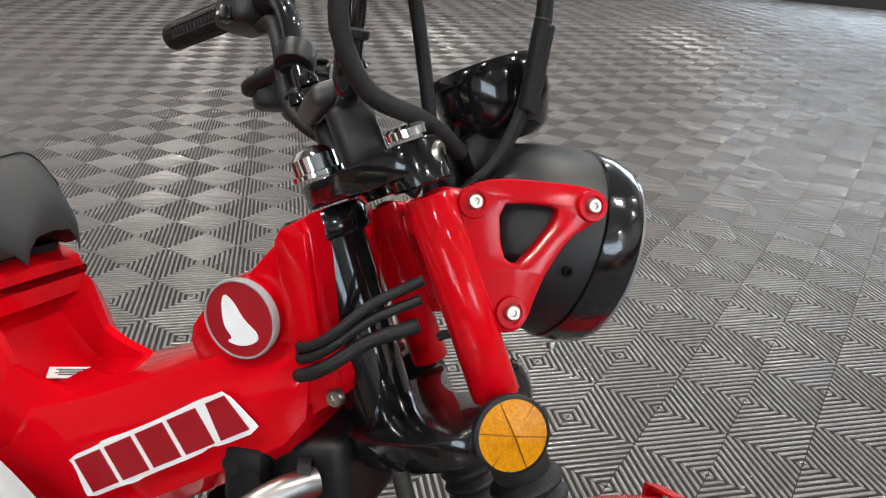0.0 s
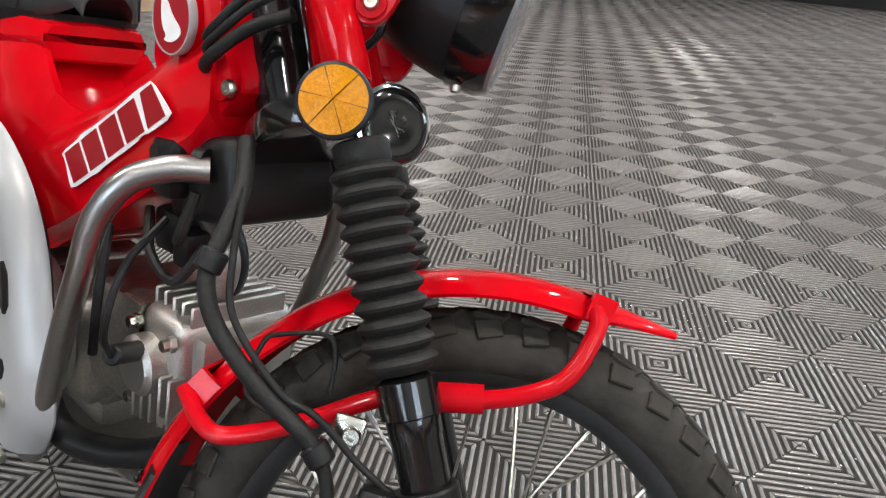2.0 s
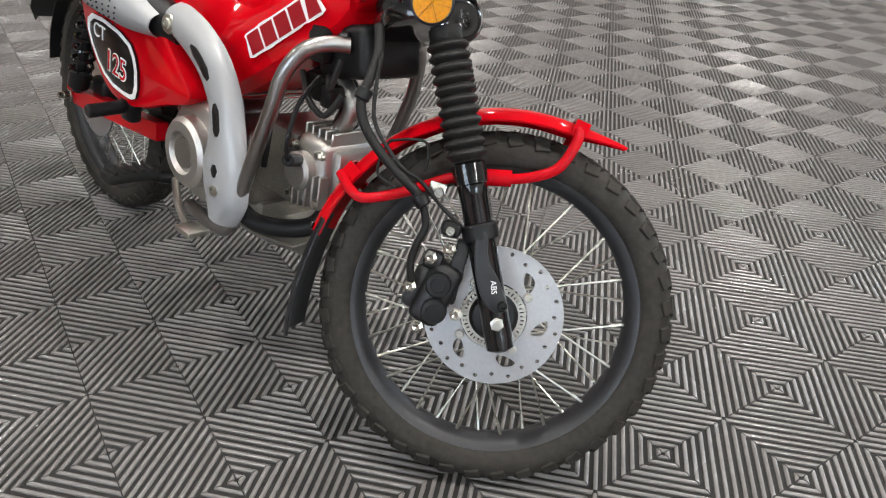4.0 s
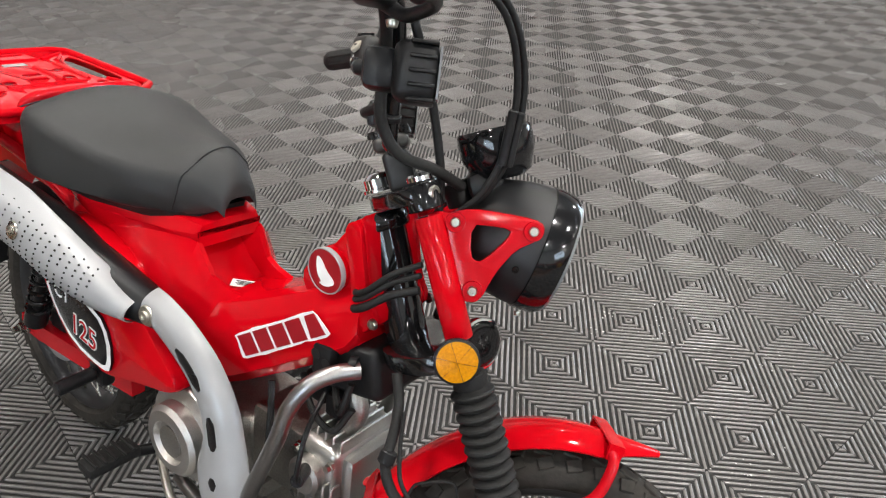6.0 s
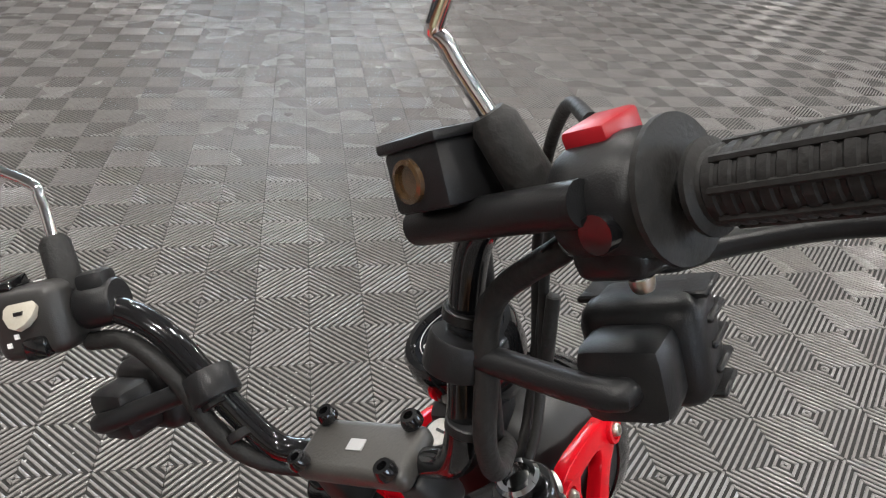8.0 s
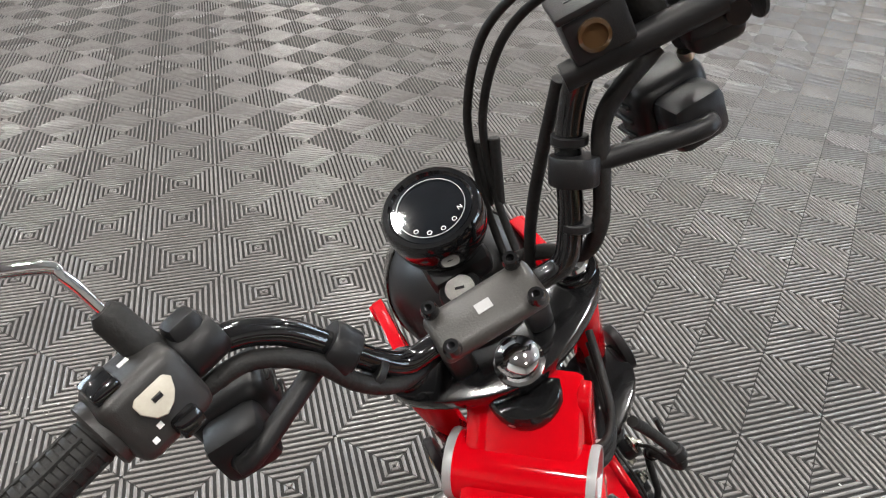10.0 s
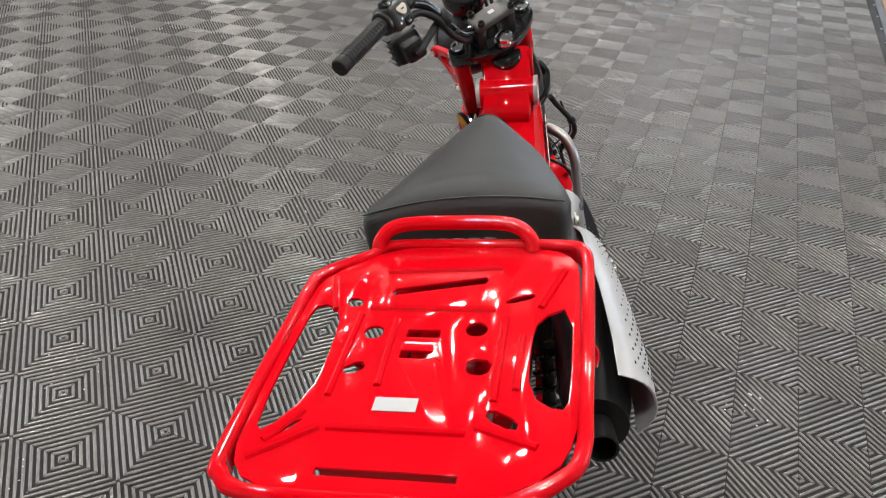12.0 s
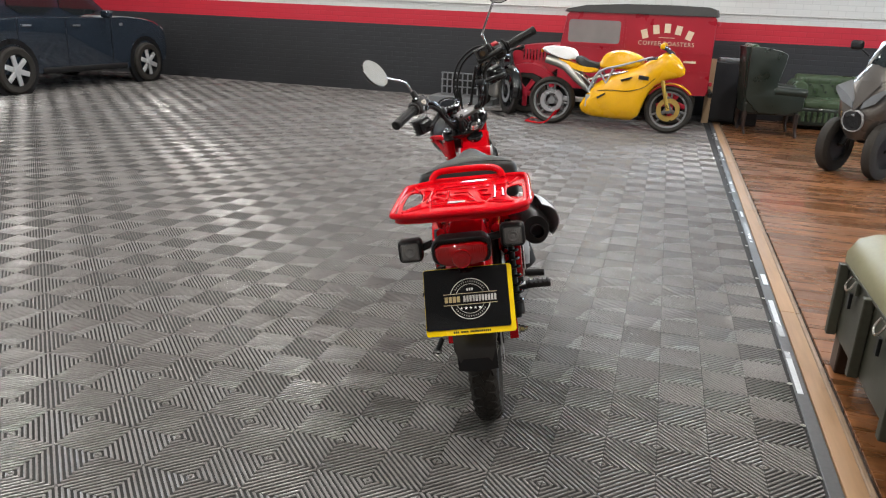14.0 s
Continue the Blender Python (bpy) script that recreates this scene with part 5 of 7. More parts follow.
bp("header_pipe", tube([(0.98, -0.04, 0.36), (0.95, -0.07, 0.29), (0.86, -0.12, 0.27), (0.815, -0.14, 0.31), (0.8, -0.142, 0.41), (0.76, -0.138, 0.505), (0.6, -0.12, 0.57)], 0.017, 14, 6), SATIN_BLACK, muffler, "black exhaust header")

# -- engine --
engine = bp("engine", join(box(0.66, 0, 0.33, 0.26, 0.17, 0.15, 0.03, seg=3), box(0.58, 0, 0.37, 0.14, 0.15, 0.1, 0.03, seg=3), box(0.7, 0, 0.255, 0.2, 0.14, 0.04, 0.015)), ALLOY_DARK, None, "bare alloy single-cylinder engine", 40)
bp("clutch_cover", join(lathe([(0.1, 0), (0.1, 0.03), (0.094, 0.045), (0.08, 0.05), (0.07, 0.052), (0.068, 0.072), (0.06, 0.08), (0.042, 0.082), (0.038, 0.072), (0.02, 0.07), (0.0001, 0.07)], (0.665, -0.085, 0.345), (0, -1, 0), 44), box(0.6, -0.1, 0.3, 0.1, 0.05, 0.1, 0.02)), ALLOY, engine, "round polished clutch cover", 35)
bp("cover_emblem", lathe([(0.03, 0), (0.03, 0.004), (0.026, 0.005), (0.0001, 0.005)], (0.665, -0.158, 0.345), (0, -1, 0), 28), ALLOY_DARK, engine)
for k in range(9):
    a = 2 * math.pi * k / 9 + 0.3
    bp("cover_screw", bolt((0.665 + 0.094 * math.cos(a), -0.125, 0.345 + 0.094 * math.sin(a)), (0, -1, 0), 0.007, 0.007), STEEL, engine)
cylinder = bp("cylinder", box(0.86, 0, 0.375, 0.2, 0.1, 0.1, 0.012, seg=2), ALLOY_DARK, engine, "finned alloy cylinder", 30)
for k in range(8):
    bp("fin", box(0.79 + 0.014 * k, 0, 0.378, 0.005, 0.15, 0.135, 0.01, seg=2), ALLOY_DARK, cylinder)
head = bp("cylinder_head", join(box(0.935, 0, 0.385, 0.085, 0.15, 0.135, 0.018, seg=3), box(0.985, 0, 0.385, 0.03, 0.12, 0.11, 0.012, seg=2), lathe([(0.034, 0), (0.034, 0.02), (0.028, 0.026), (0.0001, 0.026)], (0.925, -0.072, 0.39), (0, -1, 0), 28)), ALLOY, engine, "alloy cylinder head with fins", 30)
for k in range(5):
    bp("fin", box(0.9 + 0.018 * k, 0, 0.455, 0.005, 0.12, 0.025, 0.002, seg=1), ALLOY, head)
    bp("fin", box(0.91 + 0.018 * k, -0.078, 0.35 + 0.004 * k, 0.005, 0.02, 0.06, 0.002, seg=1), ALLOY, head)
for x, z in ((0.9, 0.43), (0.97, 0.43), (0.9, 0.34), (0.975, 0.345)):
    bp("head_bolt", lathe([(0.009, 0), (0.009, 0.006), (0.0065, 0.007), (0.0065, 0.014), (0.0001, 0.014)], (x, -0.076, z), (0, -1, 0), 6), STEEL, engine)
bp("spark_cap", join(rod((0.93, -0.09, 0.41), (0.955, -0.135, 0.425), 0.011, 14, 0.002), tube([(0.955, -0.135, 0.425), (0.97, -0.15, 0.46), (0.965, -0.13, 0.52), (0.95, -0.08, 0.56)], 0.004, 8)), SATIN_BLACK, engine, "black spark plug cap and lead")
intake = bp("throttle_body", join(tube([(0.93, 0, 0.46), (0.945, 0, 0.5), (0.92, 0, 0.535), (0.86, 0, 0.55)], 0.022, 18, 5), box(0.9, -0.035, 0.53, 0.05, 0.04, 0.05, 0.01), box(0.95, -0.05, 0.525, 0.03, 0.03, 0.04, 0.006)), SATIN_BLACK, engine, "black throttle body and intake")
bp("intake_pipe", tube([(0.94, -0.02, 0.455), (0.965, -0.02, 0.49), (0.965, -0.02, 0.52), (0.93, -0.015, 0.55)], 0.016, 14, 5), ALLOY_DARK, engine)
for pth in ([(0.88, -0.06, 0.55), (0.93, -0.085, 0.52), (0.97, -0.08, 0.5), (0.99, -0.06, 0.54)], [(0.83, -0.08, 0.52), (0.85, -0.1, 0.44), (0.84, -0.1, 0.37)], [(0.95, -0.06, 0.56), (0.99, -0.09, 0.55), (1.0, -0.08, 0.6)]):
    bp("engine_hose", tube(pth, 0.0055, 8, 6), RUBBER, engine, "black hose")
skid = bp("skid_plate", skin([[Vector((x, s * h, z + dz)) for s, dz in ((-1, 0.02), (-0.7, 0), (0.7, 0), (1, 0.02), (1, 0.016), (0.7, -0.005), (-0.7, -0.005), (-1, 0.016))] for x, h, z in ((0.6, 0.09, 0.205), (0.8, 0.095, 0.205), (0.93, 0.09, 0.225), (1.0, 0.08, 0.275))]), ALLOY_DARK, engine, "steel skid plate")
# engine guard tubes
for o in (-1, 1):
    gb = bp("engine_guard", tube([(1.005, 0.07 * o, 0.622), (0.985, 0.1 * o, 0.62), (0.965, 0.13 * o, 0.604), (0.948, 0.15 * o, 0.565), (0.934, 0.157 * o, 0.51), (0.907, 0.16 * o, 0.44), (0.882, 0.16 * o, 0.38), (0.853, 0.158 * o, 0.31), (0.832, 0.155 * o, 0.27), (0.792, 0.148 * o, 0.234), (0.72, 0.135 * o, 0.22), (0.625, 0.12 * o, 0.216)], 0.0128, 16, 6), PIPE, None, "brushed steel engine guard tube")
    bp("guard_end", rod((0.99, 0.075 * o, 0.628), (1.0, 0.07 * o, 0.628), 0.0135, 14), SATIN_BLACK, gb)
intake_box = bp("intake_box", join(box(0.975, 0, 0.605, 0.12, 0.13, 0.085, 0.014, Matrix.Translation((0.975, 0, 0.605)) @ Matrix.Rotation(radians(-12), 4, "Y") @ Matrix.Translation((-0.975, 0, -0.605)), 3), box(0.94, -0.07, 0.61, 0.04, 0.03, 0.06, 0.008), box(0.94, 0.07, 0.61, 0.04, 0.03, 0.06, 0.008)), SATIN_BLACK, None, "black plastic intake box under the neck")
for x in (0.93, 0.952):
    bp("box_recess", lathe([(0.009, 0), (0.009, 0.0006), (0.0001, 0.0006)], (x, -0.0853, 0.622 - (x - 0.93) * 0.4), (0, -1, 0), 16), BLACK_MARK, intake_box)
# footrests, brake pedal, stand
for o in (-1, 1):
    pg = bp("footrest", join(box(0.55, 0.21 * o, 0.268, 0.045, 0.1, 0.022, 0.006), *[box(0.55, o * (0.175 + 0.018 * k), 0.281, 0.046, 0.006, 0.006, 0.001, seg=1) for k in range(5)]), RUBBER, None, "black rubber footrest")
    bp("footrest_bar", tube([(0.55, 0.18 * o, 0.262), (0.56, 0.11 * o, 0.245), (0.58, 0.0, 0.235)], 0.011, 12, 5), SATIN_BLACK, pg)
bp("brake_pedal", join(tube([(0.58, -0.13, 0.255), (0.66, -0.165, 0.235), (0.73, -0.185, 0.222), (0.76, -0.19, 0.226)], 0.0075, 10, 5), box(0.765, -0.195, 0.232, 0.05, 0.045, 0.012, 0.003)), STEEL, None, "zinc rear brake pedal")
bp("side_stand", join(tube([(0.56, 0.11, 0.26), (0.52, 0.17, 0.14), (0.49, 0.222, 0.04)], 0.011, 12, 5), box(0.488, 0.226, 0.037, 0.06, 0.034, 0.008, 0.003)), SATIN_BLACK, None, "black side stand, down")
bp("stand_peg", join(rod((0.42, -0.16, 0.365), (0.42, -0.235, 0.36), 0.014, 14, 0.003), box(0.41, -0.14, 0.36, 0.05, 0.03, 0.06, 0.01)), SATIN_BLACK, None, "black passenger footrest")
# swing arm, shocks, chain case
for o in (-1, 1):
    arm = bp("swing_arm", skin([[Vector((x, o * y + s * 0.014, z + t)) for s, t in ((-1, -0.02), (1, -0.02), (1, 0.02), (-1, 0.02))] for x, y, z in ((0.03, 0.105, 0.292), (0.1, 0.105, 0.292), (0.25, 0.1, 0.302), (0.44, 0.085, 0.31))]), RED_METAL, None, "red swing arm")
    bp("axle_nut", lathe([(0.016, 0), (0.016, 0.005), (0.012, 0.006), (0.012, 0.018), (0.007, 0.019), (0.007, 0.03), (0.0001, 0.03)], (RW[0], o * 0.122, RW[1] + 0.012), (0, o, 0), 6), STEEL, arm, "zinc axle nut", 20)
    a, b = Vector((0.11, o * 0.125, 0.325)), Vector((0.235, o * 0.118, 0.62))
    d = (b - a).normalized()
    shock = bp("shock_absorber", join(rod(a - d * 0.012, b + d * 0.012, 0.012, 14), rod(a, a + d * 0.05, 0.024, 20, 0.003), rod(b - d * 0.06, b, 0.026, 20, 0.003)), SATIN_BLACK, None, "black rear shock absorber")
    side = d.orthogonal().normalized()
    up = d.cross(side)
    L = (b - a).length
    coil = [a + d * (0.03 + (L - 0.07) * k / 90) + 0.023 * (math.cos(k * 0.6) * side + math.sin(k * 0.6) * up) for k in range(91)]
    bp("spring", tube(coil, 0.0048, 6, 1, False), GLOSS_BLACK, shock, "black coil spring")
bp("chain_case", side_plate([outline([(0.0, 0.3), (0.02, 0.35), (0.09, 0.365), (0.3, 0.36), (0.46, 0.345), (0.46, 0.3), (0.3, 0.285), (0.1, 0.225), (0.03, 0.23)], 2)], 0.085, 0.012, 0.003), SATIN_BLACK, None, "black chain case")
bp("rear_disc", plate([circle(0, 0, 0.095, 56), circle(0, 0, 0.045, 32)], 0.002, Matrix.Translation((RW[0], -0.062, RW[1])) @ XZ), DISC, rear_wheel, "steel rear brake disc")
bp("rear_caliper", box(0.15, -0.078, 0.33, 0.07, 0.04, 0.05, 0.012, seg=3), SATIN_BLACK, None, "black rear brake caliper")
bp("battery_box", box(0.32, 0.0, 0.5, 0.18, 0.16, 0.2, 0.03, seg=3), SATIN_BLACK, None, "black battery box")
bp("rear_frame", join(*[tube([(0.45, 0.06 * o, 0.42), (0.28, 0.075 * o, 0.6), (0.1, 0.085 * o, 0.675), (-0.1, 0.085 * o, 0.7)], 0.013, 12, 5) for o in (-1, 1)]), RED_METAL, None, "red rear frame tubes")

# -- rear carrier --
CARRIER = Matrix.Translation((-0.137, -0.006, 0.097)) @ Matrix.Rotation(radians(0.8), 4, "Y") @ Matrix.Rotation(radians(1.0), 4, "X") @ Matrix.Scale(0.97, 4)


def cp(name, bm, mat, parent=None, label="", smooth=40):
    bmesh.ops.transform(bm, matrix=CARRIER, verts=bm.verts)
    return bp(name, bm, mat, parent, label, smooth)


def carrier():
    z = 0.734
    out = [(0.292, 0.02), (0.29, 0.12), (0.262, 0.15), (0.21, 0.212), (0.16, 0.222), (-0.13, 0.22), (-0.178, 0.206), (-0.196, 0.165), (-0.198, 0.02), (-0.196, -0.09), (-0.15, -0.162), (-0.11, -0.178), (-0.05, -0.18), (0.2, -0.182), (0.272, -0.176), (0.288, -0.15), (0.291, -0.08)]
    ring = [Vector((x, y, z + 0.002)) for x, y in out]
    rk = cp("carrier", tube([*ring, ring[0]], 0.0092, 14, 6), RED, None, "red pressed steel rear carrier")
    sheet = outline([(0.285, 0.02), (0.28, 0.12), (0.21, 0.2), (0.16, 0.215), (-0.12, 0.212), (-0.17, 0.196), (-0.19, 0.15), (-0.191, 0.02), (-0.19, -0.085), (-0.148, -0.15), (-0.1, -0.17), (-0.04, -0.173), (0.2, -0.172), (0.25, -0.165), (0.28, -0.13)], 1)
    hl = [outline([(0.138, 0.194), (0.12, 0.156), (0.03, 0.146), (-0.05, 0.15), (-0.112, 0.184), (-0.096, 0.2), (0.1, 0.202)], 1), outline([(0.108, -0.118), (0.138, -0.162), (-0.04, -0.163), (-0.062, -0.152), (-0.035, -0.114), (0.06, -0.112)], 1), [(-0.158, 0.105), (-0.158, -0.05), (-0.168, -0.05), (-0.168, 0.105)],
          [(0.18 + x * 0.23 + y, 0.026 + x * -0.97) for x, y in ((-0.066, -0.008), (0.066, -0.008), (0.07, 0.0), (0.066, 0.008), (-0.066, 0.008), (-0.07, 0.0))],
          outline([(0.148, 0.156), (0.15, 0.136), (0.13, 0.128), (0.128, 0.15)], 1), circle(0.073, 0.098, 0.0135, 14), circle(0.083, -0.039, 0.0145, 14), rounded(0.072, 0.03, 0.015, 0.044, 0.002), rounded(0.03, 0.031, 0.015, 0.044, 0.002),
          outline([(0.018, 0.1), (0.004, 0.09), (-0.012, 0.108), (-0.002, 0.126)], 1), outline([(0.026, -0.036), (0.022, -0.068), (-0.006, -0.062), (-0.002, -0.034)], 1), outline([(0.148, -0.07), (0.166, -0.108), (0.154, -0.112), (0.138, -0.074)], 1), outline([(-0.058, -0.072), (-0.078, -0.108), (-0.094, -0.104), (-0.076, -0.068)], 1), outline([(-0.088, 0.14), (-0.092, 0.152), (-0.12, 0.182), (-0.12, 0.17)], 1)]
    cp("carrier_plate", plate([sheet, *hl], 0.0025, Matrix.Translation((0, 0, z)), 0.001), RED, rk, "red pressed carrier plate with slots")
    cy = 0.028
    for pts in ([(0.125, -0.06), (0.125, 0.115)], [(0.11, 0.125), (-0.05, 0.125)], [(0.1, 0.072), (-0.03, 0.068)], [(0.11, -0.075), (-0.05, -0.075)], [(-0.1, -0.05), (-0.1, 0.11)], [(0.225, -0.06), (0.215, 0.11)], [(0.12, 0.165), (0.2, 0.19)], [(-0.1, 0.12), (-0.15, 0.19)], [(-0.09, -0.06), (-0.115, -0.13)], [(0.13, -0.12), (0.22, -0.15)], [(-0.075, 0.146), (-0.125, 0.178)], [(0.07, -0.1), (-0.03, -0.1)]):
        cp("pressed_rib", tube([(x, y, z + 0.0025) for x, y in pts], 0.0052, 8, round_path=False), RED, rk)
    cp("rear_fold", box(-0.154, cy, z - 0.008, 0.004, 0.15, 0.016, 0.001), RED, rk)
    lip = [(x * 0.985 + 0.001, y * 0.985) for x, y in out]
    cp("folded_lip", plate([outline(out, 1), outline(lip, 1)], 0.013, Matrix.Translation((0, 0, z - 0.007))), RED, rk, "red folded edge of the plate")
    cp("grab_loop", tube([(0.276, 0.142, z + 0.0), (0.284, 0.138, z + 0.016), (0.296, 0.122, z + 0.029), (0.303, 0.09, z + 0.034), (0.304, 0.02, z + 0.035), (0.303, -0.05, z + 0.034), (0.296, -0.08, z + 0.029), (0.284, -0.097, z + 0.016), (0.276, -0.1, z + 0.0)], 0.0115, 16, 6), RED, rk, "red tubular loop at the carrier's front")
    cp("carrier_label", box(-0.061, 0.038, z + 0.0035, 0.022, 0.052, 0.001), SILVER, rk, "small silver sticker")
    cp("stamped_mark", plate([[(0.034 + x, 0.008 + y) for x, y in ((0.014, 0.004), (0.002, 0.002), (-0.016, 0.014), (-0.01, 0.0), (-0.016, -0.01), (0.002, -0.003), (0.014, -0.002))]], 0.0012, Matrix.Translation((0, 0, z + 0.002))), RED_METAL, rk)
    for o in (-1, 1):
        cp("carrier_foot", tube([(0.05, 0.025 + 0.12 * o, z), (0.07, 0.02 + 0.1 * o, z - 0.06), (0.085, 0.02 + 0.085 * o, z - 0.12)], 0.008, 8, 4), RED, rk)
        cp("hook", tube([(0.07, 0.025 + 0.206 * o, z), (0.07, 0.025 + 0.216 * o, z - 0.02), (0.06, 0.025 + 0.214 * o, z - 0.035)], 0.005, 8, 4), RED, rk)


carrier()

# -- tail --
TAIL = Matrix.Translation((-0.074, -0.007, 0.036))


def tp(name, bm, mat, parent=None, label="", smooth=40):
    """A part of the tail, behind the carrier."""
    return part(name, bm, mat, parent or bike, label, smooth, TAIL)


rings = []
for x, h, z0, z1 in ((0.22, 0.06, 0.58, 0.68), (0.0, 0.066, 0.6, 0.705), (-0.1, 0.068, 0.56, 0.7), (-0.16, 0.066, 0.5, 0.69), (-0.2, 0.062, 0.45, 0.62)):
    rings.append([Vector((x, s * h + 0.008, z)) for s, z in ((-1, z0), (-1, z0 * 0.3 + z1 * 0.7), (-0.7, z1), (0.7, z1), (1, z0 * 0.3 + z1 * 0.7), (1, z0))])
tail = tp("rear_mudguard", skin(rings), RED, None, "red rear mudguard", 35)
rings = []
for k in range(15):
    a = radians(70 + 105 * k / 14)
    rings.append([Vector((RW[0] + (0.325 - 0.015 * abs(s) ** 2 + q) * math.cos(a), 0.006 + 0.06 * s, RW[1] + (0.325 - 0.015 * abs(s) ** 2 + q) * math.sin(a))) for q, ss in ((0, (-1, -0.6, 0, 0.6, 1)), (-0.004, (1, 0.6, 0, -0.6, -1))) for s in ss])
bp("inner_mudguard", skin(rings), SATIN_BLACK, tail, "black inner mudguard")
tp("mud_flap", skin([[Vector((x, 0.008 + s * h, z + t)) for s, t in ((-1, 0), (-0.8, 0.012), (0.8, 0.012), (1, 0), (1, -0.004), (0.8, 0.008), (-0.8, 0.008), (-1, -0.004))] for x, h, z in ((-0.19, 0.066, 0.47), (-0.24, 0.064, 0.43), (-0.275, 0.06, 0.39), (-0.285, 0.045, 0.352))]), GREY_PLASTIC, tail, "black plastic tail flap")
# tail light: a dark rounded shell, two fluted red fields and a round middle
TL = (0.017, 0.668)
lampb = tp("tail_light", skin([[Vector((x, TL[0] + y * g, TL[1] + z * h)) for y, z in rounded(0, 0, 0.166, 0.076, 0.026, 4)] for x, g, h in ((-0.15, 0.7, 0.6), (-0.175, 0.92, 0.92), (-0.2, 1, 1), (-0.238, 1.0, 1.0), (-0.243, 0.97, 0.95), (-0.243, 0.9, 0.82), (-0.232, 0.88, 0.78))]), SATIN_BLACK, None, "red tail light in a black housing", 40)
field = outline([(-0.072, 0.027), (0.0, 0.029), (0.072, 0.027), (0.075, -0.004), (0.06, -0.03), (0.0, -0.034), (-0.06, -0.03), (-0.075, -0.004)], 1)
tp("tail_lens", skin([[Vector((x, TL[0] + y * g, TL[1] - 0.006 + z * g)) for y, z in field] for x, g in ((-0.215, 1), (-0.246, 1), (-0.252, 0.96), (-0.2535, 0.9))]), RED_LENS, lampb, "glossy dark red tail light lens", 40)
for o in (-1, 1):
    for k in range(6):
        tp("lens_flute", rod((-0.2533, TL[0] + o * (0.034 + 0.006 * k), TL[1] - 0.008), (-0.2533, TL[0] + o * (0.034 + 0.006 * k), TL[1] + 0.016), 0.0016, 8), RED_LENS, lampb)
tp("lens_disc", lathe([(0.028, -0.012), (0.028, 0.005), (0.0255, 0.0085), (0.0235, 0.007), (0.0125, 0.0076), (0.0115, 0.009), (0.0001, 0.0096)], (-0.2515, TL[0], TL[1] - 0.018), (-1, 0, 0), 32), RED_LENS, lampb)
for k in range(8):
    a = math.pi * k / 4 + 0.2
    tp("lens_ray", rod((-0.2592, TL[0] + 0.0135 * math.cos(a), TL[1] - 0.018 + 0.0135 * math.sin(a)), (-0.2586, TL[0] + 0.023 * math.cos(a), TL[1] - 0.018 + 0.023 * math.sin(a)), 0.0012, 6), RED_LENS, lampb)
for y in (0.163, -0.128):
    z = 0.672 if y > 0 else 0.692
    sig = tp("indicator", box(-0.2, y, z, 0.045, 0.07, 0.068, 0.014, seg=3), SATIN_BLACK, None, "square indicator with a clear lens")
    tp("indicator_lens", box(-0.2205, y, z, 0.011, 0.054, 0.052, 0.009, seg=3), SMOKE_LENS, sig, "smoky clear ribbed lens")
    for k in range(9):
        tp("lens_flute", rod((-0.2258, y - 0.02 + 0.005 * k, z - 0.02), (-0.2258, y - 0.02 + 0.005 * k, z + 0.02), 0.0013, 6), SMOKE_LENS, sig)
    tp("lens_ring", lathe([(0.0155, -0.002), (0.0155, 0.001), (0.0135, 0.0022), (0.012, 0.001), (0.006, 0.0006), (0.005, 0.0018), (0.0001, 0.002)], (-0.2265, y, z), (-1, 0, 0), 24), SMOKE_LENS, sig)
    tp("indicator_stalk", rod((-0.19, y + (-0.03 if y > 0 else 0.03), z), (-0.19, 0.1 if y > 0 else -0.06, 0.685), 0.011, 12), SATIN_BLACK, sig)
pm = frame3((-0.265, 0.01, 0.53), (0, -1, 0), (0.5, 0, 0.86))
npl = tp("number_plate", plate([rounded(0, 0, 0.25, 0.19, 0.008)], 0.0012, pm), YELLOW_MARK, None, "black show plate on a yellow backing")
tp("show_plate", plate([rounded(-0.006, 0.007, 0.236, 0.172, 0.006)], 0.0016, pm @ Matrix.Translation((0, 0, 0.0024))), GLOSS_BLACK, npl, "black plate with a dealer's emblem")
pf = pm @ Matrix.Translation((0.004, 0.004, 0.0048))
tp("emblem_ring", join(plate([circle(0, 0, 0.058, 56), circle(0, 0, 0.0555, 56)], 0.0003, pf), plate([circle(0, 0, 0.042, 48), circle(0, 0, 0.0405, 48)], 0.0003, pf)), material("pale_print", (0.45, 0.44, 0.4), 0.5), npl)
tp("plate_band", box(0, 0, 0.0003, 0.15, 0.03, 0.0008, m=pf), GLOSS_BLACK, npl)
tp("plate_rule", join(box(0, 0.0155, 0.0008, 0.15, 0.002, 0.0008, m=pf), box(0, -0.0155, 0.0008, 0.15, 0.002, 0.0008, m=pf)), material("gold_print", (0.4, 0.33, 0.2), 0.5), npl)
gold_letters = material("gold_letters", (0.35, 0.27, 0.13), 0.5)
for count, w, h, gap, x0, y0, lift, mat in ((4, 0.0088, 0.017, 0.0026, -0.05, 0, 0.0012, gold_letters), (11, 0.0064, 0.0175, 0.0022, 0.027, 0, 0.0012, DIM_PRINT), (3, 0.0048, 0.008, 0.002, 0, 0.026, 0.0006, DIM_PRINT)):
    for k in range(count):
        tp("plate_mark", mark_blocks(1, w, h, gap, 0.0003, pf @ Matrix.Translation((x0 + (k - (count - 1) / 2) * (w + gap), y0, lift))), mat, npl)
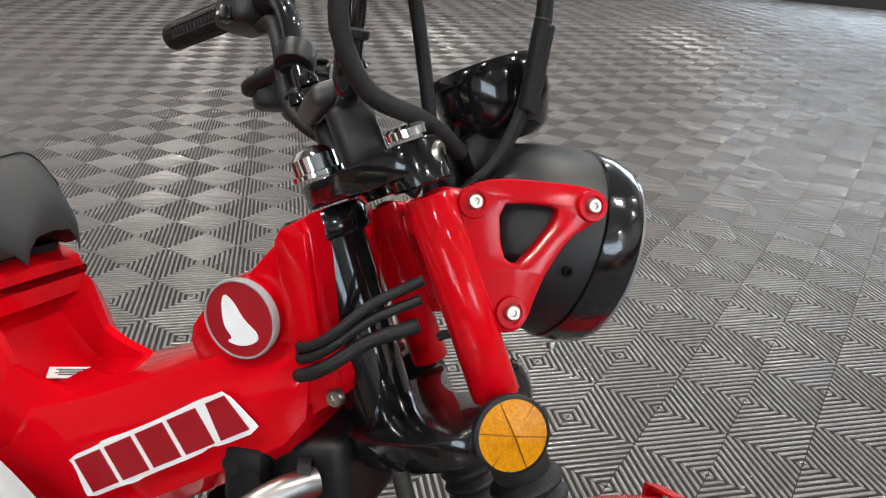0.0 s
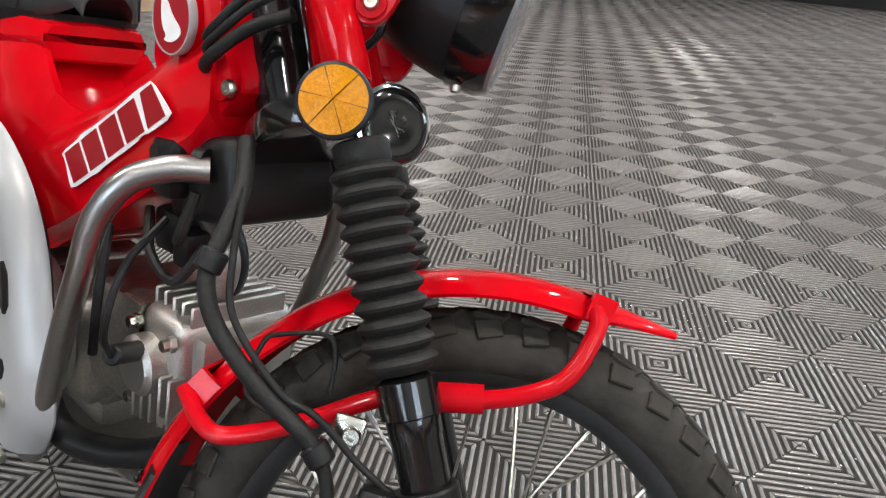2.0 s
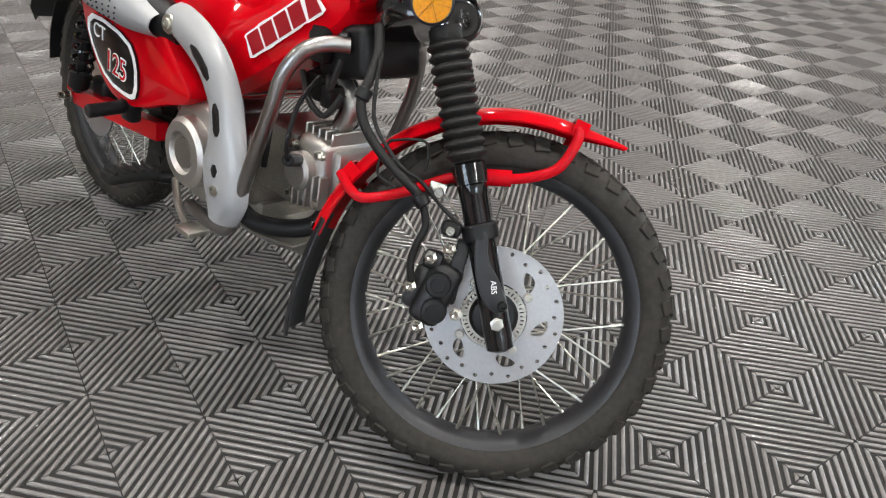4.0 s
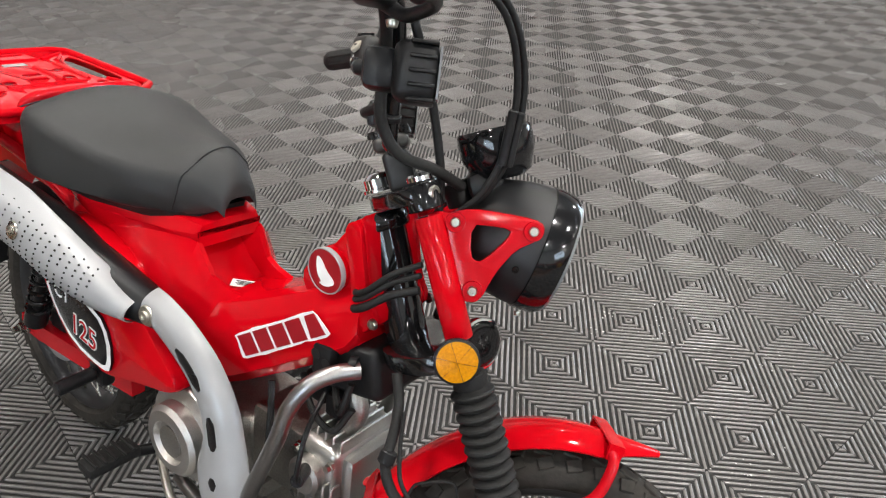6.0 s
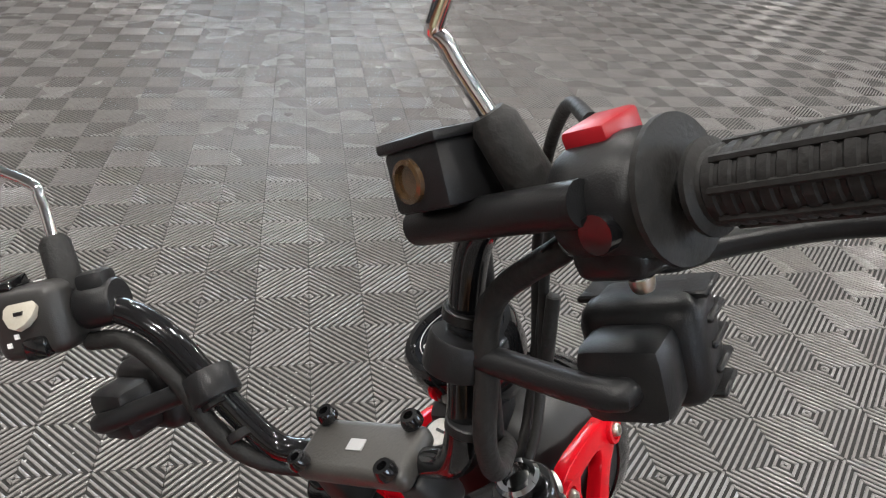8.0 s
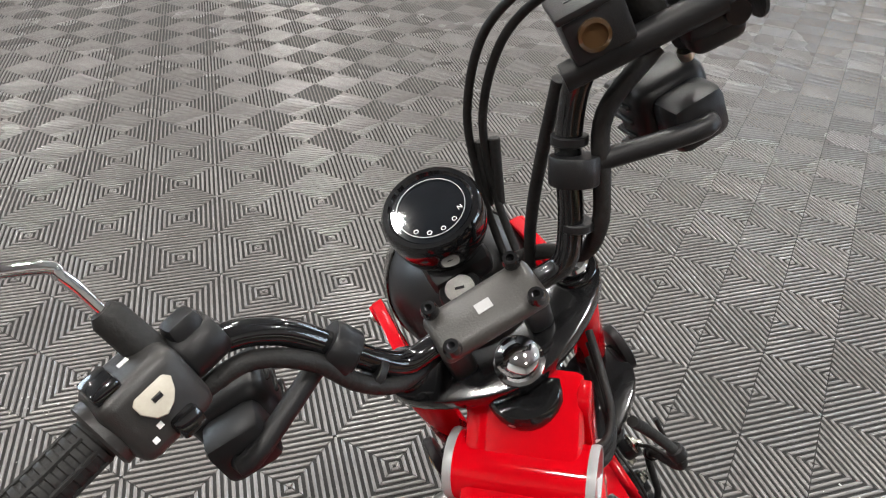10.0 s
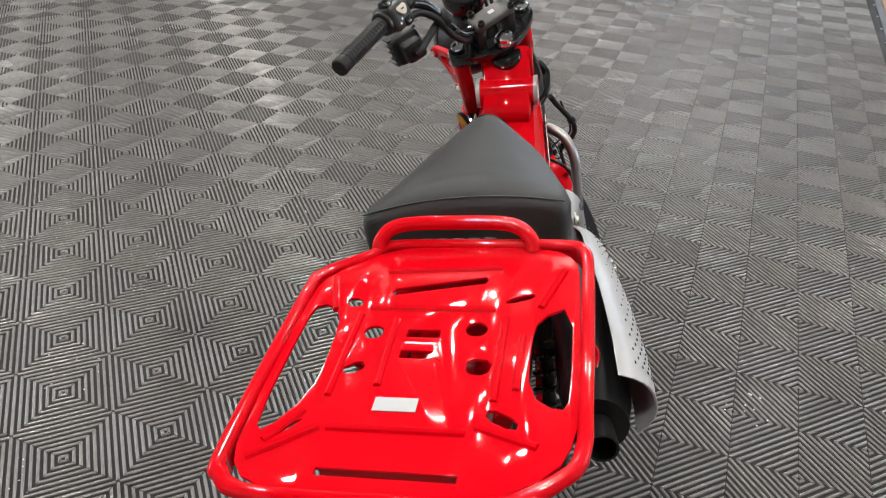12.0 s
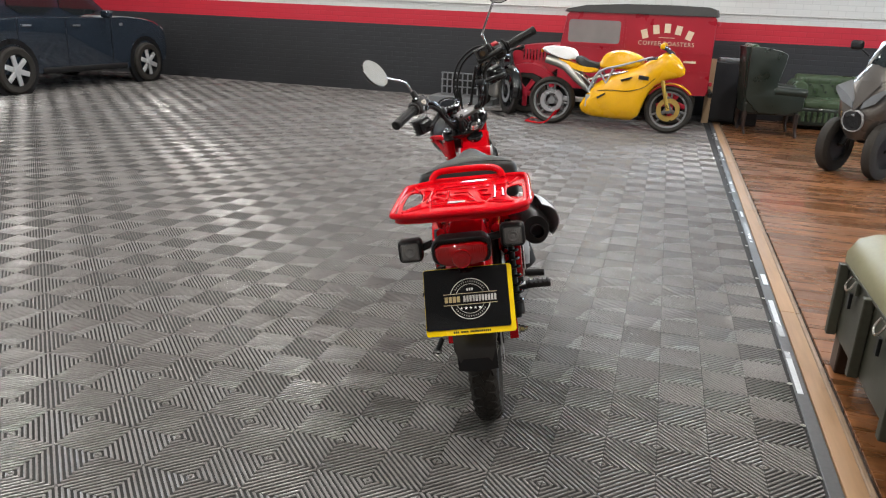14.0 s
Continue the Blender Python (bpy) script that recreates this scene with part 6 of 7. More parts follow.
for a0, a1, count in ((35, 145, 16), (215, 325, 15)):
    tp("ring_marks", join(*[box(0.0488, 0, 0.0004, 0.0042, 0.0028, 0.0004, m=pf @ Matrix.Rotation(radians(a0 + (a1 - a0) * k / (count - 1)), 4, "Z")) for k in range(count)]), material("dull_print", (0.3, 0.29, 0.26), 0.5), npl)
tp("plate_stars", join(*[plate([[(r * math.cos(math.pi / 2 + k * math.pi / 5), r * math.sin(math.pi / 2 + k * math.pi / 5)) for k, r in zip(range(10), (0.005, 0.002) * 5)]], 0.0003, pf @ Matrix.Translation((0.013 * (i - 2), -0.026, 0.0003))) for i in range(5)]), WHITE_MARK, npl)
tp("strip_marks", join(*[mark_blocks(c, 0.0042, 0.0058, 0.0011, 0.0003, pm @ Matrix.Translation((x, -0.0872, 0.0014))) for c, x in ((3, -0.042), (4, -0.018), (11, 0.026))]), BLACK_MARK, npl)
tp("plate_bracket", box(-0.235, 0.008, 0.56, 0.02, 0.12, 0.1, 0.006, Matrix.Translation((-0.235, 0, 0.56)) @ Matrix.Rotation(radians(30), 4, "Y") @ Matrix.Translation((0.235, 0, -0.56))), SATIN_BLACK, npl)


# ---- things round the room ----
CAR_PAINT = material("dark_blue_car_paint", (0.016, 0.024, 0.036), 0.1, vary=0.1, coat=0.8, grain=500)
CAR_GLASS = material("tinted_glass", (0.012, 0.015, 0.016), 0.04, vary=0.05, coat=0.5, rough_vary=0.01)
WHEEL_SILVER = material("alloy_wheel", (0.6, 0.6, 0.6), 0.35, 0.6, vary=0.06)
WHEEL_GREY = material("grey_cast_wheel", (0.2, 0.2, 0.2), 0.4, 0.4, vary=0.1)
VAN_RED = material("van_red_paint", (0.33, 0.008, 0.022), 0.35, vary=0.1, coat=0.3)
VAN_ROOF = material("van_roof_fabric", (0.05, 0.05, 0.048), 0.6, vary=0.2)
CREAM = material("cream_signwriting", (0.62, 0.5, 0.36), 0.5, vary=0.15)
YELLOW = material("yellow_fairing", (0.78, 0.4, 0.004), 0.25, vary=0.06, coat=0.6)
LEATHER = material("green_leather", (0.012, 0.018, 0.0135), 0.35, vary=0.3, grain=90, bump=0.3, blotch=6)
LEATHER_LIGHT = material("green_buttoned_leather", (0.045, 0.07, 0.036), 0.33, vary=0.3, grain=90, bump=0.3, blotch=6)
DARK_WOOD = material("dark_wood", (0.022, 0.013, 0.009), 0.35, vary=0.3)
PALE_WOOD = material("pale_board", (0.38, 0.26, 0.15), 0.6, vary=0.2)
OLIVE = material("olive_steel_paint", (0.042, 0.042, 0.029), 0.5, vary=0.25, grain=60, bump=0.15)
OLIVE_LID = material("olive_padded_lid", (0.17, 0.16, 0.09), 0.5, vary=0.12, grain=60)
SCOOTER_GREY = material("scooter_grey_paint", (0.075, 0.066, 0.058), 0.3, 0.4, vary=0.1, coat=0.5)
CRATE = material("grey_steel_mesh", (0.16, 0.165, 0.17), 0.5, vary=0.1)


def thing(name, m, label, category, group=""):
    return empty(name, m, label, category, group)


def car_wheel(parent, x, y, r, out, mat_rim, spokes=6):
    """A road wheel as a part: tyre, then rim with spokes."""
    t = part("wheel", ring_body_of([(r * 0.66, -0.1), (r * 0.9, -0.11), (r * 0.985, -0.09), (r, -0.05), (r, 0.05), (r * 0.985, 0.09), (r * 0.9, 0.11), (r * 0.66, 0.1)], (x, y, r), (0, out, 0), 40), TYRE, parent, "black tyre", 40)
    part("rim", lathe([(r * 0.67, 0.1), (r * 0.69, 0.105), (r * 0.66, 0.09), (r * 0.62, 0.02), (0.001, 0.02)], (x, y, r), (0, out, 0), 40, caps=False), SATIN_BLACK, t, "", 40)
    for k in range(spokes):
        a = 2 * math.pi * k / spokes + 0.3
        m = Matrix.Translation((x, y + out * 0.085, r)) @ Matrix.Rotation(a, 4, "Y")
        part("rim_spoke", box(r * 0.38, 0, 0, r * 0.56, 0.03, r * 0.23, 0.014, m), mat_rim, t, "silver spoke")
    part("wheel_hub", lathe([(r * 0.2, 0), (r * 0.18, 0.03), (0.001, 0.035)], (x, y + out * 0.08, r), (0, out, 0), 20), mat_rim, t)
    return t


def ring_body_of(profile, at, axis, seg=40):
    """A turned ring with an open middle: the profile closes on itself."""
    return lathe([*profile, profile[0]], at, axis, seg, caps=False)


def loft_profile(prof, ys):
    """A body from a side outline in x and z, at widths: ys are (y, inset) pairs; inset shrinks the outline towards its middle."""
    cx = sum(p[0] for p in prof) / len(prof)
    cz = sum(p[1] for p in prof) / len(prof)
    return skin([[Vector((cx + (x - cx) * (1 - f), y, cz + (z - cz) * (1 - f * 0.6))) for x, z in prof] for y, f in ys])


# dark estate car against the far wall
def estate_car():
    c = thing("car", rm(6.45, 7.69, 0, 0) @ Matrix.Scale(0.92, 4), "dark blue sport utility car with silver wheels", "car")
    prof = outline([(-0.95, 0.35), (-1.0, 0.75), (-0.95, 1.08), (2.0, 1.12), (2.35, 1.14), (3.1, 1.08), (3.38, 0.92), (3.45, 0.7), (3.42, 0.34), (3.0, 0.26), (-0.4, 0.26)], 2)
    part("body", loft_profile(prof, [(-0.9, 0.05), (-0.86, 0.0), (0.86, 0.0), (0.9, 0.05)]), CAR_PAINT, c, "dark blue paint", 35)
    cab = outline([(-0.92, 1.06), (-0.8, 1.55), (-0.5, 1.7), (1.1, 1.68), (1.5, 1.55), (2.15, 1.12)], 1)
    part("cabin", loft_profile(cab, [(-0.8, 0.04), (-0.74, 0.0), (0.74, 0.0), (0.8, 0.04)]), CAR_PAINT, c, "", 35)
    for pts in ([(-0.78, 1.14), (-0.66, 1.5), (-0.2, 1.58), (-0.12, 1.14)], [(-0.02, 1.14), (-0.06, 1.58), (0.82, 1.59), (0.86, 1.14)], [(0.96, 1.14), (0.94, 1.58), (1.28, 1.52), (1.92, 1.16)]):
        part("side_window", side_plate([outline(pts, 1)], -0.79, 0.02, 0.004), CAR_GLASS, c, "dark window glass")
    for x in (-0.07, 0.91):
        part("door_handle", box(x + 0.25, -0.91, 0.98, 0.17, 0.03, 0.03, 0.01), CHROME, c, "chrome door handle")
    for x in (0.02, 0.95, 1.95):
        part("door_seam", box(x, -0.895, 0.72, 0.008, 0.02, 0.75), BLACK_MARK, c)
    part("sill", box(1.35, -0.88, 0.31, 1.9, 0.08, 0.1, 0.03), SATIN_BLACK, c, "grey sill moulding")
    part("door_mirror", box(1.78, -0.98, 1.17, 0.12, 0.18, 0.12, 0.04, seg=3), CAR_PAINT, c)
    part("headlamp", box(3.32, -0.7, 0.88, 0.2, 0.3, 0.17, 0.05, seg=3), CLEAR_LENS, c, "clear headlamp")
    part("side_lamp", box(2.2, -0.9, 1.0, 0.08, 0.02, 0.05, 0.008), CLEAR_LENS, c)
    for x in (-0.12, 2.8):
        part("wheel_arch", ring_body_of([(0.44, 0.0), (0.44, 0.06), (0.36, 0.06), (0.36, 0.0)], (x, -0.85, 0.36), (0, -1, 0), 36), SATIN_BLACK, c)
        car_wheel(c, x, -0.86, 0.345, -1, WHEEL_SILVER)
        car_wheel(c, x, 0.86, 0.345, 1, WHEEL_SILVER)


estate_car()


# red van with cream signwriting
def delivery_van():
    c = thing("van", rm(8.73, -0.14, 0, -90) @ Matrix.Scale(0.915, 4), "old red delivery van with cream signwriting and dark roof", "van")
    # x runs towards the van's tail, y away from the camera
    side = [(0.02, 0.44), (-0.02, 0.6), (-0.02, 1.02), (0.05, 1.49), (0.09, 1.54), (2.12, 1.54), (2.15, 1.5), (2.16, 0.5), (2.13, 0.45), (1.4, 0.42)]
    part("body", loft_profile(side, [(0.0, 0.008), (0.012, 0.0), (1.57, 0.0), (1.58, 0.008)]), VAN_RED, c, "red panelled body", 30)
    part("roof", loft_profile([(0.0, 1.535), (0.02, 1.575), (0.3, 1.635), (0.9, 1.67), (1.6, 1.675), (2.05, 1.665), (2.16, 1.63), (2.18, 1.54)], [(-0.03, 0.03), (0.1, 0.0), (1.48, 0.0), (1.6, 0.03)]), VAN_ROOF, c, "dark canvas roof", 35)
    part("side_window", side_plate([rounded(0.47, 1.27, 0.76, 0.33, 0.04)], -0.004, 0.008, 0.002), material("pale_window", (0.22, 0.2, 0.19), 0.05, vary=0.1, coat=0.5, grain=3), c, "window glass")
    part("window_frame", side_plate([rounded(0.47, 1.27, 0.84, 0.41, 0.05), rounded(0.47, 1.27, 0.75, 0.32, 0.04)], -0.008, 0.008, 0.002), VAN_RED, c)
    part("side_trim", join(box(1.08, -0.006, 1.03, 2.1, 0.014, 0.012), box(0.92, -0.006, 0.98, 0.012, 0.014, 1.05), box(1.08, -0.006, 0.78, 2.1, 0.01, 0.008)), VAN_RED, c)
    f = frame3((1.5, -0.008, 1.36), (1, 0, 0), (0, 0, 1))
    part("sign_mark", join(*[box(0, 0, 0, 0.085, 0.125, 0.003, m=f @ Matrix.Translation((0.155 * k, -0.022 * k * k, 0)) @ Matrix.Rotation(radians(-9 * k), 4, "Z")) for k in (-2, -1, 0, 1, 2)]), CREAM, c, "cream signwriting")
    part("sign_words", join(box(0, -0.13, 0, 0.22, 0.008, 0.003, m=f), lettering("COFFEE ROASTERS", 0.082, 0.003, f @ Matrix.Translation((0, -0.215, 0)), spacing=1.15)), CREAM, c)
    part("sign_bars", join(*[box(-0.42 + 0.26 * k, -0.45, 0, 0.17, 0.03, 0.003, m=f) for k in range(4)]), CREAM, c)
    part("bonnet", loft_profile(outline([(-0.78, 0.75), (-0.8, 0.92), (-0.7, 1.02), (0.02, 1.08), (0.02, 0.6), (-0.7, 0.62)], 1), [(0.28, 0.06), (0.34, 0.0), (1.24, 0.0), (1.3, 0.06)]), VAN_RED, c, "red bonnet", 35)
    part("louvres", join(*[box(-0.6 + 0.05 * k, 0.275, 0.88, 0.012, 0.02, 0.16, 0.004, seg=1) for k in range(9)]), BLACK_MARK, c, "row of bonnet louvres")
    part("front_wing", loft_profile(outline([(-0.85, 0.45), (-0.78, 0.68), (-0.5, 0.78), (-0.2, 0.7), (0.0, 0.45), (-0.1, 0.4), (-0.3, 0.62), (-0.65, 0.62), (-0.78, 0.4)], 1), [(0.0, 0.02), (0.06, 0.0), (0.3, 0.0)]), VAN_RED, c, "red front wing", 35)
    for x in (-0.5, 1.68):
        car_wheel(c, x, 0.12, 0.33, -1, VAN_RED, 5)
        car_wheel(c, x, 1.46, 0.33, 1, VAN_RED, 5)
    part("bumper", box(2.2, 0.75, 0.47, 0.06, 1.5, 0.08, 0.02), SATIN_BLACK, c)
    for z in (0.62, 1.45):
        part("door_hinge", box(2.18, 0.02, z, 0.05, 0.06, 0.06, 0.012), VAN_RED, c)


delivery_van()


# yellow sports motorcycle with its nose to the boards
def bike_wheel(parent, x, r, w, rim_mat, gold=False, spokes=5):
    t = part("wheel", ring_body_of([(r * 0.78, -w * 0.7), (r * 0.88, -w), (r * 0.97, -w * 0.7), (r, 0), (r * 0.97, w * 0.7), (r * 0.88, w), (r * 0.78, w * 0.7)], (x, 0, r), (0, 1, 0), 44), TYRE, parent, "black tyre", 40)
    part("rim", torus_section(x, r, [(r * 0.7, -w * 0.6), (r * 0.77, -w * 0.68), (r * 0.77, w * 0.68), (r * 0.7, w * 0.6)], seg=44), rim_mat, t, "", 40)
    for k in range(spokes):
        m = Matrix.Translation((x, 0, r)) @ Matrix.Rotation(2 * math.pi * k / spokes + 0.4, 4, "Y")
        part("rim_spoke", join(box(r * 0.3, 0, 0, r * 0.5, 0.04, 0.05, 0.012, m), *[box(r * 0.62, 0, 0, r * 0.3, 0.035, 0.026, 0.008, m @ Matrix.Translation((0, 0, 0.02 * o)) @ Matrix.Rotation(radians(-9 * o), 4, "Y")) for o in (-1, 1)]), rim_mat, t)
    part("hub", rod((x, -0.05, r), (x, 0.05, r), 0.05, 20, 0.005), rim_mat, t)
    for y in (-0.055, 0.055):
        part("brake_disc", plate([circle(0, 0, r * 0.48, 40), circle(0, 0, r * 0.3, 32)], 0.003, Matrix.Translation((x, y, r)) @ XZ), material("gold_disc", (0.6, 0.42, 0.12), 0.35, 0.9, vary=0.1) if gold else DISC, t)
    return t


def sports_bike():
    c = thing("sports_motorcycle", rm(7.94, -0.2, 0, -92) @ Matrix.Scale(0.948, 4), "yellow faired sports motorcycle with a white seat cover", "motorcycle")
    # x runs to its nose; its right side faces the camera
    bike_wheel(c, 0.0, 0.315, 0.09, WHEEL_GREY, False, 3)
    bike_wheel(c, 1.53, 0.305, 0.06, WHEEL_GREY, True, 3)
    rings = []
    for x, zb, zt, h in ((0.4, 0.25, 0.31, 0.13), (0.43, 0.2, 0.37, 0.165), (0.5, 0.165, 0.48, 0.19), (0.57, 0.15, 0.58, 0.2), (0.75, 0.14, 0.69, 0.215), (0.95, 0.135, 0.79, 0.215), (1.08, 0.14, 0.84, 0.21), (1.16, 0.2, 0.87, 0.205), (1.2, 0.33, 0.89, 0.2), (1.25, 0.48, 0.92, 0.195), (1.33, 0.6, 0.97, 0.185), (1.42, 0.66, 1.03, 0.175), (1.5, 0.69, 1.02, 0.16), (1.58, 0.71, 0.96, 0.13), (1.64, 0.73, 0.89, 0.09), (1.68, 0.76, 0.83, 0.04)):
        mid, hz = (zb + zt) / 2, (zt - zb) / 2
        ring = []
        for k in range(28):
            a = 2 * math.pi * (k + 0.5) / 28
            up = math.copysign(abs(math.sin(a)) ** 0.75, math.sin(a))
            ring.append(Vector((x, h * math.copysign(abs(math.cos(a)) ** 0.4, math.cos(a)) * (1 - 0.16 * max(0.0, -up) - 0.1 * max(0.0, up)), mid + hz * up)))
        rings.append(ring)
    part("fairing", skin(rings), YELLOW, c, "yellow side fairing", 50)
    for q in ([(0.9, 0.66), (1.06, 0.71), (1.03, 0.68), (0.92, 0.64)], [(0.62, 0.42), (0.72, 0.48), (0.73, 0.465), (0.64, 0.4)]):
        part("fairing_vent", side_plate([q], -0.208, 0.014), BLACK_MARK, c)
    part("fairing_seam", tube([(0.62, -0.2, 0.5), (0.8, -0.214, 0.52), (1.0, -0.214, 0.52), (1.2, -0.2, 0.58), (1.33, -0.183, 0.7)], 0.004, 6), BLACK_MARK, c)
    part("fairing_mark", box(0, 0, 0, 0.13, 0.05, 0.004, m=frame3((1.19, -0.2035, 0.7), (1, 0.03, -0.1), (0, 0, 1))), BLACK_MARK, c)
    part("windscreen", skin([[Vector((x, s * w, z + 0.06 * (1 - s * s))) for s in (-1, -0.5, 0, 0.5, 1)] + [Vector((x, s * w, z + 0.055 * (1 - s * s))) for s in (1, 0.5, 0, -0.5, -1)] for x, w, z in ((1.33, 0.13, 1.08), (1.44, 0.13, 1.03), (1.53, 0.1, 0.96))]), CAR_GLASS, c, "smoked windscreen", 50)
    part("headlamp", box(1.575, 0, 0.8, 0.04, 0.16, 0.06, 0.015), CLEAR_LENS, c)
    part("tank", loft_profile(outline([(0.59, 0.77), (0.6, 0.88), (0.67, 0.98), (0.84, 1.03), (1.05, 1.0), (1.17, 0.93), (1.14, 0.82), (0.9, 0.78)], 2), [(-0.16, 0.3), (-0.13, 0.08), (-0.06, 0.0), (0.06, 0.0), (0.13, 0.08), (0.16, 0.3)]), YELLOW, c, "yellow fuel tank", 40)
    part("seat", loft_profile(outline([(0.27, 0.84), (0.3, 0.94), (0.45, 0.86), (0.62, 0.84), (0.62, 0.77), (0.4, 0.78)], 2), [(-0.13, 0.3), (-0.09, 0.0), (0.09, 0.0), (0.13, 0.3)]), SEAT, c, "black seat", 45)
    part("tail", loft_profile(outline([(-0.2, 0.97), (-0.14, 1.03), (0.1, 1.03), (0.27, 1.0), (0.32, 0.88), (0.2, 0.85), (0.0, 0.9)], 1), [(-0.13, 0.25), (-0.1, 0.05), (0.1, 0.05), (0.13, 0.25)]), WHITE_MARK, c, "white seat cover", 40)
    part("tail_panel", loft_profile(outline([(0.0, 0.88), (0.2, 0.85), (0.4, 0.79), (0.6, 0.78), (0.58, 0.72), (0.4, 0.71), (0.12, 0.8)], 1), [(-0.14, 0.15), (-0.12, 0.0), (0.12, 0.0), (0.14, 0.15)]), YELLOW, c, "yellow tail panel", 40)
    part("tail_light", box(-0.18, 0, 0.96, 0.03, 0.12, 0.05, 0.01), AMBER, c)
    part("subframe", join(*[tube([(0.0, 0.12 * o, 0.83), (0.3, 0.13 * o, 0.72), (0.52, 0.14 * o, 0.58), (0.6, 0.12 * o, 0.45)], 0.012, 8) for o in (-1, 1)], *[tube([(0.45, 0.13 * o, 0.62), (0.8, 0.15 * o, 0.72), (1.2, 0.12 * o, 0.8)], 0.014, 8) for o in (-1, 1)]), STEEL, c)
    part("swing_arm", box(0.28, 0.09, 0.34, 0.55, 0.05, 0.07, 0.02), SILVER, c)
    part("silencer", join(*[tube([(0.55, 0.1 * o, 0.45), (0.35, 0.13 * o, 0.6), (0.15, 0.12 * o, 0.78), (-0.1, 0.1 * o, 0.86)], [0.03, 0.04, 0.055, 0.055], 14, 5) for o in (-1, 1)]), ALLOY_DARK, c, "steel silencers")
    part("engine", box(0.72, 0, 0.42, 0.35, 0.3, 0.35, 0.06, seg=2), ALLOY_DARK, c)
    for o in (-1, 1):
        part("heel_plate", box(0.52, 0.17 * o, 0.36, 0.1, 0.02, 0.16, 0.01), SILVER, c, "silver footrest plate")
        part("frame_tube", join(tube([(0.5, 0.15 * o, 0.5), (0.62, 0.17 * o, 0.74), (0.9, 0.17 * o, 0.84), (1.25, 0.12 * o, 0.95)], 0.014, 8), rod((0.62, 0.17 * o, 0.74), (0.72, 0.17 * o, 0.6), 0.011, 8), rod((0.8, 0.17 * o, 0.82), (0.72, 0.17 * o, 0.6), 0.011, 8), rod((0.3, 0.12 * o, 0.74), (0.55, 0.15 * o, 0.42), 0.012, 8)), SILVER, c, "silver lattice frame tube")
        part("fork_leg", rod((1.53, 0.09 * o, 0.3), (1.36, 0.09 * o, 0.86), 0.024, 14), material("gold_fork", (0.55, 0.36, 0.08), 0.3, 0.8, vary=0.05), c)
        part("handlebar", rod((1.33, 0.1 * o, 0.95), (1.22, 0.3 * o, 0.93), 0.014, 10), SATIN_BLACK, c)
        part("mirror", box(1.38, 0.26 * o, 1.1, 0.06, 0.12, 0.07, 0.02, seg=2), YELLOW, c)
    part("front_mudguard", torus_section(1.53, 0.305, [(0.33, -0.06), (0.345, 0), (0.33, 0.06), (0.325, 0.055), (0.338, 0), (0.325, -0.055)], 40, 165, 20), YELLOW, c, "yellow front mudguard", 40)
    part("stand", join(tube([(0.1, -0.15, 0.2), (-0.05, -0.2, 0.03), (-0.3, -0.2, 0.03)], 0.012, 8), tube([(0.1, 0.15, 0.2), (-0.05, 0.2, 0.03), (-0.3, 0.2, 0.03)], 0.012, 8), rod((-0.3, -0.2, 0.03), (-0.3, 0.2, 0.03), 0.012, 8)), RED_METAL, c, "red paddock stand")


sports_bike()


# dark old motorcycle beside it
def old_bike():
    c = thing("old_motorcycle", rm(9.4, 1.07, 0, -147) @ Matrix.Scale(0.93, 4), "black vintage motorcycle with deep mudguards", "motorcycle")
    t = bike_wheel(c, 1.14, 0.34, 0.05, SATIN_BLACK)
    bike_wheel(c, 0.0, 0.33, 0.045, SATIN_BLACK)
    part("mudguard", torus_section(1.14, 0.34, [(0.36, -0.07), (0.385, -0.04), (0.39, 0), (0.385, 0.04), (0.36, 0.07), (0.355, 0.065), (0.382, 0), (0.355, -0.065)], -10, 170, 24), GLOSS_BLACK, c, "glossy black mudguard", 40)
    part("mudguard", torus_section(0.0, 0.33, [(0.36, -0.07), (0.385, -0.04), (0.39, 0), (0.385, 0.04), (0.36, 0.07), (0.355, 0.065), (0.382, 0), (0.355, -0.065)], 20, 190, 24), GLOSS_BLACK, c, "", 40)
    part("engine", box(0.65, 0, 0.38, 0.35, 0.22, 0.36, 0.05, seg=2), ALLOY_DARK, c)
    part("tank", loft_profile(outline([(0.5, 0.72), (0.55, 0.88), (0.82, 0.88), (0.88, 0.74)], 2), [(-0.14, 0.3), (-0.09, 0.0), (0.09, 0.0), (0.14, 0.3)]), GLOSS_BLACK, c, "", 40)
    part("seat", box(0.28, 0, 0.76, 0.4, 0.24, 0.08, 0.03, seg=3), SEAT, c)
    part("fork", join(*[rod((1.14, 0.07 * o, 0.33), (0.92, 0.07 * o, 0.9), 0.022, 12) for o in (-1, 1)], tube([(0.82, -0.3, 0.92), (0.88, -0.2, 0.94), (0.88, 0.2, 0.94), (0.82, 0.3, 0.92)], 0.013, 8)), SATIN_BLACK, c)
    part("stand", join(rod((1.0, -0.2, 0.02), (1.0, 0.2, 0.02), 0.014, 8), tube([(1.0, -0.2, 0.02), (1.4, -0.2, 0.02), (1.5, -0.2, 0.02)], 0.012, 8), tube([(1.0, 0.2, 0.02), (1.4, 0.2, 0.02), (1.5, 0.2, 0.02)], 0.012, 8)), SATIN_BLACK, c, "black steel stand")


old_bike()


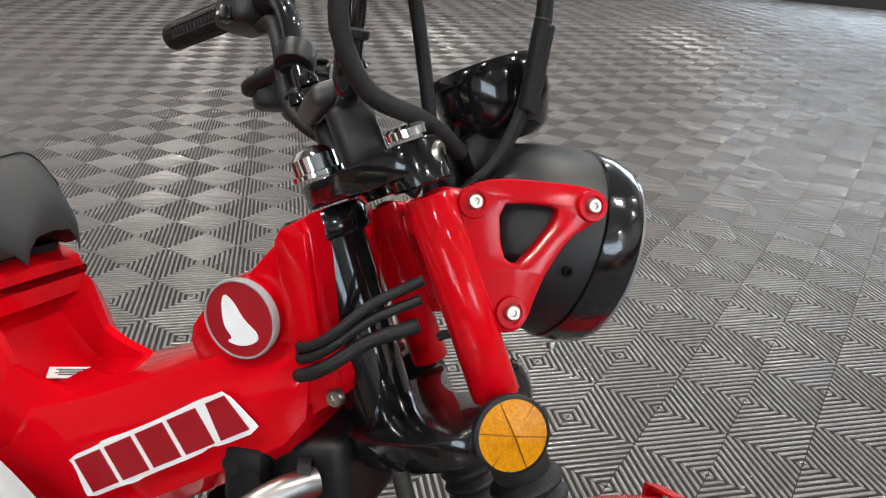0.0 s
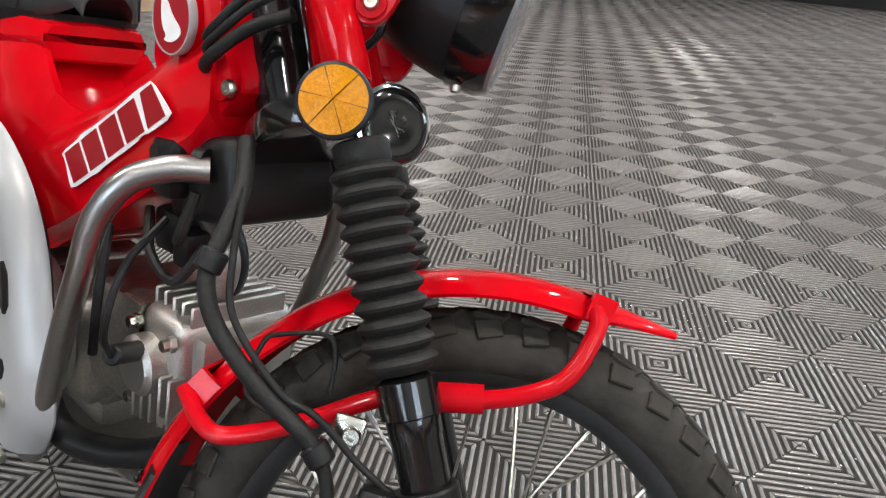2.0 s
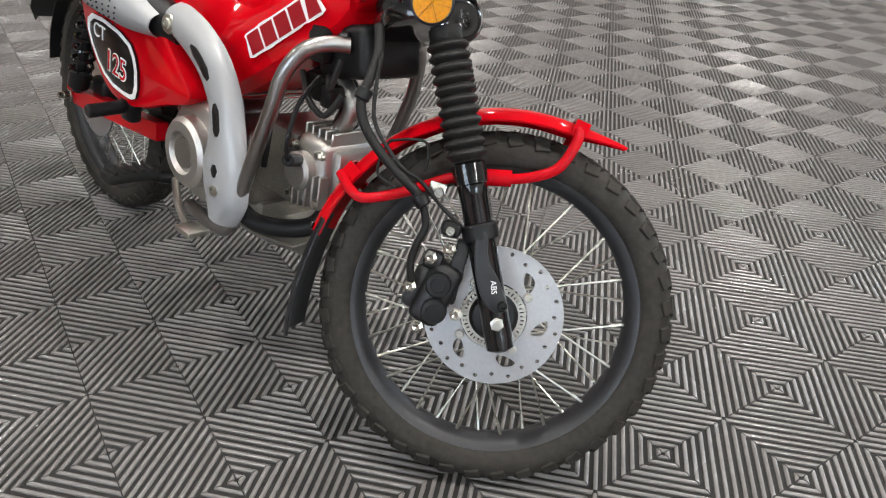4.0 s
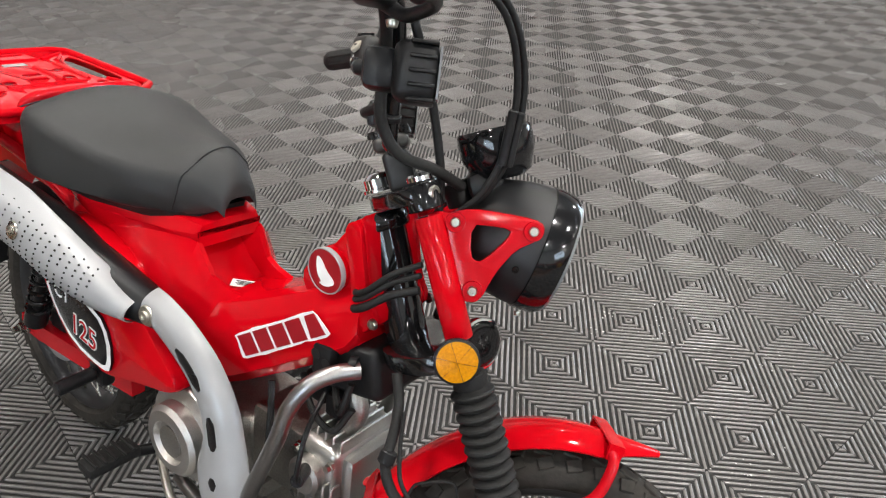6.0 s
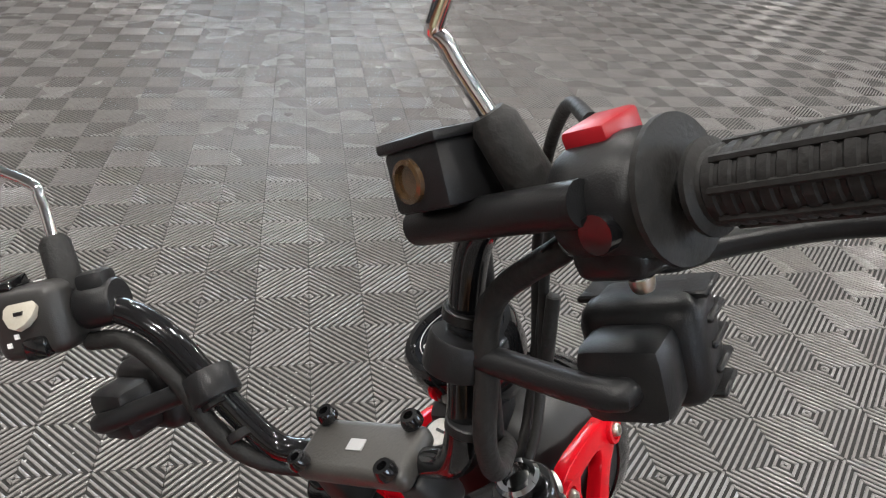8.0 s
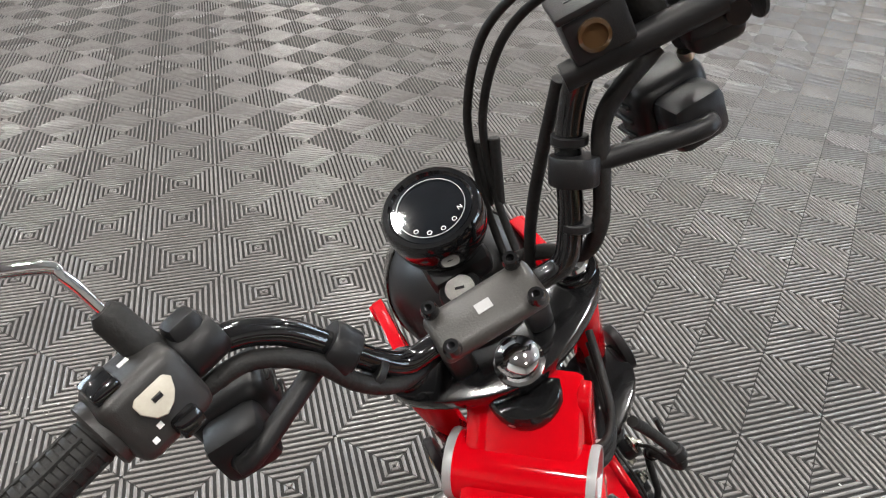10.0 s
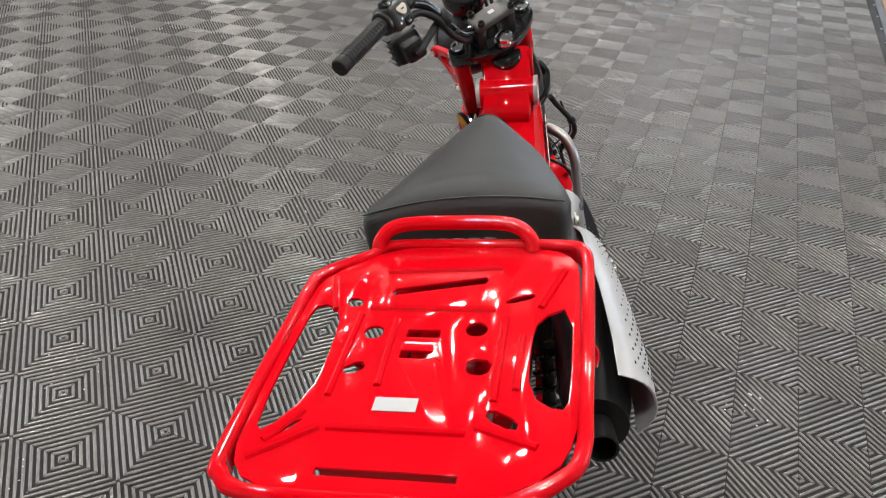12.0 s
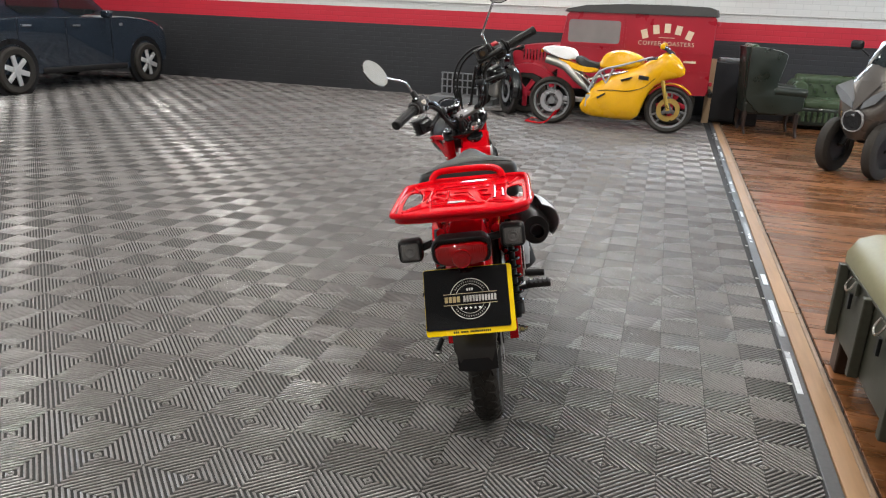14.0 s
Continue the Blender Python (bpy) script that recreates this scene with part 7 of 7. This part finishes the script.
# wire crate by the wall
def wire_crate():
    c = thing("wire_crate", rm(9.62, 1.36, 0, 0) @ Matrix.Scale(0.93, 4), "grey slatted steel crate on a pale base", "crate")
    part("base", box(-0.1, 0.05, 0.05, 0.5, 1.1, 0.1, 0.01), CRATE, c, "pale grey base")
    part("inside", box(0.1, 0, 0.29, 0.2, 0.9, 0.34, 0.01), material("crate_inside", (0.012, 0.012, 0.012), 0.8), c)
    for k in range(11):
        part("bar", box(-0.14, -0.44 + 0.088 * k, 0.3, 0.02, 0.022, 0.36, 0.003, seg=1), CRATE, c)
    for z in (0.13, 0.25, 0.36, 0.47):
        part("rail", box(-0.14, 0, z, 0.024, 0.92, 0.02, 0.003, seg=1), CRATE, c)


wire_crate()

# black loudspeaker and a board beside the van
spk = thing("loudspeaker", rm(9.54, -2.37) @ Matrix.Scale(0.93, 4), "tall black loudspeaker cabinet on the boards", "speaker")
part("cabinet", box(0, 0, 0.46, 0.4, 0.4, 0.88, 0.02), SATIN_BLACK, spk)
part("grille", box(-0.205, 0, 0.47, 0.012, 0.36, 0.8, 0.004), material("speaker_cloth", (0.012, 0.012, 0.014), 0.8, vary=0.3, grain=400, bump=0.5), spk, "black cloth grille")
part("top_board", box(0, -0.02, 0.93, 0.3, 0.3, 0.05, 0.01), CRATE, spk)
amp = thing("amplifier_rack", rm(9.4, -2.69) @ Matrix.Scale(0.93, 4), "low black equipment box with dials", "amplifier")
part("case", box(0, 0, 0.3, 0.35, 0.3, 0.6, 0.015), SATIN_BLACK, amp)
part("front_panel", box(-0.178, 0, 0.4, 0.006, 0.26, 0.3, 0.002), GLOSS_BLACK, amp)
for z in (0.35, 0.42, 0.5):
    part("dial", lathe([(0.016, 0), (0.014, 0.012), (0.001, 0.013)], (-0.181, 0.05, z), (-1, 0, 0), 14), STEEL, amp)
plank = thing("board", rm(9.31, -2.16) @ Matrix.Scale(0.93, 4), "pale board leaning beside the van", "board")
part("plank", box(0, 0, 0.47, 0.05, 0.1, 0.94, 0.006), PALE_WOOD, plank)


# wing armchair
def armchair():
    c = thing("armchair", rm(8.63, -2.5, 0, 4) @ Matrix.Scale(0.953, 4), "dark green leather wing armchair on turned legs", "armchair")
    # faces -y; its side is turned to the room
    for o in (-1, 1):
        wing = outline([(-0.03, 0.3), (0.0, 1.08), (-0.03, 1.14), (-0.2, 1.13), (-0.44, 1.08), (-0.47, 1.02), (-0.42, 0.8), (-0.39, 0.66), (-0.44, 0.62), (-0.7, 0.6), (-0.75, 0.56), (-0.74, 0.3)], 1)
        side = plate([[(y, z) for y, z in wing]], 0.05, Matrix.Translation((o * 0.33, 0, 0)) @ Matrix(((0, 0, 1, 0), (1, 0, 0, 0), (0, 1, 0, 0), (0, 0, 0, 1))), 0.016)
        part("side", side, LEATHER, c, "leather wing and side", 40)
        part("arm", rod((o * 0.34, -0.36, 0.6), (o * 0.34, -0.77, 0.58), 0.06, 20, 0.015), LEATHER, c, "rolled arm", 40)
        for y in (-0.06, -0.7):
            part("leg", tube([(o * 0.28, y, 0.31), (o * 0.29, y, 0.2), (o * 0.3, y - 0.01, 0.08), (o * 0.3, y - 0.03, 0.01)], [0.035, 0.03, 0.016, 0.022], 12, 4), DARK_WOOD, c, "dark turned leg")
    part("backrest", skin([[Vector((x, y, z)) for x, y in ((-0.28, y0), (-0.28, y0 + 0.16), (0.28, y0 + 0.16), (0.28, y0))] for z, y0 in ((0.32, -0.2), (0.8, -0.15), (1.06, -0.13), (1.13, -0.11))]), LEATHER, c, "high leather back", 40)
    part("top_roll", rod((-0.36, -0.06, 1.12), (0.36, -0.06, 1.12), 0.045, 16, 0.012), LEATHER_LIGHT, c, "rolled top edge")
    part("seat_base", box(0, -0.38, 0.36, 0.6, 0.68, 0.16, 0.03, seg=2), LEATHER, c)
    part("seat_cushion", box(0, -0.46, 0.49, 0.54, 0.58, 0.12, 0.04, seg=3), LEATHER_LIGHT, c)


armchair()


# buttoned sofa behind it
def sofa():
    c = thing("sofa", rm(9.68, -4.15, 0, 0) @ Matrix.Scale(0.93, 4), "green buttoned leather chesterfield sofa", "sofa")
    # faces the camera (towards -x)
    part("base", box(0.0, 0, 0.2, 0.75, 1.75, 0.26, 0.03, seg=2), LEATHER, c)
    for y in (-0.42, 0.42):
        part("cushion", box(-0.06, y, 0.38, 0.62, 0.8, 0.14, 0.05, seg=3), LEATHER_LIGHT, c)
    part("backrest", join(box(0.3, 0, 0.5, 0.16, 1.75, 0.4, 0.05, seg=3), rod((0.3, -0.9, 0.68), (0.3, 0.9, 0.68), 0.09, 20, 0.02)), LEATHER_LIGHT, c, "deep-buttoned back", 40)
    for o in (-1, 1):
        part("arm", join(box(-0.02, o * 0.88, 0.4, 0.72, 0.16, 0.42, 0.03, seg=3), rod((-0.4, o * 0.9, 0.6), (0.3, o * 0.9, 0.6), 0.1, 20, 0.015)), LEATHER_LIGHT, c, "scrolled arm", 40)
    for k in range(11):
        for r, z in enumerate((0.52, 0.62)):
            part("button", lathe([(0.018, 0), (0.014, 0.008), (0.001, 0.01)], (0.215 if r == 0 else 0.212, -0.75 + 0.15 * k + 0.075 * r, z), (-1, 0, 0), 10), LEATHER, c)
            part("pleat", box(0.212, -0.75 + 0.15 * k + 0.075 * r + 0.037, z + 0.05, 0.012, 0.008, 0.09, 0.003, m=None, seg=1), LEATHER, c)
    for k in range(22):
        part("quilt", box(-0.378, -0.8 + 0.076 * k, 0.2, 0.02, 0.05, 0.15, 0.01, seg=1), LEATHER_LIGHT, c)


sofa()


# three-wheeled scooter
def scooter():
    c = thing("scooter", rm(6.09, -3.47, 0, 138) @ Matrix.Scale(0.97, 4), "grey three-wheeled scooter with twin headlamps", "scooter")
    # x runs to its nose
    for o in (-1, 1):
        w = part("wheel", ring_body_of([(0.16, -0.05), (0.22, -0.058), (0.262, -0.04), (0.275, 0), (0.262, 0.04), (0.22, 0.058), (0.16, 0.05)], (0.12, 0.23 * o, 0.275), (0, 1, 0), 40), TYRE, c, "black tyre", 40)
        part("rim", ring_body_of([(0.16, -0.04), (0.15, -0.02), (0.02, -0.03), (0.02, 0.03), (0.15, 0.02), (0.16, 0.04)], (0.12, 0.23 * o, 0.275), (0, 1, 0), 24), SATIN_BLACK, w, "", 40)
        part("front_arm", tube([(0.12, 0.17 * o, 0.28), (0.05, 0.14 * o, 0.42), (0.0, 0.08 * o, 0.5)], 0.03, 12, 5), SATIN_BLACK, c)
        part("headlamp", skin([[Vector((x, o * y, z)) for y, z in ((0.04, z0), (0.16, z0 + 0.06), (0.24, z0 + 0.16), (0.23, z0 + 0.2), (0.12, z0 + 0.13), (0.05, z0 + 0.06))] for x, z0 in ((0.06, 0.7), (0.285, 0.65), (0.288, 0.652))]), CLEAR_LENS, c, "clear headlamp", 30)
        part("mirror", join(tube([(-0.1, 0.2 * o, 1.12), (-0.08, 0.3 * o, 1.2)], 0.01, 8), box(-0.08, 0.33 * o, 1.22, 0.05, 0.13, 0.09, 0.03, seg=3)), SATIN_BLACK, c)
    rings = []
    for z, x0, x1, w in ((0.36, -0.12, 0.22, 0.13), (0.46, -0.16, 0.28, 0.19), (0.58, -0.2, 0.3, 0.24), (0.7, -0.22, 0.26, 0.28), (0.82, -0.24, 0.17, 0.28), (0.94, -0.24, 0.06, 0.24), (1.04, -0.22, -0.04, 0.18), (1.08, -0.2, -0.08, 0.14)):
        rings.append([Vector((x0 + (x1 - x0) * (0.5 + 0.5 * math.copysign(abs(math.cos(a)) ** 0.8, math.cos(a))), w * math.copysign(abs(math.sin(a)) ** 0.7, math.sin(a)), z)) for a in (2 * math.pi * k / 20 for k in range(20))])
    part("front_cowl", skin(rings), SCOOTER_GREY, c, "grey painted front cowl", 40)
    part("beak", skin([[Vector((x, s * w, z)) for s in (-1, 0, 1)] + [Vector((x - 0.03, 0, z - 0.03))] for x, w, z in ((0.12, 0.1, 0.9), (0.26, 0.05, 0.74), (0.33, 0.012, 0.64))]), SCOOTER_GREY, c, "pointed beak between the lamps", 20)
    part("grille", plate([outline([(-0.1, 0.0), (-0.075, 0.11), (0.075, 0.11), (0.1, 0.0), (0.05, -0.07), (-0.05, -0.07)], 1)], 0.008, frame3((0.302, 0, 0.52), (0, 1, 0), (0.1, 0, 1))), BLACK_MARK, c, "black honeycomb grille")
    part("grille_rim", plate([outline([(-0.11, 0.0), (-0.082, 0.122), (0.082, 0.122), (0.11, 0.0), (0.055, -0.08), (-0.055, -0.08)], 1), outline([(-0.1, 0.0), (-0.075, 0.11), (0.075, 0.11), (0.1, 0.0), (0.05, -0.07), (-0.05, -0.07)], 1)], 0.012, frame3((0.302, 0, 0.52), (0, 1, 0), (0.1, 0, 1))), SILVER, c, "silver grille surround")
    part("grille_badge", lathe([(0.02, 0), (0.018, 0.006), (0.001, 0.007)], (0.312, 0, 0.6), (1, 0, 0), 16), CHROME, c)
    part("windscreen", skin([[Vector((x - 0.07 * s * s, s * w, z)) for s in (-1, -0.5, 0, 0.5, 1)] + [Vector((x - 0.07 * s * s - 0.006, s * w, z)) for s in (1, 0.5, 0, -0.5, -1)] for x, w, z in ((0.04, 0.2, 0.92), (-0.06, 0.21, 1.08), (-0.17, 0.18, 1.26), (-0.22, 0.1, 1.32))]), CAR_GLASS, c, "smoked windscreen", 50)
    part("seat", box(-0.9, 0, 0.8, 0.75, 0.32, 0.12, 0.05, seg=3), SEAT, c)
    part("rear_body", box(-0.95, 0, 0.58, 0.8, 0.38, 0.32, 0.1, seg=3), SCOOTER_GREY, c)
    part("footboard", box(-0.4, 0, 0.33, 0.5, 0.4, 0.1, 0.03), SATIN_BLACK, c)
    wr = part("wheel", ring_body_of([(0.16, -0.06), (0.22, -0.07), (0.262, -0.05), (0.275, 0), (0.262, 0.05), (0.22, 0.07), (0.16, 0.06)], (-1.25, 0, 0.275), (0, 1, 0), 40), TYRE, c, "black tyre", 40)
    part("rim", rod((-1.25, -0.05, 0.275), (-1.25, 0.05, 0.275), 0.16, 24), SATIN_BLACK, wr)


scooter()


# olive army chest
def chest():
    c = thing("storage_chest", rm(1.38, -2.39, 0, 0), "olive green steel chest with latches and a padded lid", "chest")
    # front face at y 0, running towards -x; feet, body, ribs, lid
    L = 1.5
    part("body", box(-L / 2, -0.26, 0.29, L, 0.52, 0.3, 0.01), OLIVE, c, "olive steel body")
    part("lid", skin([[Vector((x, y, z)) for y, z in ((0.012, 0.43), (0.012, 0.475), (-0.02, 0.53), (-0.08, 0.555), (-0.44, 0.555), (-0.5, 0.53), (-0.535, 0.475), (-0.535, 0.43))] for x in (0.012, -0.03, -L + 0.03, -L - 0.012)]), OLIVE_LID, c, "rounded olive lid", 40)
    part("lid_sheet", box(-0.75, -0.3, 0.5585, 0.9, 0.34, 0.004), WHITE_MARK, c, "pale paper on the lid")
    for x in (-0.03, -0.42, -0.85, -1.25):
        part("rib", box(x, 0.02, 0.29, 0.035, 0.035, 0.29, 0.004), OLIVE, c)
    for x in (-0.2, -0.62, -1.05):
        la = part("latch", box(x, 0.008, 0.4, 0.07, 0.014, 0.05, 0.004), OLIVE, c, "steel toggle latch")
        part("latch_loop", tube([(x - 0.03, 0.02, 0.43), (x - 0.03, 0.035, 0.4), (x, 0.04, 0.385), (x + 0.03, 0.035, 0.4), (x + 0.03, 0.02, 0.43)], 0.004, 8, 4), STEEL, la)
        part("latch_tongue", box(x, 0.02, 0.345, 0.025, 0.012, 0.06, 0.003), SATIN_BLACK, la)
    for x in (-0.06, -L + 0.06):
        for y in (-0.05, -0.47):
            part("foot", box(x, y, 0.075, 0.09, 0.09, 0.134, 0.006), DARK_WOOD, c, "dark block foot")
    part("seam", box(-L / 2, 0.006, 0.432, L, 0.016, 0.012, 0.003), OLIVE, c)


chest()

# by the back wall: a pale post and a tan sheet on the tiles
post = thing("white_post", rm(A_MIN + 0.12, 1.0), "white painted post beside the wall", "post")
part("shaft", box(0, 0, 1.2, 0.14, 0.14, 2.4, 0.01), FRAME_WHITE, post)
part("foot_plate", box(0, 0, 0.008, 0.2, 0.2, 0.014, 0.003), FRAME_WHITE, post)
mat_sheet = thing("cardboard_sheet", rm(A_MIN + 0.75, 0.75, 0.002, 8), "tan cardboard sheet lying on the floor tiles", "cardboard")
part("sheet", box(0, 0, 0.006, 1.0, 0.9, 0.01, 0.003), PALE_WOOD, mat_sheet)
part("curled_edge", box(0, 0.44, 0.02, 0.98, 0.04, 0.012, 0.004, Matrix.Translation((0, 0.44, 0.02)) @ Matrix.Rotation(radians(25), 4, "X") @ Matrix.Translation((0, -0.44, -0.02))), PALE_WOOD, mat_sheet)


# ---- floor tiles: square plastic tiles whose ribs stand in four diamonds ----
P = 0.225            # from rib square to rib square
RIBS = 15
PITCH = P / RIBS


def rib_tile():
    """One tile about a corner where four rib squares meet: four diamonds of ribs; the ribs are round-topped."""
    bm = bmesh.new()
    for q in range(4):
        turn = Matrix.Rotation(q * math.pi / 2, 4, "Z")
        for k in range(RIBS):
            y = (k - (RIBS - 1) / 2) * PITCH
            w = PITCH * 0.255
            x0, x1 = abs(y) + 0.001, P - abs(y) - 0.001
            if x1 - x0 < 0.004:
                continue
            def col(dy, dz):
                yy = y + dy
                a0, a1 = max(abs(yy), 0.002) + 0.0015, P - max(abs(yy), 0.002) - 0.0015
                return bm.verts.new(turn @ Vector((a0, yy, dz))), bm.verts.new(turn @ Vector((a1, yy, dz)))

            # the rounded top is a strip of its own, so that its shading runs straight along the rib
            top = [(-w * 0.93, -0.0019), (-w * 0.42, -0.0002), (w * 0.42, -0.0002), (w * 0.93, -0.0019)]
            cols = [col(*q) for q in top]
            for i in range(3):
                bm.faces.new((cols[i][0], cols[i][1], cols[i + 1][1], cols[i + 1][0])).smooth = True
            for foot, edge in (((-w, -0.007), top[0]), (top[3], (w, -0.007))):
                lo, hi = col(*foot), col(*edge)
                bm.faces.new((lo[0], lo[1], hi[1], hi[0]))
            ends = [col(*q) for q in ((-w, -0.007), *top, (w, -0.007))]
            bm.faces.new([c[0] for c in ends])
            bm.faces.new([c[1] for c in ends][::-1])
    return bm


tile_floor = empty("floor", Matrix.Identity(4), "grey ribbed interlocking plastic floor tiles", "floor", "", "structure")
tile_mesh = bpy.data.meshes.new("tile")
tb = rib_tile()
tb.to_mesh(tile_mesh)
tb.free()
tile_mesh.materials.append(FLOOR_TILE)

# every tile's middle, in lattice steps; the ones about the motorcycle are tiles of their own, the rest one sheet
near, far = [], []
room_inv = ROOM.inverted()
for i in range(-60, 62):
    for j in range(-50, 90):
        if (i + j) % 2 == 0:
            continue
        c = Vector(((i + 0.5) * P, (j + 0.5) * P, 0))
        a, b, _ = room_inv @ c
        if not (A_MIN + 0.2 < a < A_MAX - 0.1 and B_EDGE + 0.1 < b < B_MAX - 0.1):
            continue
        d = (c - Vector((1.45, 0.0, 0))).length
        (near if d < 3.0 else far).append((d, c))
near.sort(key=lambda q: q[0])
far += near[300:]
for d, c in near[:300]:
    ob = new("tile", tile_mesh)
    ob.location = c
    ob.parent = tile_floor
src_v = np.array([v.co[:] for v in tile_mesh.vertices])
src_f = [tuple(p.vertices) for p in tile_mesh.polygons]
src_s = [p.use_smooth for p in tile_mesh.polygons]
nv = len(src_v)
all_v = np.concatenate([src_v + np.array(c) for _, c in far])
all_f = [tuple(v + k * nv for v in f) for k in range(len(far)) for f in src_f]
sheet = bpy.data.meshes.new("tile_sheet")
sheet.from_pydata(all_v.tolist(), [], all_f)
sheet.polygons.foreach_set("use_smooth", src_s * len(far))
sheet.materials.append(FLOOR_TILE)
sheet_ob = new("tile_sheet", sheet)
sheet_ob.parent = tile_floor
tagged(sheet_ob, "", "", "", "stuff")

# edge strip, border and boards
strip = structure("trim", box((A_MIN + A_MAX) / 2, B_EDGE - 0.021, -0.008, A_MAX - A_MIN, 0.046, 0.02, 0.003), material("ramp_edge", (0.06, 0.06, 0.062), 0.45, vary=0.3), "dark plastic edging strip along the tiles", "floor edging")
random.seed(11)
a0 = 1.05
while a0 < 8:
    ln = random.uniform(0.12, 0.7)
    if random.random() < 0.75:
        part("tape", box(a0 + ln / 2, B_EDGE - 0.018 + random.uniform(-0.006, 0.004), 0.0028, ln, random.uniform(0.016, 0.026), 0.0016), TAPE, strip, "scuffed silver tape")
    a0 += ln + random.uniform(0.03, 0.3)
for k in range(26):
    part("washer", lathe([(0.009, 0), (0.009, 0.0015), (0.003, 0.002), (0.003, 0.0005), (0.0001, 0.0005)], (0.49 + 0.318 * k, B_EDGE + 0.012, 0.001), (0, 0, 1), 12), STEEL, strip, "small steel washer")
boards = empty("wooden_floor", ROOM, "glossy brown stained boards with an oak border", "floor", "", "structure")
border_me = bpy.data.meshes.new("border_board")
tb = box(0, 0, -0.006, 2.086, 0.067, 0.03, 0.002, seg=1)
tb.to_mesh(border_me)
tb.free()
border_me.materials.append(BORDER)
bevel_me = bpy.data.meshes.new("border_bevel")
tb = box(0, 0, -0.006, 2.088, 0.024, 0.03, 0.006, seg=1)
tb.to_mesh(bevel_me)
tb.free()
bevel_me.materials.append(material("worn_border_edge", (0.2, 0.135, 0.085), 0.5, vary=0.3, grain=25, blotch=6))
for k in range(8):
    ob = new("border_board", border_me)
    ob.parent = boards
    ob.location = (A_MIN + 1.045 + 2.09 * k, B_EDGE - 0.079, 0)
    ob = new("border_bevel", bevel_me)
    ob.parent = boards
    ob.location = (A_MIN + 1.045 + 2.09 * k, B_EDGE - 0.126, -0.002)
board_me = bpy.data.meshes.new("board")
tb = box(0, 0, -0.006, 0.128, 2.18, 0.026, 0.0015, seg=1)
tb.to_mesh(board_me)
tb.free()
board_me.materials.append(BOARD)
random.seed(4)
count = 0
for k in range(int((A_MAX - A_MIN) / 0.13)):
    a = A_MIN + 0.07 + 0.13 * k
    for r in range(3):
        ob = new("board", board_me)
        ob.parent = boards
        ob.location = (a, B_EDGE - 0.141 - 1.095 - 2.19 * r, 0)

# clusters of small pale flecks on the rib tops
random.seed(23)
verts, faces = [], []
for cx, cy, count, spread in ((0.73, 0.99, 26, 0.05), (2.06, -0.19, 18, 0.05), (0.67, 0.86, 14, 0.04), (0.37, 1.26, 16, 0.06), (0.78, 0.8, 9, 0.03), (1.24, 1.11, 16, 0.05), (2.44, 0.51, 14, 0.06), (2.1, 1.19, 18, 0.07), (0.48, 0.51, 12, 0.05), (1.52, 0.46, 10, 0.04), (0.33, 0.19, 16, 0.05), (0.83, 1.27, 14, 0.05)):
    for k in range(count):
        x, y = cx + random.gauss(0, spread), cy + random.gauss(0, spread)
        r = random.uniform(0.0012, 0.0036)
        base = len(verts)
        a0 = random.uniform(0, 6)
        ring = [(x + r * random.uniform(0.5, 1.2) * math.cos(a0 + 1.047 * i), y + r * random.uniform(0.5, 1.2) * math.sin(a0 + 1.047 * i)) for i in range(6)]
        verts += [(u, v, 0.0001) for u, v in ring] + [(x, y, 0.0008)]
        faces += [(base + i, base + (i + 1) % 6, base + 6) for i in range(6)]
fleck_me = bpy.data.meshes.new("floor_flecks")
fleck_me.from_pydata(verts, [], faces)
fleck_me.materials.append(material("fleck", (0.42, 0.41, 0.39), 0.7))
tagged(new("floor_flecks", fleck_me), "small pale flecks on the ribbed tiles", "grit", "", "stuff")
